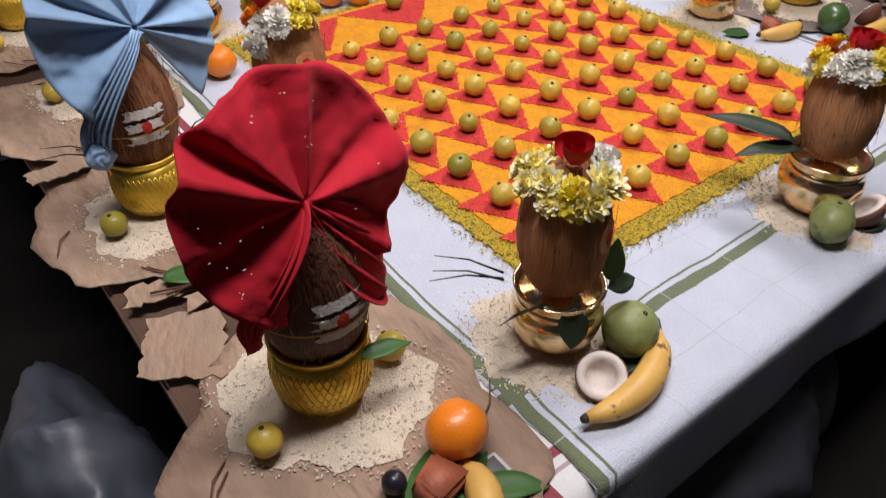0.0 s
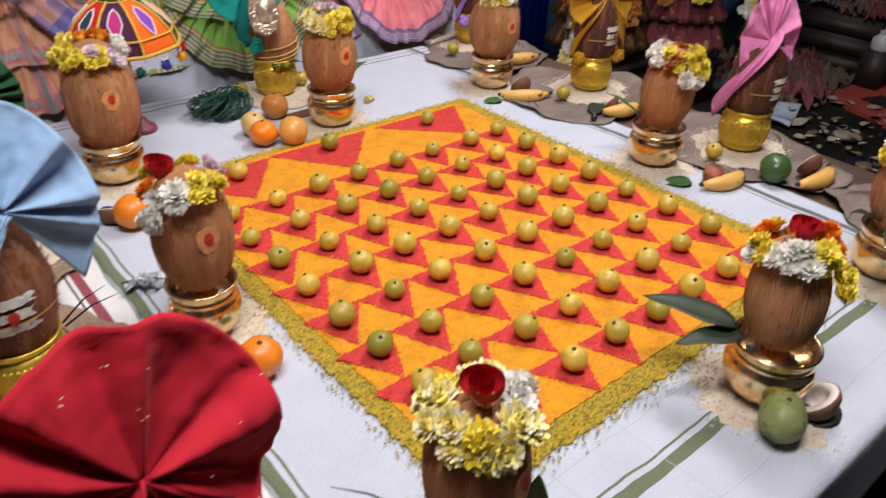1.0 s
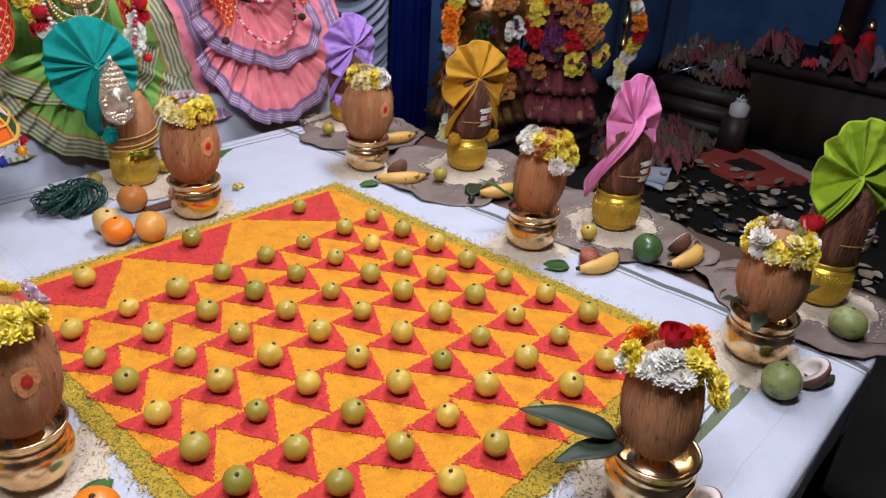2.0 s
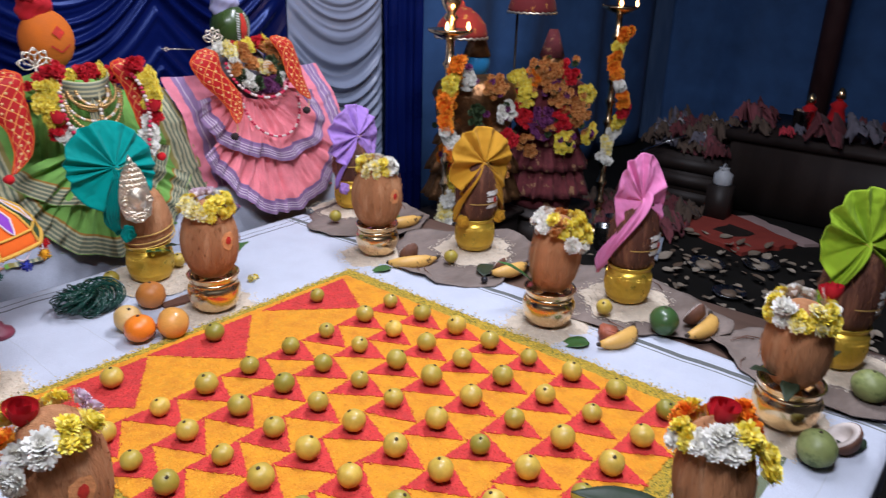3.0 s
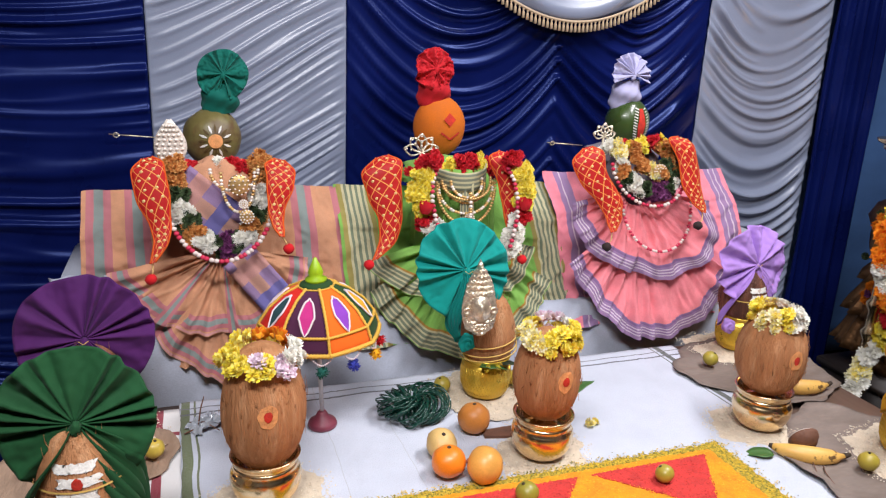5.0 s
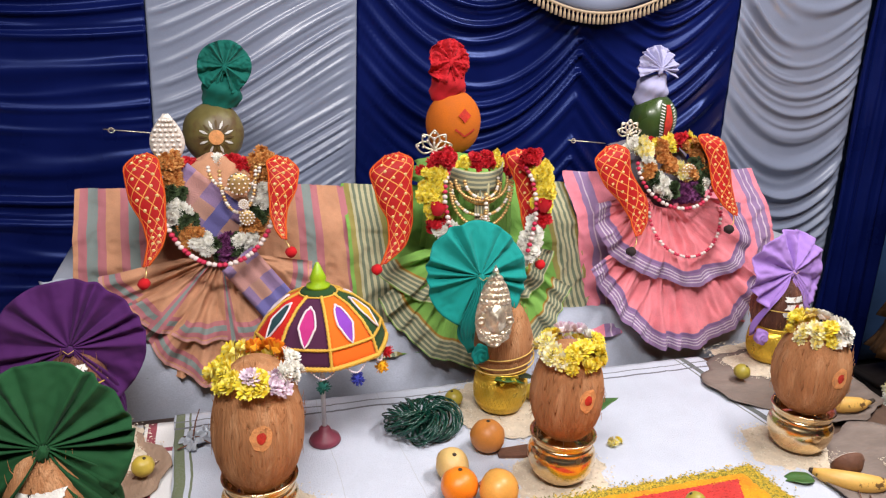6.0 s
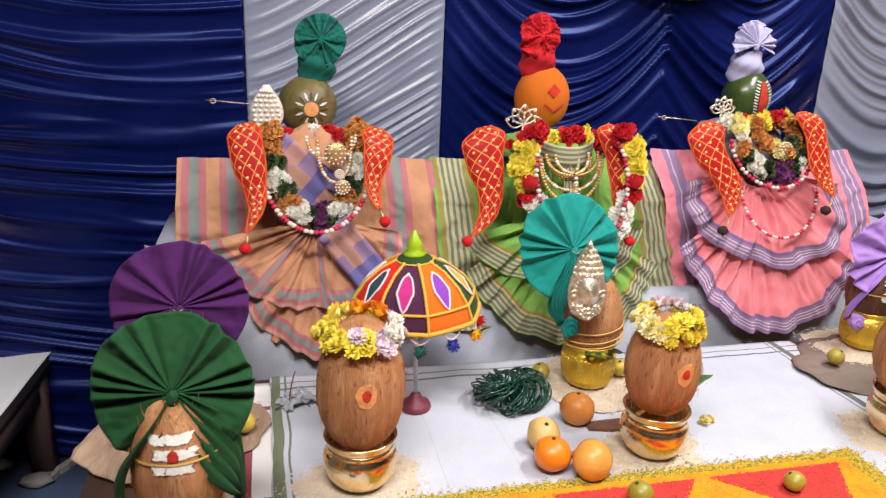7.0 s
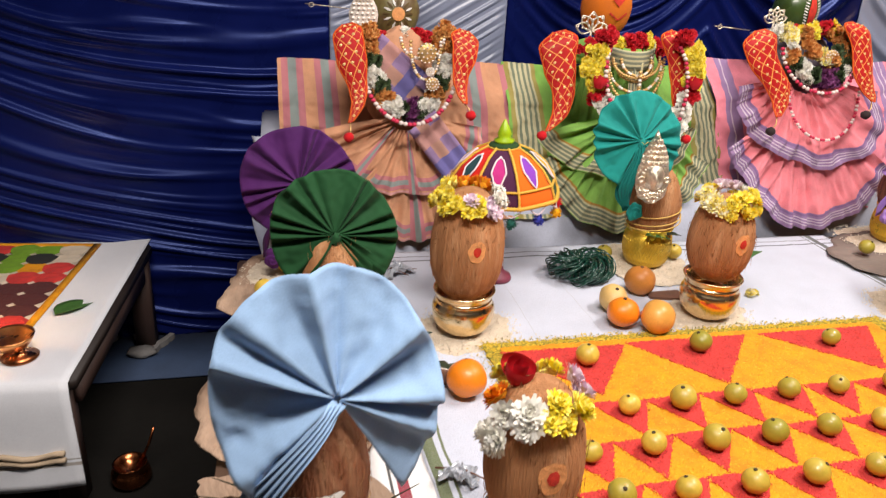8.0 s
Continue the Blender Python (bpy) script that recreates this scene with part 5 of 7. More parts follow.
wrapper(-0.525, 0.9, 0.07, 0.045, 3, 20)
wrapper(-0.54, 0.225, 0.05, 0.028, 5, -30)
for x0, y0, z0, x1, y1, z1 in ((-0.57, 0.88, 0.01, -0.48, 0.9, 0.016), (-0.56, 0.92, 0.012, -0.505, 0.86, 0.02), (-0.545, 0.89, 0.012, -0.53, 0.95, 0.05), (-0.57, 0.25, 0.012, -0.5, 0.2, 0.018)):
    solid("dry_twig", tube([(x0, y0, z0), ((x0 + x1) / 2, (y0 + y1) / 2 + 0.006, (z0 + z1) / 2 + 0.006), (x1, y1, z1)], [0.0016, 0.0014, 0.0009], 6), m_shell, "thin dry twig beside a plastic wrapper", "twig", group="twigs")
leaf((-0.645, 0.44, 0.1), 0.11, 0.045, -78, 14, m_leaf_dark, "dark mango leaf standing out of a gold pot")
leaf((-0.64, 0.45, 0.098), 0.09, 0.035, -60, -6, m_leaf_dark, "dark mango leaf standing out of a gold pot")
leaf((0.025, 0.832, 0.104), 0.06, 0.03, -100, 4, m_leaf, "green leaf tied at a gold pot's neck")
leaf((0.075, 0.826, 0.106), 0.045, 0.026, -75, 0, m_leaf_dark, "green leaf tied at a gold pot's neck")
leaf((-0.712, -0.452, 0.1), 0.065, 0.026, -88, -4, m_leaf, "green leaf tied at a gold pot's neck")
garland("loose_flower", "small yellow flower tucked at a gold pot's neck", [(0.045, 0.826, 0.1), (0.06, 0.824, 0.098)], ["yellow", "yellow"], scale=0.55, seed=9)

# ---- the three dressed coconut deities behind the table ----
step = thing("step_platform", "low platform draped in pale blue cloth behind the table", "platform", (0.14, 1.36, FLOOR))
part("riser", box(1.9, 0.26, 0.76, 0.006), m_step, step)
part("front_step", box(1.88, 0.39, 0.64, 0.006), m_step, step, m=pose(0, -0.06, 0))
part("back_board", box(1.8, 0.02, 0.14, 0.004), m_step, step, m=pose(0.0, 0.03, 0.757))


def drop_cloth(u, v):
    x = -0.83 + 0.12 * u + 0.01 * math.sin(9 * v)
    return (x, 1.21 - 0.02 * v - 0.012 * math.sin(14 * u + 3 * v), 0.24 - 0.36 * v)


thicken(solid("side_drape", grid(12, 16, drop_cloth), m_step, "pale cloth hanging at the end of the platform", "cloth"), 0.002)

MAUVE, TEALG = (0.48, 0.17, 0.2), (0.22, 0.28, 0.27)
PEACH = (0.58, 0.29, 0.165)
peach_bands = [("Y", 0.026, 0.016, MAUVE), ("Y", 0.026, 0.006, TEALG), ("Y", 0.004, 0.003, (0.6, 0.3, 0.3))]
for c in (-0.16, 0.02, 0.15):
    peach_bands += [("X", c, 0.014, MAUVE), ("X", c, 0.005, TEALG)]
m_peach = cloth("peach_saree", PEACH, scale=26, bump=0.6, depth=0.004, fine=480, bands=peach_bands, uv=True)
m_peach_panel = cloth("peach_saree_panel", PEACH, scale=26, bump=0.6, depth=0.004, fine=480, uv=True, bands=[b for c in (0.035, 0.115, 0.49, 0.59) for b in (("X", c, 0.026, MAUVE), ("X", c, 0.01, TEALG))])
LINE, CREAM, OLIVE = (0.17, 0.19, 0.14), (0.52, 0.47, 0.3), (0.33, 0.26, 0.08)
GREEN = (0.21, 0.43, 0.085)
g_hem = [("Y", 0.026, 0.024, CREAM)] + [("Y", c, 0.0032, LINE) for c in (0.008, 0.019, 0.03, 0.041)] + [("Y", 0.052, 0.003, (0.4, 0.2, 0.04))]
m_green = cloth("green_saree", GREEN, scale=26, bump=0.6, depth=0.004, fine=480, bands=g_hem, uv=True)
g_panel = []
for c in (0.05, 0.555):
    g_panel += [("X", c, 0.042, OLIVE), ("X", c, 0.03, CREAM)] + [("X", c + d, 0.0033, LINE) for d in (-0.021, -0.007, 0.007, 0.021)]
m_green_panel = cloth("green_saree_panel", GREEN, scale=26, bump=0.6, depth=0.004, fine=480, bands=g_panel, uv=True)
PINK, LAV = (0.88, 0.26, 0.3), (0.28, 0.19, 0.36)
p_hem = [("Y", 0.022, 0.022, LAV)] + [("Y", c, 0.0016, (0.62, 0.55, 0.65)) for c in (0.012, 0.02, 0.028)] + [("Y", 0.039, 0.003, (0.2, 0.13, 0.3))]
m_pink = cloth("pink_saree", PINK, scale=26, bump=0.6, depth=0.004, fine=480, bands=p_hem, uv=True)
m_pink_panel = cloth("pink_saree_panel", (0.8, 0.25, 0.32), scale=26, bump=0.6, depth=0.004, fine=480, uv=True, bands=[("X", 0.055, 0.022, LAV), ("X", 0.05, 0.002, (0.6, 0.5, 0.6)), ("X", 0.565, 0.026, LAV), ("X", 0.555, 0.002, (0.6, 0.5, 0.6)), ("X", 0.575, 0.002, (0.6, 0.5, 0.6))])
m_plaid = cloth("violet_plaid", (0.3, 0.2, 0.36), scale=26, bump=0.6, depth=0.004, fine=480, uv=True, bands=[("X", 0.03, 0.012, (0.55, 0.3, 0.22))] + [("Y", 0.04 + 0.075 * i, 0.018, (0.16, 0.15, 0.4) if i % 2 else (0.55, 0.28, 0.24)) for i in range(5)])
m_grey_cloth = cloth("grey_striped_bodice", (0.16, 0.14, 0.17))
m_collar = cloth("striped_collar", (0.45, 0.42, 0.25), uv=True, bands=[("Y", 0.006 + 0.011 * i, 0.003, LINE) for i in range(4)])
m_gilt = material("gilt_jewellery", (0.78, 0.52, 0.22), 0.42, 0.75, 0.2, 80, 0.4, 220, 0.001)
m_stone = material("white_stone_jewellery", (0.85, 0.76, 0.68), 0.3, 0.2, 0.2, 90, 0.4, 220, 0.001)


def quilt_material():
    m = cloth("red_quilted_sleeve", (0.42, 0.008, 0.008), rough=0.6)
    nt = m.node_tree
    p = nt.nodes["Principled BSDF"]
    src = p.inputs["Base Color"].links[0].from_socket
    un = nt.nodes.new("ShaderNodeUVMap")
    un.uv_map = "UVMap"
    sx = nt.nodes.new("ShaderNodeSeparateXYZ")
    link(nt, un.outputs[0], sx.inputs[0])
    fac = None
    for sg in (1, -1):
        q = math_node(nt, "ADD", math_node(nt, "MULTIPLY", sx.outputs[0], 44.0 * sg), math_node(nt, "MULTIPLY", sx.outputs[1], 36.0))
        w = math_node(nt, "LESS_THAN", math_node(nt, "ABSOLUTE", math_node(nt, "SUBTRACT", math_node(nt, "FRACT", math_node(nt, "ADD", q, 50)), 0.5)), 0.042)
        fac = w if fac is None else math_node(nt, "MAXIMUM", fac, w)
    link(nt, mix_node(nt, fac, src, (0.72, 0.3, 0.07)), p.inputs["Base Color"])
    return m


m_quilt = quilt_material()
m_piping = cloth("orange_piping", (0.62, 0.09, 0.01))
m_pom_red = cloth("red_wool", (0.55, 0.01, 0.015))
m_pom_dark = cloth("dark_wool", (0.03, 0.02, 0.02))


def skirt(x0, yc, zc, radii, pleats, out, seed, turn=70):
    """A fan-shaped flounce that hangs from the waist; radii from one side to the other."""
    dn, nm = Vector((0, -0.15, -0.989)), Vector((0, -0.989, 0.15))
    lim = math.radians(turn)

    def f(u, v):
        a = -lim + 2 * lim * u
        r = pick(radii, u) * (0.2 + 0.8 * v)
        ph = pleats * (u + 0.03 * math.sin(9 * u + seed) + 0.03 * math.sin(17 * u + 2 * seed))
        am = 0.5 + 0.9 * abs(noise.noise(Vector((u * 5, v * 0.8, seed))))
        w = math.sin(2 * math.pi * ph + 1.6 * noise.noise(Vector((u * 6, v * 2.2, seed))))
        w = math.copysign(abs(w) ** 0.7, w)
        crease = 1 - 2.4 * abs(noise.noise(Vector((u * 15 + v, v * 1.3, seed + 3))))
        fine = 1 - 2.4 * abs(noise.noise(Vector((u * 38, v * 3.5, seed + 5))))
        d = out * (0.35 + 0.65 * math.sin(min(1, v * 1.1) * math.pi / 2)) * (0.45 + 0.55 * max(-0.2, math.cos(a))) + (0.004 + 0.005 * v) * w * am + 0.008 * noise.noise(Vector((u * 7, v * 1.2, seed))) + 0.011 * crease + 0.004 * fine
        rr_ = r * (1 + 0.006 * w * v + 0.02 * noise.noise(Vector((u * 6, 0, seed))) * v)
        return Vector((x0 + rr_ * math.sin(a), yc, zc)) + dn * (rr_ * math.cos(a)) + nm * d
    return grid(pleats * 16, 34, f, lambda u, v: ((u - 0.5) * 2 * lim * 0.22, pick(radii, u) * 0.8 * (1 - v)))


def panel(x0, x1, seed, top=0.4, low=0.05):
    def f(u, v):
        x = x0 + (x1 - x0) * u
        z = top - (top - low) * v
        fold = 0.005 * math.sin(u * 23 + 2 * noise.noise(Vector((u * 4, v * 2, seed)))) * (0.3 + v) + 0.008 * noise.noise(Vector((u * 9, v * 5, seed))) + 0.011 * (1 - 2.4 * abs(noise.noise(Vector((u * 9 + v * 2, v * 5, seed))))) + 0.004 * (1 - 2.4 * abs(noise.noise(Vector((u * 24, v * 16, seed)))))
        return (x + 0.012 * v * math.sin(7 * u), 1.34 - 0.05 * min(1, v * 4) - 0.18 * v - fold, z + 0.005 * math.sin(u * 9 + seed) * (1 - v))
    return grid(120, 70, f, lambda u, v: (u * (x1 - x0), (1 - v) * (top - low)))


def on_head(rx, ry, rz, x, z, lift=0.0):
    q = max(0.02, 1 - (x / rx) ** 2 - (z / rz) ** 2)
    return Vector((x, -(ry * math.sqrt(q) + lift), z))


def head_patch(rad, cx, cz, w, h, ang, lift, taper=0.0, n=6):
    ca, sa = math.cos(ang), math.sin(ang)

    def f(u, v):
        a, b = (u - 0.5) * w * (1 - taper * abs(2 * v - 1)), (v - 0.5) * h
        return on_head(*rad, cx + a * ca - b * sa, cz + a * sa + b * ca, lift)
    return grid(n, n, f)


def head_disc(rad, cx, cz, r, lift):
    bm = bmesh.new()
    mid = bm.verts.new(on_head(*rad, cx, cz, lift + 0.001))
    ringv = [bm.verts.new(on_head(*rad, cx + r * math.cos(2 * math.pi * i / 18), cz + r * math.sin(2 * math.pi * i / 18), lift)) for i in range(18)]
    for i in range(18):
        bm.faces.new((mid, ringv[i], ringv[(i + 1) % 18]))
    return bm


def sleeve(pts, widths, label, tassel, tassel_mat, side):
    """A quilted padded sleeve, flat and curved, with a tassel on its point."""
    t = thing("quilted_sleeve", label, "ornament", group="quilted sleeves")
    n = 30

    def mid(v):
        k = min(0.9999, v) * (len(pts) - 1)
        i = int(k)
        a, b, c, d = (Vector(pts[max(0, min(len(pts) - 1, j))]) for j in (i - 1, i, i + 1, i + 2))
        q = k - i
        return 0.5 * ((2 * b) + (c - a) * q + (2 * a - 5 * b + 4 * c - d) * q * q + (3 * b - a - 3 * c + d) * q ** 3)

    def f(u, v):
        a = 2 * math.pi * u
        w = pick(widths, v)
        c = mid(v)
        return (c.x + w * math.cos(a), c.y - 0.3 * w * math.sin(a) - 0.006, c.z + 0.25 * w * math.cos(a) * side)
    pad = part("pad", grid(28, n, f, lambda u, v: (0.16 * u, v * 0.24), close_u=True), m_quilt, t)
    for e in (0, 0.5):
        part("piping", tube([f(e, i / n) for i in range(n + 1)], 0.0022, 6), m_piping, pad, "orange piping")
    seq = SEQUIN
    for i in range(13):
        v = 0.07 + i * 0.07
        wid = pick(widths, v)
        for uu in ((0.15, 0.25, 0.35) if i % 2 and wid > 0.024 else (0.19, 0.31) if wid > 0.014 else (0.25,)):
            part("sequin", seq, None, pad, m=pose(*f(uu, v), 90, 0, 0))
    e = mid(1.0)
    cord = part("cord", tube([e, (e + Vector(tassel)) / 2 + Vector((0.002, -0.006, 0)), tassel], 0.0016, 5), m_gilt, t)
    part("pompom", blob(0.012, 1, 1, 0.95, 3, 0.25, 2, 9), tassel_mat, cord, m=pose(*tassel))
    return t


m_sequin = material("pale_gold_sequin", (0.85, 0.6, 0.25), 0.3, 0.25, 0.1, 60, 0)
SEQUIN = mesh_of("sequin", lathe([(0, -0.0008), (0.0034, -0.0006), (0.0037, 0.0002), (0.002, 0.0008), (0, 0.0009)], 8), m_sequin)
BEAD = {c: mesh_of("bead", blob(0.0062, 1, 1, 0.85, 1, 0.08, 1), mt) for c, mt in (("pink", cloth("pink_bead", (0.55, 0.03, 0.08), rough=0.5)), ("white", cloth("white_bead", (0.72, 0.6, 0.56), rough=0.5)), ("gilt", m_gilt), ("stone", m_stone))}


def strand(name, label, pts, colours, gap=0.0095, s=1.0):
    t = thing(name, label, "garland")
    P = [Vector(p) for p in pts]
    acc, k = 0.0, 0
    dense = [P[0]]
    for a, b in zip(P, P[1:]):
        for i in range(1, 9):
            dense.append(a.lerp(b, i / 8))
    last = dense[0]
    for q in dense[1:]:
        acc += (q - last).length
        last = q
        if acc >= gap * s:
            acc = 0
            part("bead", BEAD[colours[(k // 2) % len(colours)]], None, t, m=Matrix.LocRotScale(q, None, (s, s, s)))
            k += 1
    return t


def u_path(x0, y0, half, z_top, z_low, n=16, bulge=0.05, skew=0.0):
    out = []
    for i in range(n + 1):
        a = math.pi * i / n
        out.append((x0 - half * math.cos(a) + skew * math.sin(a), y0 - bulge * math.sin(a), z_top - (z_top - z_low) * math.sin(a) ** 0.8))
    return out


def pendant(at, r, label, seed):
    t = thing("pendant", label, "jewellery", at)
    part("disc", lathe([(0, -0.002), (r, -0.002), (r * 1.02, 0), (r * 0.8, 0.003), (0, 0.004)], 20), m_gilt, t, m=pose(0, 0, 0, 90, 0, 0))
    for k, (rad, n) in enumerate(((r * 0.95, 14), (r * 0.55, 8), (0, 1))):
        for i in range(n):
            a = 2 * math.pi * i / n
            part("stone", BEAD["stone"], None, t, m=Matrix.LocRotScale((rad * math.cos(a), -0.004, rad * math.sin(a)), None, (0.4, 0.4, 0.4)))
    return t


def bun(at, mat, parent, s=1.0):
    def f(u, v):
        a = 2 * math.pi * u
        r = (0.030 + 0.014 * math.sin(math.pi * v)) * (1 + 0.1 * math.sin(2 * a + 9 * v) + 0.04 * math.sin(7 * a - 14 * v)) * s
        return (at[0] + r * math.cos(a), at[1] + 0.85 * r * math.sin(a), at[2] + (v - 0.5) * 0.08 * s + 0.006 * math.sin(a + 2))
    bm = grid(36, 14, f, close_u=True)
    return part("wrapped_turban", bm, mat, parent)


def plume_hat(x, y, z, mat, label, R, seed, dx=0.0, sweep=168, crumple=1.8, pleats=10):
    t = fan_cloth(x, y, z, mat, label, R, pleats, -6, 0, seed, sweep, False, dx, soft=0.5, crumple=crumple, thread=False, deep=0.9)
    t["group"] = "turban hats"
    bun((dx * 0.4, 0.004, -0.056), mat, t)
    return t


def deity(x0, style):
    if style == "peach":
        s = thing("draped_saree", "peach striped saree pleated in two flounces over a seated form", "saree", group="draped sarees")
        part("back_panel", panel(-0.765, -0.185, 1), m_peach_panel, s)
        part("lower_flounce", skirt(-0.47, 1.15, 0.31, [0.235, 0.24, 0.27, 0.31, 0.31, 0.29, 0.27], 9, 0.02, 2, 62), m_peach, s)
        part("upper_flounce", skirt(-0.475, 1.14, 0.31, [0.235, 0.21, 0.197, 0.187, 0.2, 0.2, 0.19], 7, 0.025, 3, 80), m_peach, s)
        part("bodice", blob(0.1, 0.95, 0.55, 1.25, 4, 0.12, 4, 4), m_peach_plain, s, m=pose(x0, 1.2, 0.375))
        thicken(part("chest_wrap", grid(8, 14, lambda u, v: (x0 - 0.085 + 0.15 * v + 0.06 * (u - 0.5), 1.15 - 0.02 * math.sin(math.pi * v) - 0.003 * math.sin(u * 15), 0.452 - 0.125 * v + 0.075 * (u - 0.5)), lambda u, v: (0.07 * u, 0.2 * v)), m_plaid, s, "violet plaid wrap"), 0.002)
        thicken(part("sash", grid(8, 18, lambda u, v: (x0 + 0.03 + 0.15 * v + 0.06 * (u - 0.5), 1.085 - 0.035 * v - 0.004 * math.sin(u * 15), 0.305 - 0.19 * v + 0.05 * (u - 0.5)), lambda u, v: (0.07 * u, 0.24 * v)), m_plaid, s, "violet plaid sash end"), 0.002)
    elif style == "green":
        s = thing("draped_saree", "green saree with cream striped borders over a seated form", "saree", group="draped sarees")
        part("back_panel", panel(-0.192, 0.4, 2), m_green_panel, s)
        part("lower_flounce", skirt(0.085, 1.145, 0.32, [0.27, 0.28, 0.3, 0.315, 0.315, 0.3, 0.28], 9, 0.02, 5, 60), m_green, s)
        part("upper_flounce", skirt(0.085, 1.135, 0.32, [0.25, 0.21, 0.175, 0.17, 0.18, 0.2, 0.2], 7, 0.025, 6, 76), m_green, s)
        bm = lathe([(0.02, 0.0), (0.1, 0.01), (0.097, 0.08), (0.092, 0.15), (0.07, 0.2), (0, 0.21)], 120)
        for v in bm.verts:
            a = math.atan2(v.co.y, v.co.x)
            k = 1 + 0.11 * math.sin(15 * a + 6 * v.co.z) + 0.05 * math.sin(31 * a)
            v.co.x, v.co.y = v.co.x * k, v.co.y * k * 0.6
        part("bodice", bm, m_green_plain, s, m=pose(x0, 1.2, 0.265))
        thicken(part("collar", grid(16, 4, lambda u, v: (x0 + 0.072 * math.sin((u - 0.5) * 2.6), 1.185 - 0.07 * math.cos((u - 0.5) * 2.6), 0.44 + 0.045 * v - 0.02 * math.cos((u - 0.5) * 2.6)), lambda u, v: (u * 0.2, v * 0.045)), m_collar, s, "striped cloth collar"), 0.003)
    else:
        s = thing("draped_saree", "pink saree with lavender striped borders over a seated form", "saree", group="draped sarees")
        part("back_panel", panel(0.392, 0.995, 3, 0.425), m_pink_panel, s)
        part("lower_flounce", skirt(0.575, 1.14, 0.365, [0.25, 0.265, 0.305, 0.355, 0.38, 0.385, 0.37], 9, 0.02, 8, 56), m_pink, s)
        part("upper_flounce", skirt(0.55, 1.13, 0.415, [0.185, 0.2, 0.205, 0.22, 0.27, 0.315, 0.24], 8, 0.022, 9, 80), m_pink, s)
        part("bodice", blob(0.09, 0.95, 0.55, 0.95, 6, 0.12, 3, 4), m_grey_cloth, s, m=pose(x0 - 0.04, 1.2, 0.43))
    zs = {"peach": 0.43, "green": 0.45, "pink": 0.485}[style]
    part("shoulder_wrap", blob(0.1, 1.15, 0.5, 0.42, 9, 0.25, 4, 5), {"peach": m_peach_plain, "green": m_green_plain, "pink": m_grey_cloth}[style], s, m=pose(x0 - (0.035 if style == "pink" else 0), 1.28, zs - 0.012))
    return s


m_peach_plain = cloth("peach_bodice", PEACH, scale=26, bump=0.6, depth=0.004, fine=480)
m_green_plain = cloth("green_bodice", (0.22, 0.45, 0.09), scale=26, bump=0.6, depth=0.004, fine=480)
deity(-0.475, "peach")
deity(0.085, "green")
deity(0.64, "pink")

# heads
rad = (0.067, 0.064, 0.07)
m_olive_coc = material("smooth_olive_coconut", (0.17, 0.14, 0.045), 0.45, 0, 0.25, 14, 0.3, 90, 0.001, other=(0.12, 0.07, 0.03), other_scale=10)
hd = thing("painted_coconut", "olive green coconut painted with a sun emblem", "coconut", (-0.475, 1.365, 0.518))
part("shell", blob(1, *rad, 1, 0.04, 4), m_olive_coc, hd)
part("sun_disc", head_disc(rad, 0.005, 0.0, 0.0165, 0.003), m_sandal, hd, "orange painted disc")
m_ray_b = material("brown_ray_paint", (0.1, 0.06, 0.015), 0.8)
for i in range(16):
    a = 2 * math.pi * i / 16
    part("sun_ray", head_patch(rad, 0.005 + 0.029 * math.cos(a), 0.029 * math.sin(a), 0.006, 0.018, a - math.pi / 2, 0.0035, 0.7), m_white_paste if i % 2 else m_ray_b, hd)
rad2 = (0.069, 0.05, 0.079)
m_turm = material("orange_turmeric_coat", (0.58, 0.13, 0.003), 0.9, 0, 0.1, 20, 0.4, 300, 0.001)
hd = thing("painted_coconut", "orange turmeric-coated coconut with a red diamond mark", "coconut", (0.088, 1.335, 0.548))
part("shell", blob(1, *rad2, 2, 0.02, 4), m_turm, hd)
part("diamond_mark", head_patch(rad2, 0.012, 0.022, 0.024, 0.024, math.pi / 4, 0.003), m_kumkum, hd, "red painted diamond")
for sg in (-1, 1):
    part("chevron_bar", head_patch(rad2, 0.014 + sg * 0.013, -0.019, 0.031, 0.0045, sg * 0.6, 0.003), m_kumkum, hd, "red painted bar")
rad3 = (0.062, 0.058, 0.069)
m_green_coc = material("glossy_green_coconut", (0.045, 0.08, 0.018), 0.3, 0, 0.3, 12, 0.2, 90, 0.001, coat=0.2)
hd = thing("painted_coconut", "dark green coconut with a red stripe between white strokes", "coconut", (0.63, 1.3, 0.562))
part("shell", blob(1, *rad3, 3, 0.03, 4), m_green_coc, hd)
part("red_stripe", head_patch(rad3, 0.009, -0.002, 0.026, 0.09, 0.0, 0.003, 0.55, 10), m_kumkum, hd, "red painted stripe")
for i in range(13):
    for sg in (-1, 1):
        z = -0.046 + 0.0074 * i
        part("white_stroke", head_patch(rad3, 0.009 + sg * (0.021 - 0.01 * (z / 0.046) ** 2), z, 0.011, 0.003, sg * 0.35, 0.0035, 0, 3), m_white_paste, hd)

plume_hat(-0.458, 1.36, 0.668, FAN["hat_teal"], "teal cloth hat with a pleated fan on a painted coconut", 0.057, 31, 0.012)
plume_hat(0.075, 1.335, 0.695, FAN["hat_red"], "red cloth hat with a pleated fan on a painted coconut", 0.051, 32, -0.01, 168, 4.0, 7)
plume_hat(0.617, 1.3, 0.692, FAN["hat_lavender"], "pale lavender cloth hat with a pleated fan on a painted coconut", 0.058, 33, 0.0, 112, 1.6, 8)

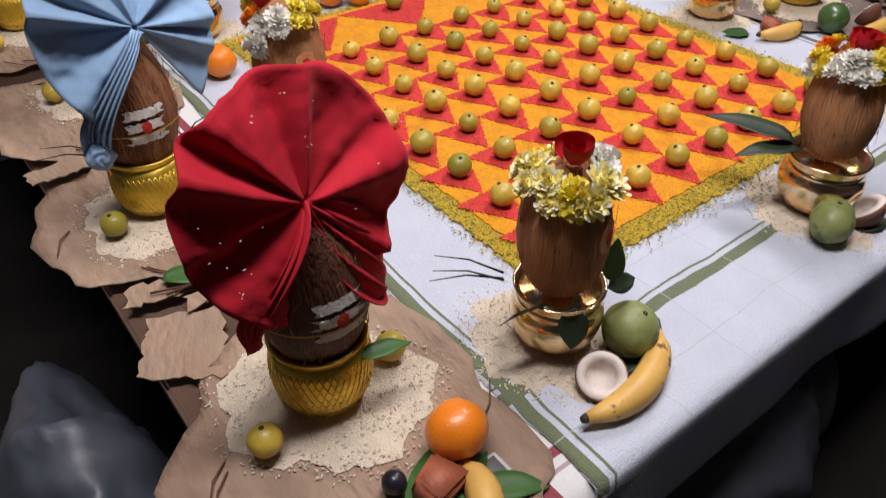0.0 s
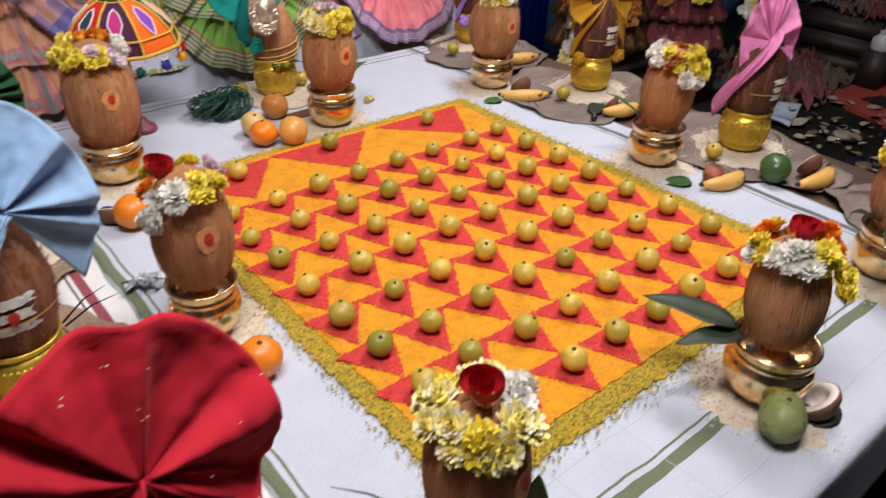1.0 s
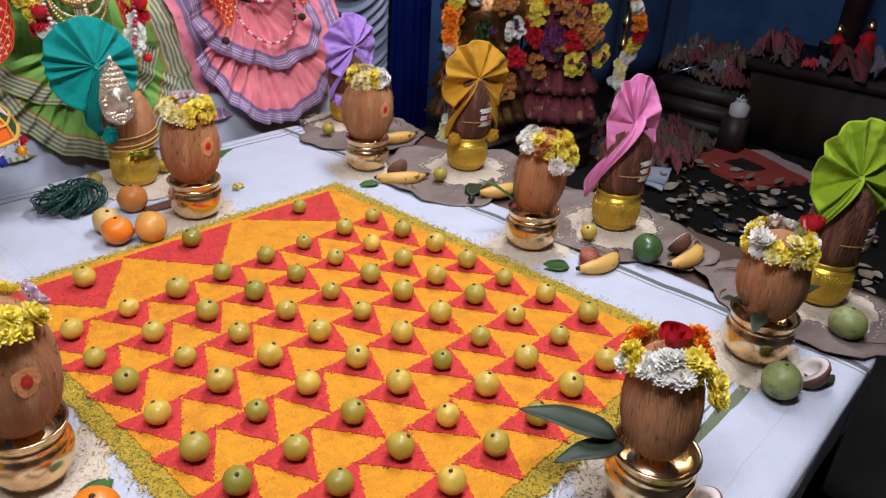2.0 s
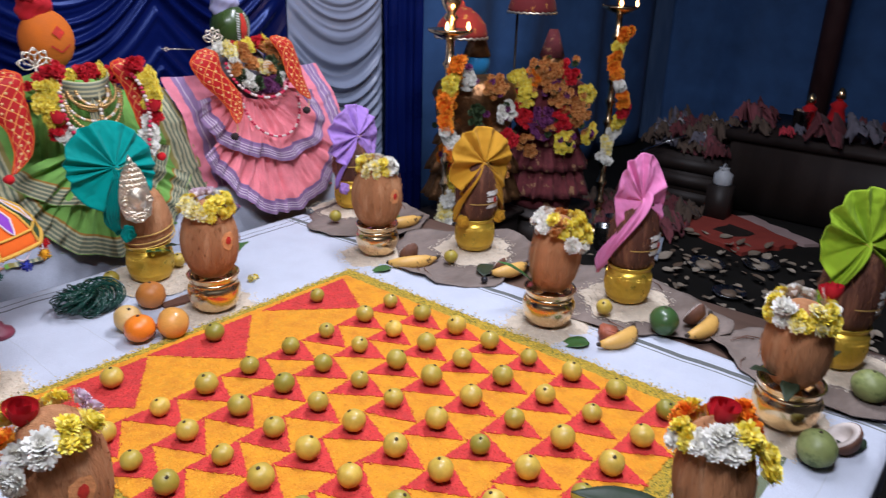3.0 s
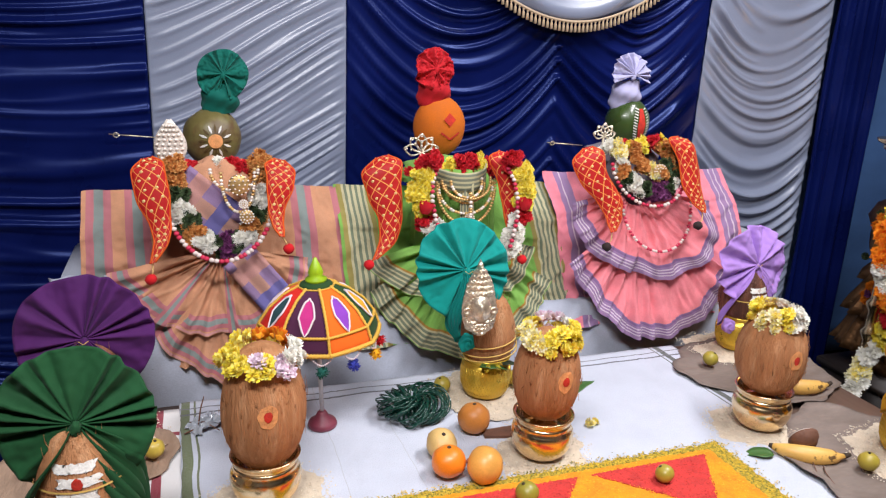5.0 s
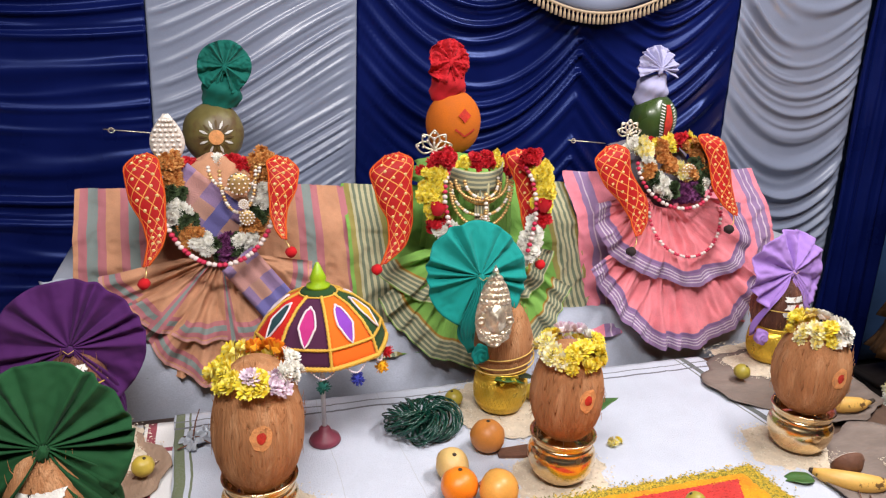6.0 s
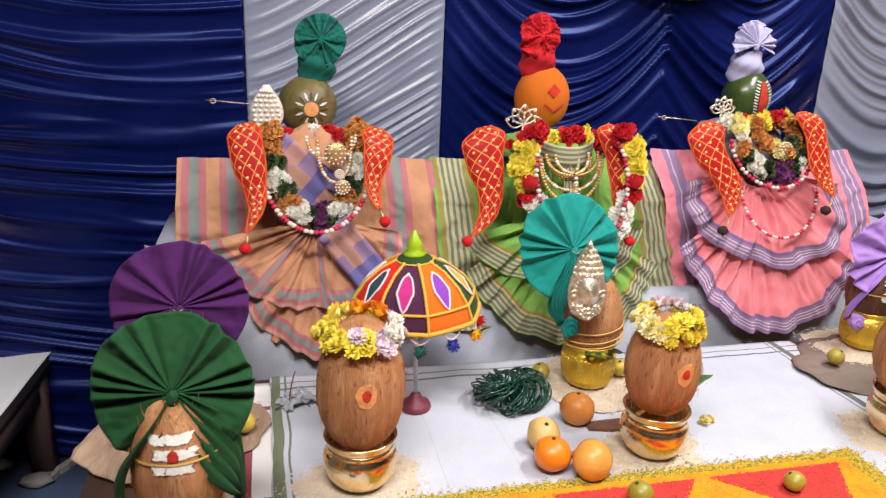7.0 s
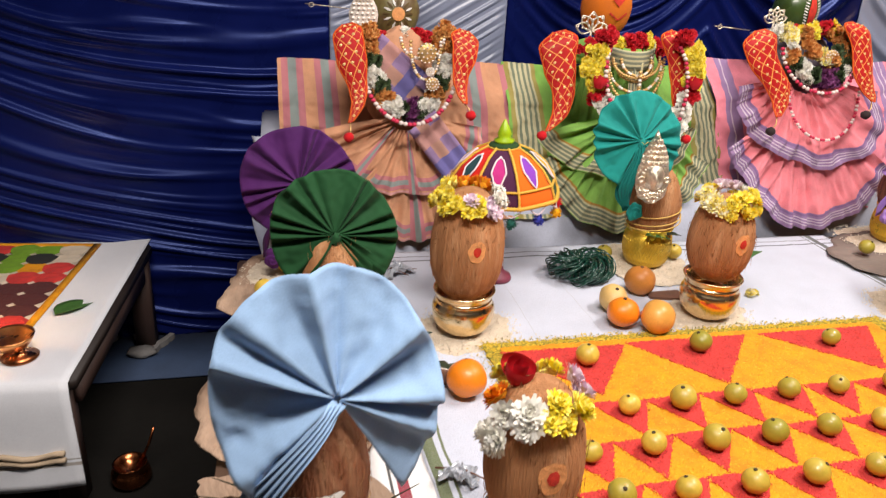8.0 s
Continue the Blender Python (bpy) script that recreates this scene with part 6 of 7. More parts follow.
# sleeves: path from the shoulder down, half widths, tassel
SL = [
    ([(-0.612, 1.125, 0.512), (-0.612, 1.109, 0.492), (-0.605, 1.093, 0.441), (-0.593, 1.077, 0.383), (-0.594, 1.061, 0.348), (-0.612, 1.045, 0.312)], [0.01, 0.031, 0.031, 0.019, 0.014, 0.005], (-0.617, 1.03, 0.281), m_pom_red, 1),
    ([(-0.348, 1.125, 0.505), (-0.349, 1.109, 0.487), (-0.351, 1.093, 0.457), (-0.362, 1.077, 0.406), (-0.361, 1.061, 0.374), (-0.355, 1.045, 0.354)], [0.01, 0.031, 0.027, 0.016, 0.011, 0.004], (-0.343, 1.03, 0.329), m_pom_red, -1),
    ([(-0.12, 1.125, 0.508), (-0.124, 1.109, 0.482), (-0.121, 1.093, 0.431), (-0.111, 1.077, 0.377), (-0.121, 1.061, 0.325), (-0.154, 1.045, 0.29)], [0.014, 0.046, 0.037, 0.026, 0.02, 0.005], (-0.169, 1.03, 0.282), m_pom_red, 1),
    ([(0.181, 1.125, 0.514), (0.187, 1.109, 0.486), (0.195, 1.093, 0.425), (0.189, 1.077, 0.374), (0.193, 1.061, 0.316), (0.197, 1.045, 0.289)], [0.014, 0.052, 0.036, 0.022, 0.014, 0.004], (0.203, 1.03, 0.271), m_pom_red, -1),
    ([(0.405, 1.125, 0.523), (0.401, 1.109, 0.498), (0.413, 1.093, 0.45), (0.453, 1.077, 0.397), (0.462, 1.061, 0.355), (0.453, 1.045, 0.324)], [0.012, 0.043, 0.036, 0.03, 0.02, 0.006], (0.433, 1.03, 0.289), m_pom_dark, 1),
    ([(0.682, 1.125, 0.545), (0.671, 1.109, 0.531), (0.687, 1.093, 0.482), (0.695, 1.077, 0.423), (0.708, 1.061, 0.386), (0.718, 1.045, 0.363)], [0.014, 0.04, 0.031, 0.03, 0.022, 0.005], (0.698, 1.03, 0.331), m_pom_dark, -1),
]
for pts, wd, ts, pm, sd in SL:
    sleeve(pts, wd, "red quilted padded sleeve with gold lattice and sequins", ts, pm, sd)


def clump(points, kinds, per, spread, seed):
    rng = random.Random(seed)
    P, K = [], []
    for p, k in zip(points, kinds):
        for _ in range(per):
            a, q = rng.uniform(0, 6.28), math.sqrt(rng.random())
            P.append((p[0] + spread * q * math.cos(a), p[1] - 0.8 * spread * (1 - q * q) + rng.uniform(-.002, .002), p[2] + spread * q * math.sin(a)))
            K.append(k)
    return P, K


def necklace_flowers(x0, y0, half, zt, zl, kinds, seed, label, per=12, scale=0.82):
    pts = u_path(x0, y0, half, zt, zl, len(kinds) - 1, 0.045)
    P, K = clump(pts, kinds, per, 0.019, seed)
    garland("neck_garland", label, P, K, group="neck garlands", scale=scale, seed=seed, outward=(0, -1, 0.3))


necklace_flowers(-0.474, 1.15, 0.09, 0.492, 0.325, ["rust", "rust", "green", "white", "white", "green", "rust", "rust", "white", "white", "green", "purple", "purple", "green", "white", "white", "rust", "rust", "green", "white", "white", "rust", "rust"], 41, "flower garland of white, rust and purple blossoms on the peach saree")
necklace_flowers(0.595, 1.14, 0.09, 0.505, 0.41, ["cream", "white", "rust", "green", "white", "white", "green", "purple", "purple", "purple", "green", "white", "green", "rust", "rust", "white"], 42, "flower garland of white, rust and purple blossoms on the pink saree")
necklace_flowers(0.6, 1.145, 0.048, 0.51, 0.455, ["rust", "rust", "rust", "cream", "rust", "green", "rust", "rust"], 48, "inner garland of rust blossoms on the pink saree")
for sx, sd in ((-1, 43), (1, 44)):
    pts = [(0.085 + sx * 0.1, 1.13, 0.468), (0.085 + sx * 0.122, 1.125, 0.44), (0.085 + sx * 0.128, 1.12, 0.415), (0.085 + sx * 0.13, 1.115, 0.39), (0.085 + sx * 0.125, 1.11, 0.365), (0.085 + sx * 0.118, 1.105, 0.34), (0.085 + sx * 0.1, 1.095, 0.315), (0.085 + sx * 0.09, 1.085, 0.29), (0.085 + sx * 0.078, 1.075, 0.265)]
    pts = [(x, y - 0.045, z + 0.034) for x, y, z in pts]
    P, K = clump(pts, ["red", "yellow", "yellow", "yellow", "yellow", "red", "white", "white", "white"], 16, 0.02, sd)
    garland("neck_garland", "garland of yellow, red and white blossoms on the green saree", P, K, group="neck garlands", scale=0.85, seed=sd, outward=(0, -1, 0.3), rose_at=[(0.08 + sx * 0.122, 1.035, 0.392)])
for x0, y0, z0, kinds, sd in ((-0.468, 1.26, 0.482, ["rust", "rust", "red", "red", "white", "white", "red", "red", "rust", "rust", "rust"], 45), (0.09, 1.245, 0.482, ["red", "red", "yellow", "yellow", "red", "red", "yellow", "red", "red"], 46), (0.605, 1.225, 0.528, ["white", "cream", "red", "yellow", "yellow", "red", "red", "yellow", "yellow", "white", "white"], 47)):
    n = len(kinds)
    pts = [(x0 - 0.1 + 0.2 * i / (n - 1), y0 - 0.035 - 0.03 * math.sin(math.pi * i / (n - 1)), z0 - 0.006 + 0.006 * math.cos(i) - 0.022 * (2 * i / (n - 1) - 1) ** 2) for i in range(n)]
    P, K = clump(pts, kinds, 10, 0.016, sd)
    garland("collar_garland", "short collar garland of bright blossoms under a painted coconut", P, K, group="collar garlands", scale=0.85, seed=sd, outward=(0, -1, 0.4))
strand("bead_garland", "pink and white bead garland over the peach saree", u_path(-0.474, 1.105, 0.116, 0.492, 0.305, 18, 0.06), ["pink", "white"], 0.0075, 1.05)
strand("bead_garland", "pink and white bead garland over the pink saree", u_path(0.592, 1.125, 0.11, 0.49, 0.378, 16, 0.06), ["pink", "white"], 0.0095)
strand("bead_garland", "long pink and white bead garland over the pink saree", u_path(0.615, 1.1, 0.105, 0.39, 0.26, 16, 0.05), ["pink", "white"], 0.0095, 0.8)
for sx in (-1, 1):
    strand("bead_garland", "pink and white bead garland over the green saree", [(0.082 + sx * q, 1.075 - 0.016 * i, z + 0.008) for i, (q, z) in enumerate(((0.085, 0.482), (0.1, 0.45), (0.105, 0.41), (0.1, 0.37), (0.085, 0.33), (0.07, 0.3)))], ["pink", "white"], 0.0095)
strand("gilt_chain", "gilt bead chain over the green bodice", u_path(0.087, 1.125, 0.07, 0.445, 0.37, 12, 0.02), ["gilt", "stone"], 0.008, 0.8)
strand("gilt_chain", "gilt bead chain over the green bodice", u_path(0.087, 1.13, 0.05, 0.44, 0.395, 12, 0.02), ["gilt"], 0.008, 0.7)
strand("gilt_chain", "gilt bead chain over the peach saree", u_path(-0.442, 1.125, 0.05, 0.49, 0.44, 12, 0.015), ["stone", "gilt"], 0.008, 0.8)
for q, zl, c in ((0.062, 0.405, ["gilt"]), (0.04, 0.41, ["gilt", "stone"]), (0.075, 0.345, ["gilt"])):
    strand("gilt_chain", "gilt bead chain over the green bodice", u_path(0.087, 1.122, q, 0.452, zl, 14, 0.022), c, 0.007, 0.75)
strand("gilt_chain", "gilt bead string hanging down the green bodice", [(0.089, 1.095, 0.43), (0.09, 1.092, 0.39), (0.09, 1.09, 0.34)], ["gilt", "stone"], 0.006, 0.9)
strand("gilt_chain", "gilt bead chain over the peach saree", u_path(-0.436, 1.115, 0.035, 0.485, 0.395, 12, 0.012), ["gilt", "stone"], 0.007, 0.75)
thicken(solid("striped_pallu", grid(6, 20, lambda u, v: (0.088 + 0.034 * (u - 0.5), 1.118 - 0.02 * v + 0.003 * math.sin(u * 12), 0.44 - 0.17 * v), lambda u, v: (0.17 * v, 0.05 * u)), m_collar, "narrow striped cloth end hanging down the green bodice", "cloth"), 0.0015)
pendant((-0.435, 1.1, 0.455), 0.022, "round gilt pendant set with white stones", 1)
pendant((-0.428, 1.095, 0.415), 0.009, "small gilt pendant set with white stones", 2)
pendant((-0.422, 1.09, 0.388), 0.015, "round gilt pendant set with white stones", 3)
pendant((0.09, 1.1, 0.36), 0.012, "small gilt pendant set with white stones", 4)
pendant((0.09, 1.095, 0.335), 0.017, "gilt pendant set with white stones", 5)
pendant((0.6, 1.085, 0.465), 0.018, "gilt pendant set with white stones", 6)


def silver_leaf(at, w, h, label, seed):
    t = thing("silver_ornament", label, "ornament", at)

    def f(u, v):
        ww = w * 1.05 * max(0.06, math.sin(math.pi * min(0.999, v ** 0.8))) ** 0.75
        return ((u - 0.5) * ww, -0.004 * math.sin(math.pi * u), h * v)
    thicken(part("plate", grid(8, 10, f), m_stone, t), 0.003)
    for j in range(9):
        for i in range(5):
            u, v = (i + 0.5 + 0.25 * (j % 2)) / 5.5, (j + 0.7) / 10
            x, y, z = f(u, v)
            part("stud", BEAD["stone"], None, t, m=Matrix.LocRotScale((x, y - 0.003, z), None, (0.72, 0.6, 0.72)))
    part("stem", tube([(0, 0, 0), (0.002, 0.01, -0.05)], 0.003, 6), m_silver, t)
    return t


silver_leaf((-0.567, 1.2, 0.48), 0.064, 0.1, "leaf-shaped silver ornament studded with stones", 1)


def silver_lotus(at, r, label):
    """A small openwork lotus of five studded petals."""
    t = thing("silver_ornament", label, "ornament", at)
    for k in range(5):
        a = math.radians(-76 + 38 * k)
        m = pose(0, 0, 0, 0, math.degrees(a), 0)
        loop = [(0.3 * r * math.sin(math.pi * q / 10) * sg, -0.002, r * q / 10) for sg in (1, -1) for q in (range(11) if sg == 1 else range(10, -1, -1))]
        petal_ = part("petal", tube(loop, 0.0022, 5), m_silver, t, m=m)
        for q in (0.35, 0.6, 0.85):
            part("stud", BEAD["stone"], None, petal_, m=Matrix.LocRotScale((0, -0.003, r * q), None, (0.5, 0.5, 0.5)))
    part("stem", tube([(0, 0, 0), (0.002, 0.01, -0.05)], 0.003, 6), m_silver, t)
    return t


silver_lotus((0.004, 1.22, 0.5), 0.045, "small silver filigree lotus ornament")
silver_lotus((0.492, 1.19, 0.54), 0.034, "small silver filigree lotus ornament")
for x, y, z in ((0.43, 1.24, 0.512), (-0.62, 1.3, 0.53)):
    rod = thing("arrow_rod", "thin pale metal rod with a small loop", "ornament", (x, y, z))
    part("shaft", tube([(0.03, 0, -0.003), (-0.075, 0.0, 0.006)], 0.0012, 6), m_silver, rod)
    part("loop", tube([(-0.06 + 0.006 * math.cos(a), -0.002, 0.004 + 0.005 * math.sin(a)) for a in [i * 0.7 for i in range(10)]], 0.0013, 5), m_silver, rod)

# ---- parasol ----
par = thing("parasol", "small embroidered ceremonial parasol on a white stick", "parasol", m=pose(-0.306, 0.85, 0.006, 0, -2, 0))
m_stick = material("white_painted_stick", (0.62, 0.6, 0.6), 0.5)
m_foot = material("maroon_plastic_foot", (0.2, 0.035, 0.06), 0.45)
m_trim = cloth("gold_braid", (0.72, 0.42, 0.06), rough=0.5, bump=0.9, fine=420, depth=0.002)
part("foot", lathe([(0, 0), (0.028, 0), (0.03, 0.004), (0.027, 0.012), (0.014, 0.02), (0.01, 0.03), (0.006, 0.034)], 24), m_foot, par)
part("stick", tube([(0, 0, 0.03), (0, 0, 0.29)], 0.0045, 10), m_stick, par)
dome = [(0.03, 0.303), (0.06, 0.289), (0.089, 0.265), (0.11, 0.236), (0.12, 0.206)]
PCOL = [("orange", (0.8, 0.14, 0.01)), ("plum", (0.07, 0.015, 0.05)), ("red", (0.62, 0.02, 0.012)), ("green", (0.02, 0.06, 0.015))]
PMAT = {n: cloth("parasol_" + n, c) for n, c in PCOL}
INK = [cloth("magenta_patch", (0.5, 0.03, 0.2)), cloth("violet_patch", (0.22, 0.05, 0.4)), cloth("dark_teal_patch", (0.02, 0.06, 0.07)), cloth("amber_patch", (0.7, 0.35, 0.02))]
m_patch_edge = cloth("white_cord", (0.72, 0.62, 0.66))


def dome_at(a, k, lift=0.0):
    r, z = pick([p[0] for p in dome], k), pick([p[1] for p in dome], k)
    seg = math.pi / 4
    q = ((a / seg) % 1) - 0.5
    r = r * (1 - 0.05 * (1 - (2 * q) ** 2)) + lift
    return Vector((r * math.cos(a), r * math.sin(a), z + lift * 0.6))


STRING_BEAD = mesh_of("string_bead", blob(0.0021, 1, 1, 1, 1, 0.0, 1), m_patch_edge)
for i in range(8):
    a0 = math.pi / 4 * i
    col = ["red", "green", "plum", "orange", "red", "plum", "orange", "green"][i]
    pn = part("panel", grid(8, 10, lambda u, v, a0=a0: dome_at(a0 + u * math.pi / 4 * 0.999, v)), PMAT[col], par, "%s cloth panel" % col)
    thicken(pn, 0.0015)
    am = a0 + math.pi / 8

    def eye(k, am=am, lift=0.003):
        w = 0.17 * math.cos(math.pi / 2 * k)
        return dome_at(am + w, 0.44 + 0.27 * k, lift), dome_at(am - w, 0.44 + 0.27 * k, lift)
    ks = [-1 + 0.2 * j for j in range(11)]
    part("patch", grid(2, 10, lambda u, v, am=am: dome_at(am + (u - 0.5) * 0.33 * math.sin(math.pi * v), 0.44 + 0.25 * (2 * v - 1), 0.0028)), INK[(2, 0, 3, 1, 2, 0, 1, 3)[i]], pn)
    loop = [eye(k)[0] for k in ks] + [eye(k)[1] for k in ks[::-1][1:]]
    part("patch_cord", tube(loop, 0.002, 5), m_patch_edge, pn)
    part("rib_braid", tube([dome_at(a0 + 0.001, k / 44, 0.002) for k in range(45)], [0.0024 + 0.0011 * (k % 2) for k in range(45)], 6), m_trim, par, "gold braid")
WOOL = [cloth("green_wool", (0.01, 0.09, 0.07)), cloth("blue_wool", (0.03, 0.04, 0.3)), cloth("yellow_wool", (0.75, 0.36, 0.01)), m_pom_red]
tuft = random.Random(21)
for i in range(12):
    am = math.radians(-97 + 30 * i)
    e = dome_at(am, 1.0)
    st = e + Vector((0.003 * math.cos(am), 0.003 * math.sin(am), -0.018))
    for sg in (-1, 1):
        top = dome_at(am + sg * 0.2, 1.0)
        for k in range(7):
            part("string_bead", STRING_BEAD, None, par, m=pose(*(top.lerp(st, (k + 0.5) / 7) + Vector((0, 0, -0.003 * math.sin(math.pi * k / 6))))))
    bm = blob(0.0085, 1, 1, 1, i, 0.2, 2, 9)
    for _ in range(70):
        d = Vector((tuft.gauss(0, 1), tuft.gauss(0, 1), tuft.gauss(0, 1))).normalized()
        tube([d * 0.006, d * tuft.uniform(0.011, 0.0145)], [0.0014, 0.0007], 4, bm, False)
    part("pompom", bm, WOOL[i % 4], par, m=pose(*(st + Vector((0, 0, -0.011)))))
for k, rr_ in ((1.0, 0.005), (0.74, 0.0032), (0.05, 0.002)):
    part("ring_braid", tube([dome_at(2 * math.pi * i / 240, k, 0.0015) for i in range(241)], [rr_ * (0.7 + 0.4 * (i % 2)) for i in range(241)], 5), m_trim, par, "gold braid")
part("cap", lathe([(0.034, 0.298), (0.03, 0.307), (0.02, 0.311), (0, 0.312)], 20), PMAT["green"], par)
part("finial", lathe([(0.02, 0.31), (0.021, 0.316), (0.012, 0.32), (0.015, 0.328), (0.011, 0.338), (0.003, 0.356), (0, 0.358)], 20), material("lime_finial", (0.32, 0.5, 0.01), 0.4), par, "lime green knob")

# ---- valance with fringe above ----
val = thing("valance", "silver-grey satin valance with a tasselled fringe", "valance", (0.575, 1.56, 0.83))


def vz(x):
    return 0.1 * (x / 0.285) ** 2


def vf(u, v):
    x = (u - 0.5) * 0.76
    z = vz(x) * (1 - v) + v * 0.36 + 0.0
    return (x, -0.012 * math.sin(v * 22 - 40 * vz(x)) * (1 - 0.3 * v), z)


thicken(part("swag", grid(50, 26, vf), m_satin_grey, val), 0.003)
m_fringe = cloth("cream_fringe", (0.5, 0.38, 0.26))
part("braid", tube([((i / 40 - 0.5) * 0.76, -0.008, vz((i / 40 - 0.5) * 0.76)) for i in range(41)], 0.0045, 6), m_fringe, val)
tassel_me = mesh_of("tassel", lathe([(0, 0.002), (0.003, 0), (0.0035, -0.006), (0.0022, -0.009), (0.004, -0.014), (0.0048, -0.03), (0, -0.031)], 7), m_fringe)
for i in range(58):
    x = (i / 57 - 0.5) * 0.76
    part("tassel", tassel_me, None, val, m=pose(x, -0.008, vz(x)))
hang = thing("wall_hanging", "beaded white hanging strip on the wall", "wall hanging", (1.93, 1.80, 0.72))
part("strip", box(0.06, 0.006, 0.6, 0.002), m_patch_edge, hang)
for i in range(14):
    part("bead", BEAD["stone"], None, hang, m=Matrix.LocRotScale((0.03 * (-1) ** i, -0.008, 0.02 + 0.04 * i), None, (1.6, 1.6, 1.6)))


# ---- brass lamps and garlanded statues ----
def brass_lamp(x, y, h, label, seed):
    t = thing("oil_lamp", label, "oil lamp", (x, y, FLOOR), group="standing oil lamps")
    part("base", lathe([(0, 0), (0.12, 0), (0.125, 0.012), (0.09, 0.03), (0.05, 0.06), (0.03, 0.1)], 32), m_brass, t)
    prof = [(0.024, 0.1)]
    for i in range(9):
        z = 0.12 + (h - 0.16) * i / 9
        prof += [(0.016, z), (0.026, z + 0.02), (0.028, z + 0.03), (0.017, z + 0.045)]
    part("stem", lathe(prof + [(0.016, h)], 20), m_brass, t)
    bowl = part("bowl", lathe([(0.016, h - 0.02), (0.05, h - 0.005), (0.085, h + 0.012), (0.09, h + 0.022), (0.08, h + 0.02), (0.03, h + 0.006), (0, h + 0.006)], 32), m_brass, t)
    part("finial", lathe([(0.02, h + 0.005), (0.018, h + 0.05), (0.03, h + 0.065), (0.016, h + 0.08), (0.035, h + 0.11), (0.04, h + 0.13), (0.02, h + 0.16), (0.012, h + 0.19), (0, h + 0.2)], 20), m_brass, t)
    for i in range(2):
        a = math.radians(-150 + 65 * i)
        fl = part("flame", lathe([(0, 0), (0.006, 0.006), (0.008, 0.014), (0.004, 0.028), (0, 0.036)], 10), m_flame, bowl, "small bright flame", m=pose(0.082 * math.cos(a), 0.082 * math.sin(a), h + 0.02))
    return t


brass_lamp(1.5, 1.12, 1.03, "tall brass oil lamp with lit wicks and garlands", 1)
brass_lamp(2.6, 0.97, 1.1, "tall brass oil lamp with lit wicks and garlands", 2)
for x, y, zt, zb, sd in ((1.47, 1.075, 0.42, -0.3, 61), (2.57, 0.92, 0.5, -0.15, 62)):
    rng = random.Random(sd)
    P, K = [], []
    n = 150
    for i in range(n):
        k = i / n
        a = 9 * k
        P.append((x + 0.035 * math.cos(a) + rng.uniform(-.02, .02), y + 0.03 * math.sin(a) + rng.uniform(-.015, .015), zt + (zb - zt) * k))
        K.append(["orange", "yellow", "orange", "orange", "white", "orange", "red", "yellow", "white", "cream", "white"][int(k * 10.9)])
    garland("lamp_garland", "long marigold garland wound down a brass lamp", P, K, seed=sd, scale=1.55, outward=(-0.6, -0.8, 0.1), group="lamp garlands")


def statue(x, y, z0, h, mat, label, seed, turn, head_mat):
    """A robed standing figure as a plain shape on a round foot."""
    bm = lathe([(0, 0), (0.15, 0), (0.15, 0.03), (0.12, 0.05), (0.14, 0.08 * h), (0.212, 0.085 * h), (0.2, 0.12 * h), (0.178, 0.2 * h), (0.165, 0.24 * h), (0.196, 0.245 * h), (0.186, 0.28 * h), (0.162, 0.35 * h), (0.15, 0.385 * h), (0.172, 0.39 * h), (0.16, 0.42 * h), (0.142, 0.48 * h), (0.14, 0.53 * h), (0.165, 0.6 * h), (0.18, 0.67 * h), (0.165, 0.73 * h), (0.12, 0.765 * h), (0.05, 0.785 * h), (0.04, 0.79 * h)], 120)
    for v in bm.verts:
        a = math.atan2(v.co.y, v.co.x)
        k = 1 + (0.07 * math.sin(17 * a + 9 * v.co.z) + 0.05 * math.sin(31 * a + 2 * v.co.z)) * (0.06 < v.co.z < 0.45 * h) + 0.08 * noise.noise(v.co * 12)
        v.co.x, v.co.y = v.co.x * k, v.co.y * k * 0.75
    for (cx, cy, cz, r, sx, sy, sz) in ((0, 0, 0.845 * h, 0.058, 1, 1, 1.15), (-0.13, -0.02, 0.6 * h, 0.04, 1, 1, 2.4), (0.13, -0.02, 0.6 * h, 0.04, 1, 1, 2.4), (-0.1, -0.08, 0.5 * h, 0.035, 1.2, 1.8, 0.9), (0.1, -0.08, 0.5 * h, 0.035, 1.2, 1.8, 0.9)):
        g = bmesh.ops.create_icosphere(bm, subdivisions=3, radius=r)
        for v in g["verts"]:
            v.co = Vector((v.co.x * sx + cx, v.co.y * sy + cy, v.co.z * sz + cz))
    g = bmesh.ops.create_cone(bm, segments=20, radius1=0.06, radius2=0.02, depth=0.12, cap_ends=True)
    for v in g["verts"]:
        v.co += Vector((0, 0, 0.93 * h + 0.02))
    ob = solid("statue", bm, mat, label, "statue", m=pose(x, y, z0, 0, 0, turn))
    ob.data.materials.append(head_mat)
    ob.data.polygons.foreach_set("material_index", [1 if 0.785 * h < p.center.z < 0.91 * h else 0 for p in ob.data.polygons])
    return ob


for x, y, z0 in ((1.78, 1.2, -0.28), (2.2, 1.085, -0.32)):
    pl = thing("plinth", "dark wooden plinth under a statue", "plinth", (x, y, FLOOR))
    part("block", box(0.36, 0.3, z0 - FLOOR - 0.03, 0.004), m_wood_dark, pl)
    part("cap", box(0.4, 0.34, 0.03, 0.006, z0 - FLOOR - 0.03), m_wood_dark, pl)
m_maroon = cloth("maroon_robe", (0.14, 0.03, 0.035), var=0.35, scale=22, other=(0.36, 0.2, 0.1), other_scale=26, other_cut=(0.58, 0.64))
statue(1.78, 1.2, -0.28, 0.78, m_bronze, "bronze statue wrapped in garlands under a red parasol", 1, -50, cloth("blue_painted_head", (0.03, 0.2, 0.42), rough=0.5))
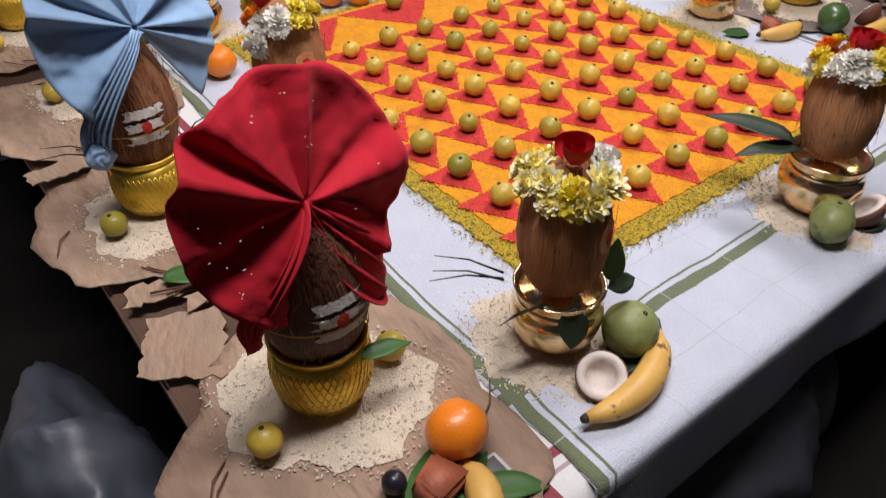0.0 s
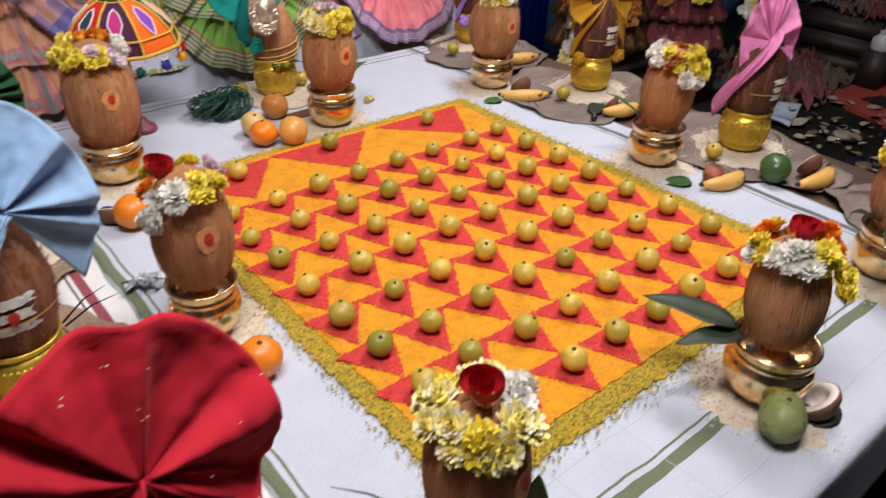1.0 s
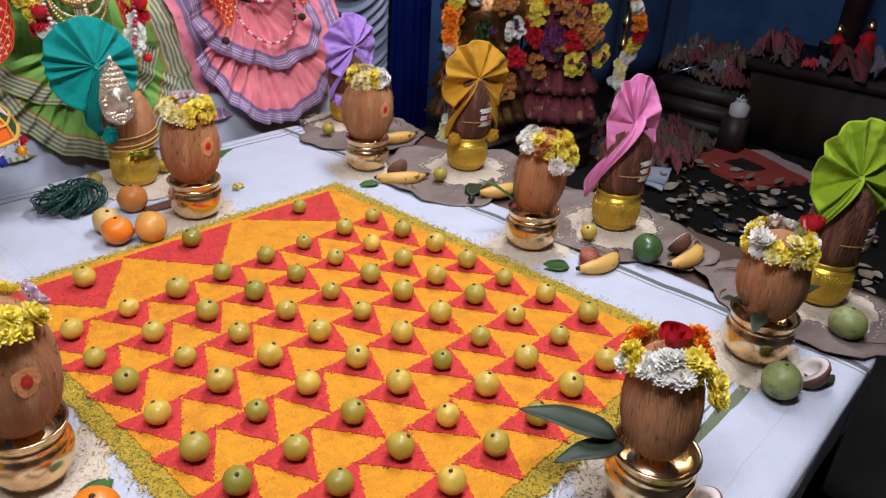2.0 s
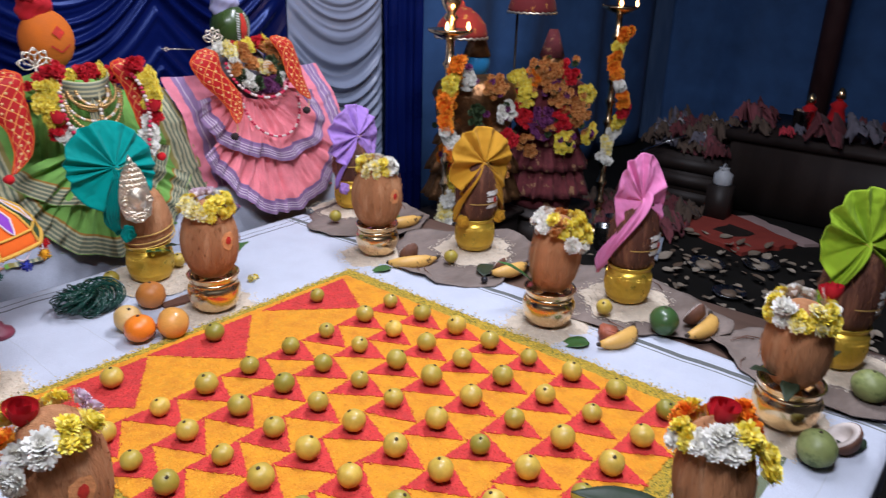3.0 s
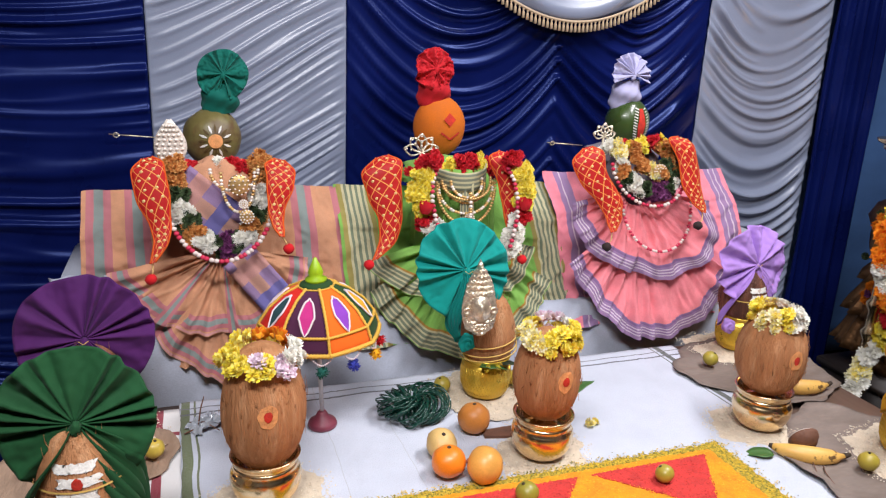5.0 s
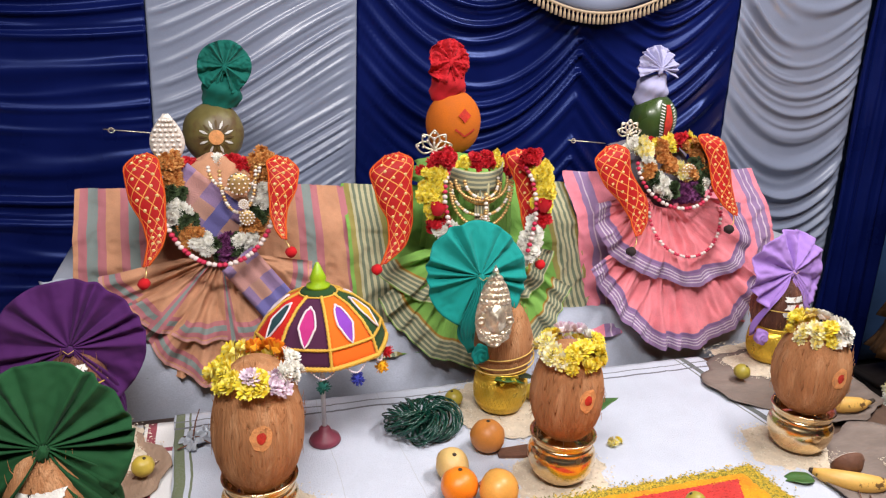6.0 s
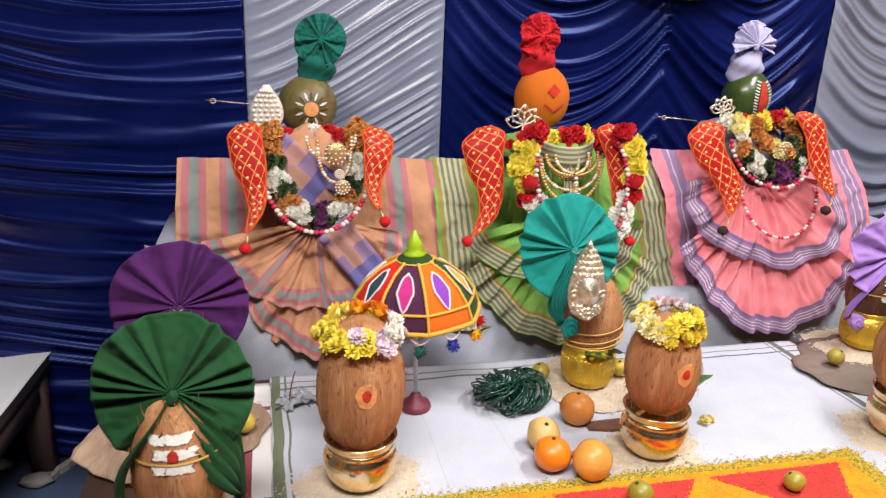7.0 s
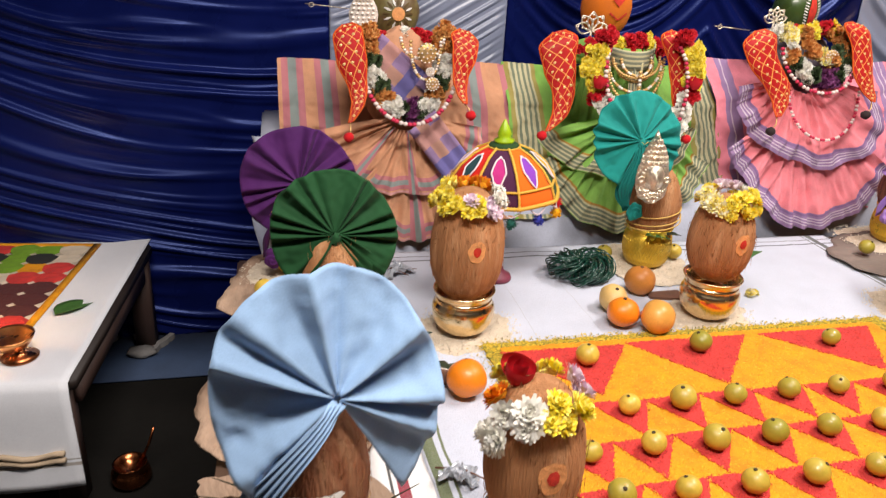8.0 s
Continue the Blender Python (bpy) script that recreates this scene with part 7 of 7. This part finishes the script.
statue(2.2, 1.085, -0.32, 0.8, m_maroon, "statue in a maroon robe, covered with garlands", 2, -55, m_bronze)


def statue_flowers(x, y, patches, seed, label):
    """Patches of blossoms on a statue's front: sideways, height, kind, spread, count."""
    d, sw = Vector((-0.78, -0.62, 0)), Vector((0.62, -0.78, 0))
    rng = random.Random(seed)
    P, K = [], []
    for s_, z, kind, spread, count in patches:
        for _ in range(count):
            a, q = rng.uniform(0, 6.28), math.sqrt(rng.random())
            so, zo = s_ + spread * q * math.cos(a), z + 1.25 * spread * q * math.sin(a)
            P.append(tuple(Vector((x, y, zo)) + d * (0.165 * math.sqrt(max(0.1, 1 - (so / 0.24) ** 2)) + 0.02 * (1 - q)) + sw * so))
            K.append(kind if rng.random() < 0.85 else rng.choice(("rust", "purple", "green")))
    garland("statue_garland", label, P, K, seed=seed, scale=1.1, outward=tuple(d), group="statue garlands")


statue_flowers(1.78, 1.2, [(-0.04, 0.33, "white", 0.035, 22), (0.08, 0.3, "rust", 0.04, 22), (-0.12, 0.25, "orange", 0.04, 24), (0.13, 0.2, "white", 0.035, 18), (-0.13, 0.14, "rust", 0.04, 20), (0.02, 0.18, "green", 0.04, 16), (0.14, 0.08, "red", 0.04, 20), (-0.12, 0.02, "orange", 0.035, 20), (0.05, 0.04, "rust", 0.05, 24), (0.12, -0.04, "rust", 0.04, 18), (-0.04, -0.08, "yellow", 0.03, 14)], 71, "patches of rust, orange and white blossoms over a bronze statue")
statue_flowers(2.2, 1.085, [(-0.13, 0.24, "yellow", 0.055, 44), (-0.165, 0.3, "yellow", 0.035, 20), (0.15, 0.24, "yellow", 0.035, 22), (0.0, 0.27, "rust", 0.05, 26), (-0.06, 0.35, "rust", 0.045, 26), (0.07, 0.34, "red", 0.045, 24), (-0.09, 0.31, "orange", 0.03, 12), (0.02, 0.31, "rust", 0.05, 24), (0.13, 0.15, "rust", 0.05, 24), (-0.17, 0.2, "red", 0.035, 16), (0.07, 0.2, "rust", 0.05, 26), (-0.04, 0.11, "purple", 0.06, 44), (0.05, 0.13, "red", 0.045, 28), (-0.12, 0.13, "red", 0.04, 22), (0.07, 0.03, "yellow", 0.045, 34), (0.18, 0.06, "yellow", 0.035, 18), (-0.1, 0.0, "rust", 0.04, 16)], 72, "patches of yellow, rust and purple blossoms over a robed statue")
for x, y, z, hue in ((1.72, 1.24, 0.535, (0.3, 0.03, 0.02)), (2.17, 1.19, 0.625, (0.15, 0.02, 0.022))):
    pz = thing("parasol", "small dark red parasol held above a statue", "parasol", (x, y, z))
    part("canopy", lathe([(0.108, -0.05), (0.11, -0.035), (0.1, 0.0), (0.072, 0.035), (0.035, 0.064), (0.012, 0.07), (0.01, 0.085), (0, 0.095)], 24), cloth("red_parasol_silk", hue, other=(0.5, 0.22, 0.05), other_scale=30, other_cut=(0.6, 0.64)), pz)
    part("trim", tube([(0.11 * math.cos(i * math.pi / 24), 0.11 * math.sin(i * math.pi / 24), -0.05 - 0.006 * (i % 2)) for i in range(49)], 0.005, 6), m_silver, pz, "silver edging")
    part("stick", tube([(0.03, 0.1, -0.03), (0.03, 0.1, -0.85)], 0.006, 8), m_wood_dark, pz)

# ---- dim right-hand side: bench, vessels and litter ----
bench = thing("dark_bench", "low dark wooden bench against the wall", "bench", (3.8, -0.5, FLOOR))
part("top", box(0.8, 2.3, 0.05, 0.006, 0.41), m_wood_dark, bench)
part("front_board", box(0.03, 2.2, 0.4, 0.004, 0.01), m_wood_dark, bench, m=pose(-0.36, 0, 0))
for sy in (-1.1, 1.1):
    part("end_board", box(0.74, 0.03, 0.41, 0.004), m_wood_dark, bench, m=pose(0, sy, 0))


def rag(r, flat, seed):
    """A crumpled scrap of cloth or paper, folded over itself."""
    def f(u, v):
        a, b = (u - 0.5) * 2.4, (v - 0.5) * 2.0
        n1 = noise.noise(Vector((u * 3, v * 3, seed)))
        n2 = noise.noise(Vector((u * 6 + 9, v * 6, seed)))
        k = 1 - 2.2 * abs(noise.noise(Vector((u * 5, v * 5, seed + 7))))
        z = max(0.0, 0.5 + 0.9 * n1 + 0.45 * k - 0.25 * (a * a + b * b))
        return (r * (a * (1 - 0.25 * z) + 0.5 * n2), r * (b * (1 - 0.25 * z) + 0.5 * n1), flat * r * z)
    return grid(16, 14, f)


m_steel = material("steel_vessel", (0.45, 0.46, 0.48), 0.25, 1.0)
cr = random.Random(12)
m_bund = [cloth("maroon_bundle", (0.13, 0.035, 0.04)), cloth("grey_bundle", (0.14, 0.13, 0.16)), cloth("rose_bundle", (0.2, 0.06, 0.07)), cloth("brown_bundle", (0.11, 0.075, 0.055))]
for i in range(9):
    x, y = 3.5 + cr.uniform(-0.03, 0.25), 0.55 - 0.2 * i + cr.uniform(-.04, .04)
    if i % 3 == 1:
        v = thing("steel_tumbler", "steel tumbler on the dark bench", "vessel", (x, y, FLOOR + 0.46), group="vessels on the bench")
        part("cup", lathe([(0, 0), (0.04, 0), (0.05, 0.12), (0.053, 0.122), (0.046, 0.12), (0.038, 0.01), (0, 0.01)], 20), m_steel, v)
    else:
        thicken(solid("crumpled_cloth", rag(0.1, 1.3, i), m_bund[(i + 2) % 4], "crumpled cloth lying on the dark bench", "cloth", (x, y, FLOOR + 0.464), group="rags on the bench"), 0.003)
m_bits = m_bund + [cloth("pale_bundle", (0.42, 0.4, 0.42)), cloth("bright_red_bundle", (0.5, 0.04, 0.06)), cloth("rust_bundle", (0.36, 0.14, 0.06))]
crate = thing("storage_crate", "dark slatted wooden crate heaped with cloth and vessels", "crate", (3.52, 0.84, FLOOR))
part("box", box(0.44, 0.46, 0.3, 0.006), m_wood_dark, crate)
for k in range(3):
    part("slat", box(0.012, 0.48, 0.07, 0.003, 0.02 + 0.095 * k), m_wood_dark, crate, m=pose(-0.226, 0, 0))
for k in range(70):
    r = cr.uniform(0.018, 0.042)
    thicken(solid("crumpled_cloth", rag(r * 1.6, 1.6, 200 + k), m_bits[cr.choice((0, 0, 1, 2, 3, 3, 4))], "crumpled dull cloth heaped on a crate", "cloth", (3.52 + cr.uniform(-0.19, 0.19), 0.84 + cr.uniform(-0.22, 0.22), FLOOR + 0.304 + 0.026 * (k // 18)), group="rags on the crate"), 0.003)
can = thing("white_jug", "small white plastic jug with a looped handle beside the crate", "jug", (3.2, 0.546, FLOOR))
part("foot_block", box(0.12, 0.12, 0.2, 0.006), m_wood_dark, can)
part("body", lathe([(0, 0.2), (0.045, 0.2), (0.05, 0.21), (0.05, 0.26), (0.03, 0.275), (0.026, 0.29), (0.03, 0.295), (0, 0.295)], 20), cloth("dull_white_plastic", (0.5, 0.52, 0.54), rough=0.4), can)
part("handle", tube([(0.03 * math.cos(k * 0.35), 0, 0.285 + 0.03 * math.sin(k * 0.35)) for k in range(10)], 0.004, 6), cloth("white_handle", (0.5, 0.52, 0.54), rough=0.4), can)
solid("steel_rod", tube([(3.2, 1.045, -0.226), (3.25, 0.93, -0.16), (3.3, 0.817, -0.105)], 0.006, 8), m_steel, "thin bright steel rod leaning on the heaped crate", "rod")
for x, y, k in ((3.715, 0.303, 1.0), (3.84, 0.185, 1.15)):
    idol = thing("small_idol", "small idol dressed in bright red cloth on the bench", "statue", (x, y, FLOOR + 0.46), group="idols on the bench")
    part("robe", lathe([(0, 0), (0.05 * k, 0), (0.055 * k, 0.01), (0.04 * k, 0.07 * k), (0.03 * k, 0.11 * k), (0.038 * k, 0.13 * k), (0.015 * k, 0.15 * k), (0, 0.15 * k)], 24, 0.05, 3), m_pom_red, idol)
    part("crown", lathe([(0.012 * k, 0.15 * k), (0.026 * k, 0.165 * k), (0.022 * k, 0.19 * k), (0.01 * k, 0.21 * k), (0, 0.215 * k)], 16), m_brass, idol)
for i in range(76):
    r = cr.uniform(0.018, 0.046)
    if i < 28:
        at, lb, gr = (3.42 + cr.uniform(-0.02, 0.4), 0.6 - 0.075 * i + cr.uniform(-.05, .05), FLOOR + 0.465), "small crumpled cloth lying on the dark bench", "rags on the bench"
    else:
        k = i - 28
        at, lb, gr = (2.6 + 0.09 * (k % 8) + cr.uniform(-.04, .04), 0.66 + 0.09 * (k // 8) + cr.uniform(-.04, .04), FLOOR + 0.005), "small crumpled cloth heaped on the floor", "rags on the floor"
    thicken(solid("crumpled_cloth", rag(r * 1.5, 1.5, 50 + i), m_bits[cr.choice((0, 3, 1, 0, 3, 2) if i < 28 else (3, 0, 3, 2)) if i not in (3, 5) else 5], lb, "cloth", at, group=gr), 0.003)
mat_red = thing("printed_mat", "folded red printed mat on the floor", "mat", m=pose(3.0, 0.38, FLOOR, 0, 0, 62))
part("sheet", slab(ragged([(-0.25, -0.2), (0.25, -0.2), (0.25, 0.2), (-0.25, 0.2)], 0.05, 0.012, cr), 0, 0.02), cloth("dull_red_print", (0.3, 0.045, 0.03)), mat_red, smooth=False)
part("pale_edge", slab(ragged([(-0.27, -0.3), (0.2, -0.3), (0.2, -0.21), (-0.27, -0.21)], 0.05, 0.012, cr), 0, 0.016), cloth("pale_print", (0.42, 0.3, 0.28)), mat_red, smooth=False)
part("dark_patch", slab(ragged([(-0.08, -0.07), (0.09, -0.07), (0.07, 0.08), (-0.07, 0.07)], 0.04, 0.012, cr), 0.02, 0.022), m_wood_dark, mat_red, smooth=False)
thicken(solid("folded_cloth", grid(14, 10, lambda u, v: (2.32 + 0.3 * u, 0.5 + 0.17 * v + 0.1 * u, FLOOR + 0.02 + 0.012 * math.sin(9 * u + 3 * v))), cloth("pale_blue_striped", (0.4, 0.45, 0.55), bands=[("X", 2.36, 0.006, (0.03, 0.03, 0.08)), ("X", 2.39, 0.003, (0.03, 0.03, 0.08))]), "pale blue striped cloth lying on the floor", "cloth"), 0.01)
m_scrap = material("dry_scrap", (0.4, 0.34, 0.26), 0.6, 0, 0.3, 20, 0.3, by_object=(0.1, 0.06, 0.035))
scrap = mesh_of("scrap", leaf_mesh(0.13, 0.085, 0.15, 0.4), m_scrap)
for i in range(290):
    ob = new("leaf_scrap", scrap)
    s = cr.uniform(0.18, 0.62)
    ob.matrix_basis = Matrix.LocRotScale((cr.uniform(1.2, 2.85), cr.uniform(-0.45, 0.75), FLOOR + 0.012 + cr.uniform(0, 0.02)), Euler((cr.uniform(-0.25, 0.25), cr.uniform(-0.3, 0.3), cr.uniform(0, 6.28))), (s, s, s))
    tagged(ob, "dry curled leaf scrap littering the floor", "leaf", "litter on the floor")
for x, y, r in ((2.45, 0.32, 0.09), (2.2, 0.12, 0.07), (2.62, 0.12, 0.08), (2.05, 0.45, 0.06)):
    pl = thing("steel_plate", "small steel plate on the littered floor", "plate", (x, y, FLOOR + 0.002), group="plates on the floor")
    part("dish", lathe([(0, 0.004), (r * 0.7, 0.004), (r, 0.022), (r * 1.02, 0.02), (r * 0.72, 0), (0, 0)], 24), m_steel, pl)
    part("leavings", blob(r * 0.5, 1, 1, 0.35, 3, 0.4, 2, 3), m_scrap, pl, m=pose(0, 0, 0.012))
for x, y, h in ((2.3, 0.78, 0.13), (2.55, 0.85, 0.1)):
    v = thing("steel_tumbler", "steel tumbler on the floor", "vessel", (x, y, FLOOR), group="vessels on the floor")
    part("cup", lathe([(0, 0), (0.035, 0), (0.045, h), (0.048, h + 0.002), (0.04, h), (0.033, 0.01), (0, 0.01)], 20), m_steel, v)


def crumpled(at, r, shape, seed, label, mat):
    bm = blob(r, *shape, seed, 0.0, 5)
    for v in bm.verts:
        k = 0.0
        for f_, am in ((5, 0.3), (11, 0.12), (23, 0.035)):
            k += am * (1 - 2.2 * abs(noise.noise(Vector((v.co.x * f_, v.co.y * f_, v.co.z * f_ * 0.5 + seed)))))
        v.co *= 0.95 + k
        v.co.z = max(v.co.z, -r * shape[2] * 0.75)
    t = thing("plastic_bag", label, "bag", (at[0], at[1], at[2] + r * shape[2] * 0.75), group="plastic bags")
    part("bag_body", bm, mat, t)
    part("tied_neck", lathe([(0.012, -0.02), (0.018, 0.0), (0.012, 0.012), (0.03, 0.04), (0.04, 0.06)], 14, 0.2, seed), mat, t, m=pose(0, 0, r * shape[2] * 0.78, 18, 10, 0))
    return t


crumpled((-0.99, -0.14, FLOOR), 0.2, (0.5, 1.1, 0.98), 3, "crumpled grey plastic bag on the floor by the table", m_plastic)
crumpled((-0.12, -0.55, FLOOR), 0.17, (1.2, 0.9, 1.0), 4, "crumpled dark plastic bag under the table's edge", m_plastic_dim)

# ---- the small side table ----
m_leg = material("dull_brown_wood", (0.055, 0.03, 0.024), 0.6, 0, 0.3, 12, 0.3, 120, 0.002, grain=(1, 1, 0.12))
side = thing("side_table", "low dark wooden side table with a white cloth", "table", m=pose(-1.69, 1.262, FLOOR, 0, 0, -4))
part("top", box(1.03, 0.72, 0.03, 0.004, 0.305), m_wood_dark, side)
for sx, sy in ((-0.46, -0.32), (-0.46, 0.31), (0.465, -0.33), (0.482, 0.315)):
    part("leg", box(0.055, 0.05, 0.305, 0.003), m_leg, side, "reddish-brown wooden leg", m=pose(sx, sy, 0))
part("rail", box(0.02, 0.6, 0.05, 0.002, 0.25), m_leg, side, m=pose(0.498, -0.02, 0))


def side_cloth(u, v):
    total = 0.81 + 0.25
    s = v * total
    x = -2.2 + 1.045 * u
    if s < 0.81:
        return (x - 0.055 * (s / 0.81) * u, 1.665 - s, -0.181 + 0.001 * noise.noise(Vector((x * 9, s * 9, 2))))
    d = s - 0.81
    return (x - 0.055 * u + 0.03 * u * d, 0.853 - 0.008 * math.sin(min(1.57, d * 30)) - 0.07 * d - 0.004 * math.sin(x * 20 + d * 6), -0.181 - d)


m_side_cloth = material("side_cloth", (0.76, 0.78, 0.82), 0.9, 0, 0.06, 6, 0.35, 500, 0.0012, warp=0.006, bands=(("Z", -0.372, 0.004, (0.4, 0.36, 0.32)), ("Z", -0.36, 0.0015, (0.35, 0.33, 0.3))))
thicken(solid("side_cloth", grid(50, 60, side_cloth), m_side_cloth, "white cloth over the small side table, hanging in front", "tablecloth"), 0.0015)
fr = thing("lace_edging", "frayed cream lace edging on the side cloth", "trim", (-1.312, 0.829, -0.35))
for dz in (0.007, -0.008):
    part("braid", tube([(-0.9 + 0.02 * i, -0.004 - 0.004 * math.sin(i * 1.3), dz + 0.005 * math.sin(i * 1.05 + 30 * dz)) for i in range(50)], 0.0065, 6), m_fringe, fr)
mosaic = thing("side_rangoli", "patchwork rangoli of coloured grain with a yellow border", "rangoli", m=pose(-1.735, 1.349, -0.179, 0, 0, -6))
part('base_layer', box(0.8, 0.56, 0.002), m_rice, mosaic, m=pose(0, -0.01, 0))
cols = {"g": material("green_grain", (0.16, 0.32, 0.02), 0.85, 0, 0.2, 60, 0.8, 420, 0.003), "r": m_red_rice, "w": m_rice, "k": material("black_grain", (0.02, 0.02, 0.018), 0.85), "m": material("maroon_grain", (0.09, 0.02, 0.02), 0.85, 0, 0.2, 60, 0.8, 420, 0.003), "o": m_yellow_rice}
for nm, w, d, x, y in (("border_strip", 0.8, 0.02, 0, 0.27), ("border_strip", 0.8, 0.02, 0, -0.29), ("border_strip", 0.02, 0.58, 0.41, -0.01), ("border_strip", 0.02, 0.58, -0.41, -0.01)):
    part(nm, box(w, d, 0.004, 0.001), m_yellow_rice, mosaic, m=pose(x, y, 0))
pat = ["wwggrrgrrggw", "wggkggkgkgkw", "rrggggggggor", "orwwggwwwwrr", "mmmwwwwwwmmm", "mmmmwoowmmmm", "rmmwoooowwmm", "rrwoorroowrr", "orroorroorro"]
for j, row in enumerate(pat):
    for i, c in enumerate(row):
        o = [(0.041 * math.cos(a) * (1 + 0.08 * math.sin(3 * a)), 0.038 * math.sin(a)) for a in [k * math.pi / 4 + math.pi / 8 for k in range(8)]]
        part("patch", slab(o, 0, 0.003 + 0.0004 * ((i * 2 + j * 3) % 5)), cols[c], mosaic, m=pose(-0.36 + 0.0655 * i, 0.23 - 0.0615 * j, 0), smooth=False)
leaf((-1.304, 1.14, -0.174), 0.125, 0.062, -36, 2, m_leaf, "green betel leaf on the side cloth")
m_copper = material("dull_copper", (0.5, 0.16, 0.06), 0.25, 1.0, 0.2, 20, 0.1)
# Lighter copy of the copper: the flame's glow on the cup is in its colour.
m_lamp_copper = material("flame_lit_copper", (0.82, 0.36, 0.13), 0.32, 1.0, 0.15, 30, 0.1)
ol = thing("oil_lamp", "small copper oil lamp with a lit wick on the side table", "oil lamp", (-1.328, 0.958, -0.179))
part("saucer", lathe([(0, 0), (0.034, 0), (0.038, 0.004), (0.02, 0.007), (0.012, 0.016), (0.01, 0.026)], 24), m_copper, ol)
part("cup", lathe([(0.01, 0.024), (0.034, 0.032), (0.046, 0.05), (0.048, 0.056), (0.042, 0.054), (0.03, 0.042), (0, 0.038)], 24), m_lamp_copper, ol, m=pose(-0.012, 0, 0))
part("flame", lathe([(0, 0), (0.007, 0.008), (0.009, 0.018), (0.004, 0.036), (0, 0.046)], 10), m_flame, ol, "small bright flame", m=pose(-0.05, 0, 0.05))
m_rubble = material("rough_stone", (0.22, 0.21, 0.2), 0.9, 0, 0.25, 20, 0.5)
chip = slab(ragged([(-0.06, 0.04), (0.012, -0.062), (0.066, 0.03), (0.048, 0.038), (0.014, -0.022), (-0.044, 0.052)], 0.012, 0.003, random.Random(5)), 0, 0.018)
solid("broken_tile", chip, m_rubble, "broken grey tile laid against a table leg", "tile", m=pose(-1.178, 1.55, FLOOR + 0.013), smooth=False)
for x, y, s in ((-1.196, 1.492, 0.7), (-1.31, 1.585, 0.55)):
    solid("stone", blob(0.045 * s, 1.3, 1, 0.45, int(x * 10), 0.4, 2, 2), m_rubble, "rough stone lying beside a table leg", "stone", (x, y, FLOOR + 0.026), group="stones by the leg")
cp = thing("copper_pot", "small copper pot with a ladle on the floor", "pot", m=pose(-1.135, 0.93, FLOOR) @ Matrix.Scale(0.7, 4))
part("body", lathe([(0, 0), (0.045, 0), (0.065, 0.03), (0.06, 0.06), (0.048, 0.075), (0.055, 0.085), (0.05, 0.084), (0.04, 0.07), (0, 0.03)], 28), m_copper, cp)
part("ladle", tube([(0.02, 0, 0.05), (0.06, 0.03, 0.13), (0.08, 0.04, 0.19)], 0.005, 6), m_copper, cp)
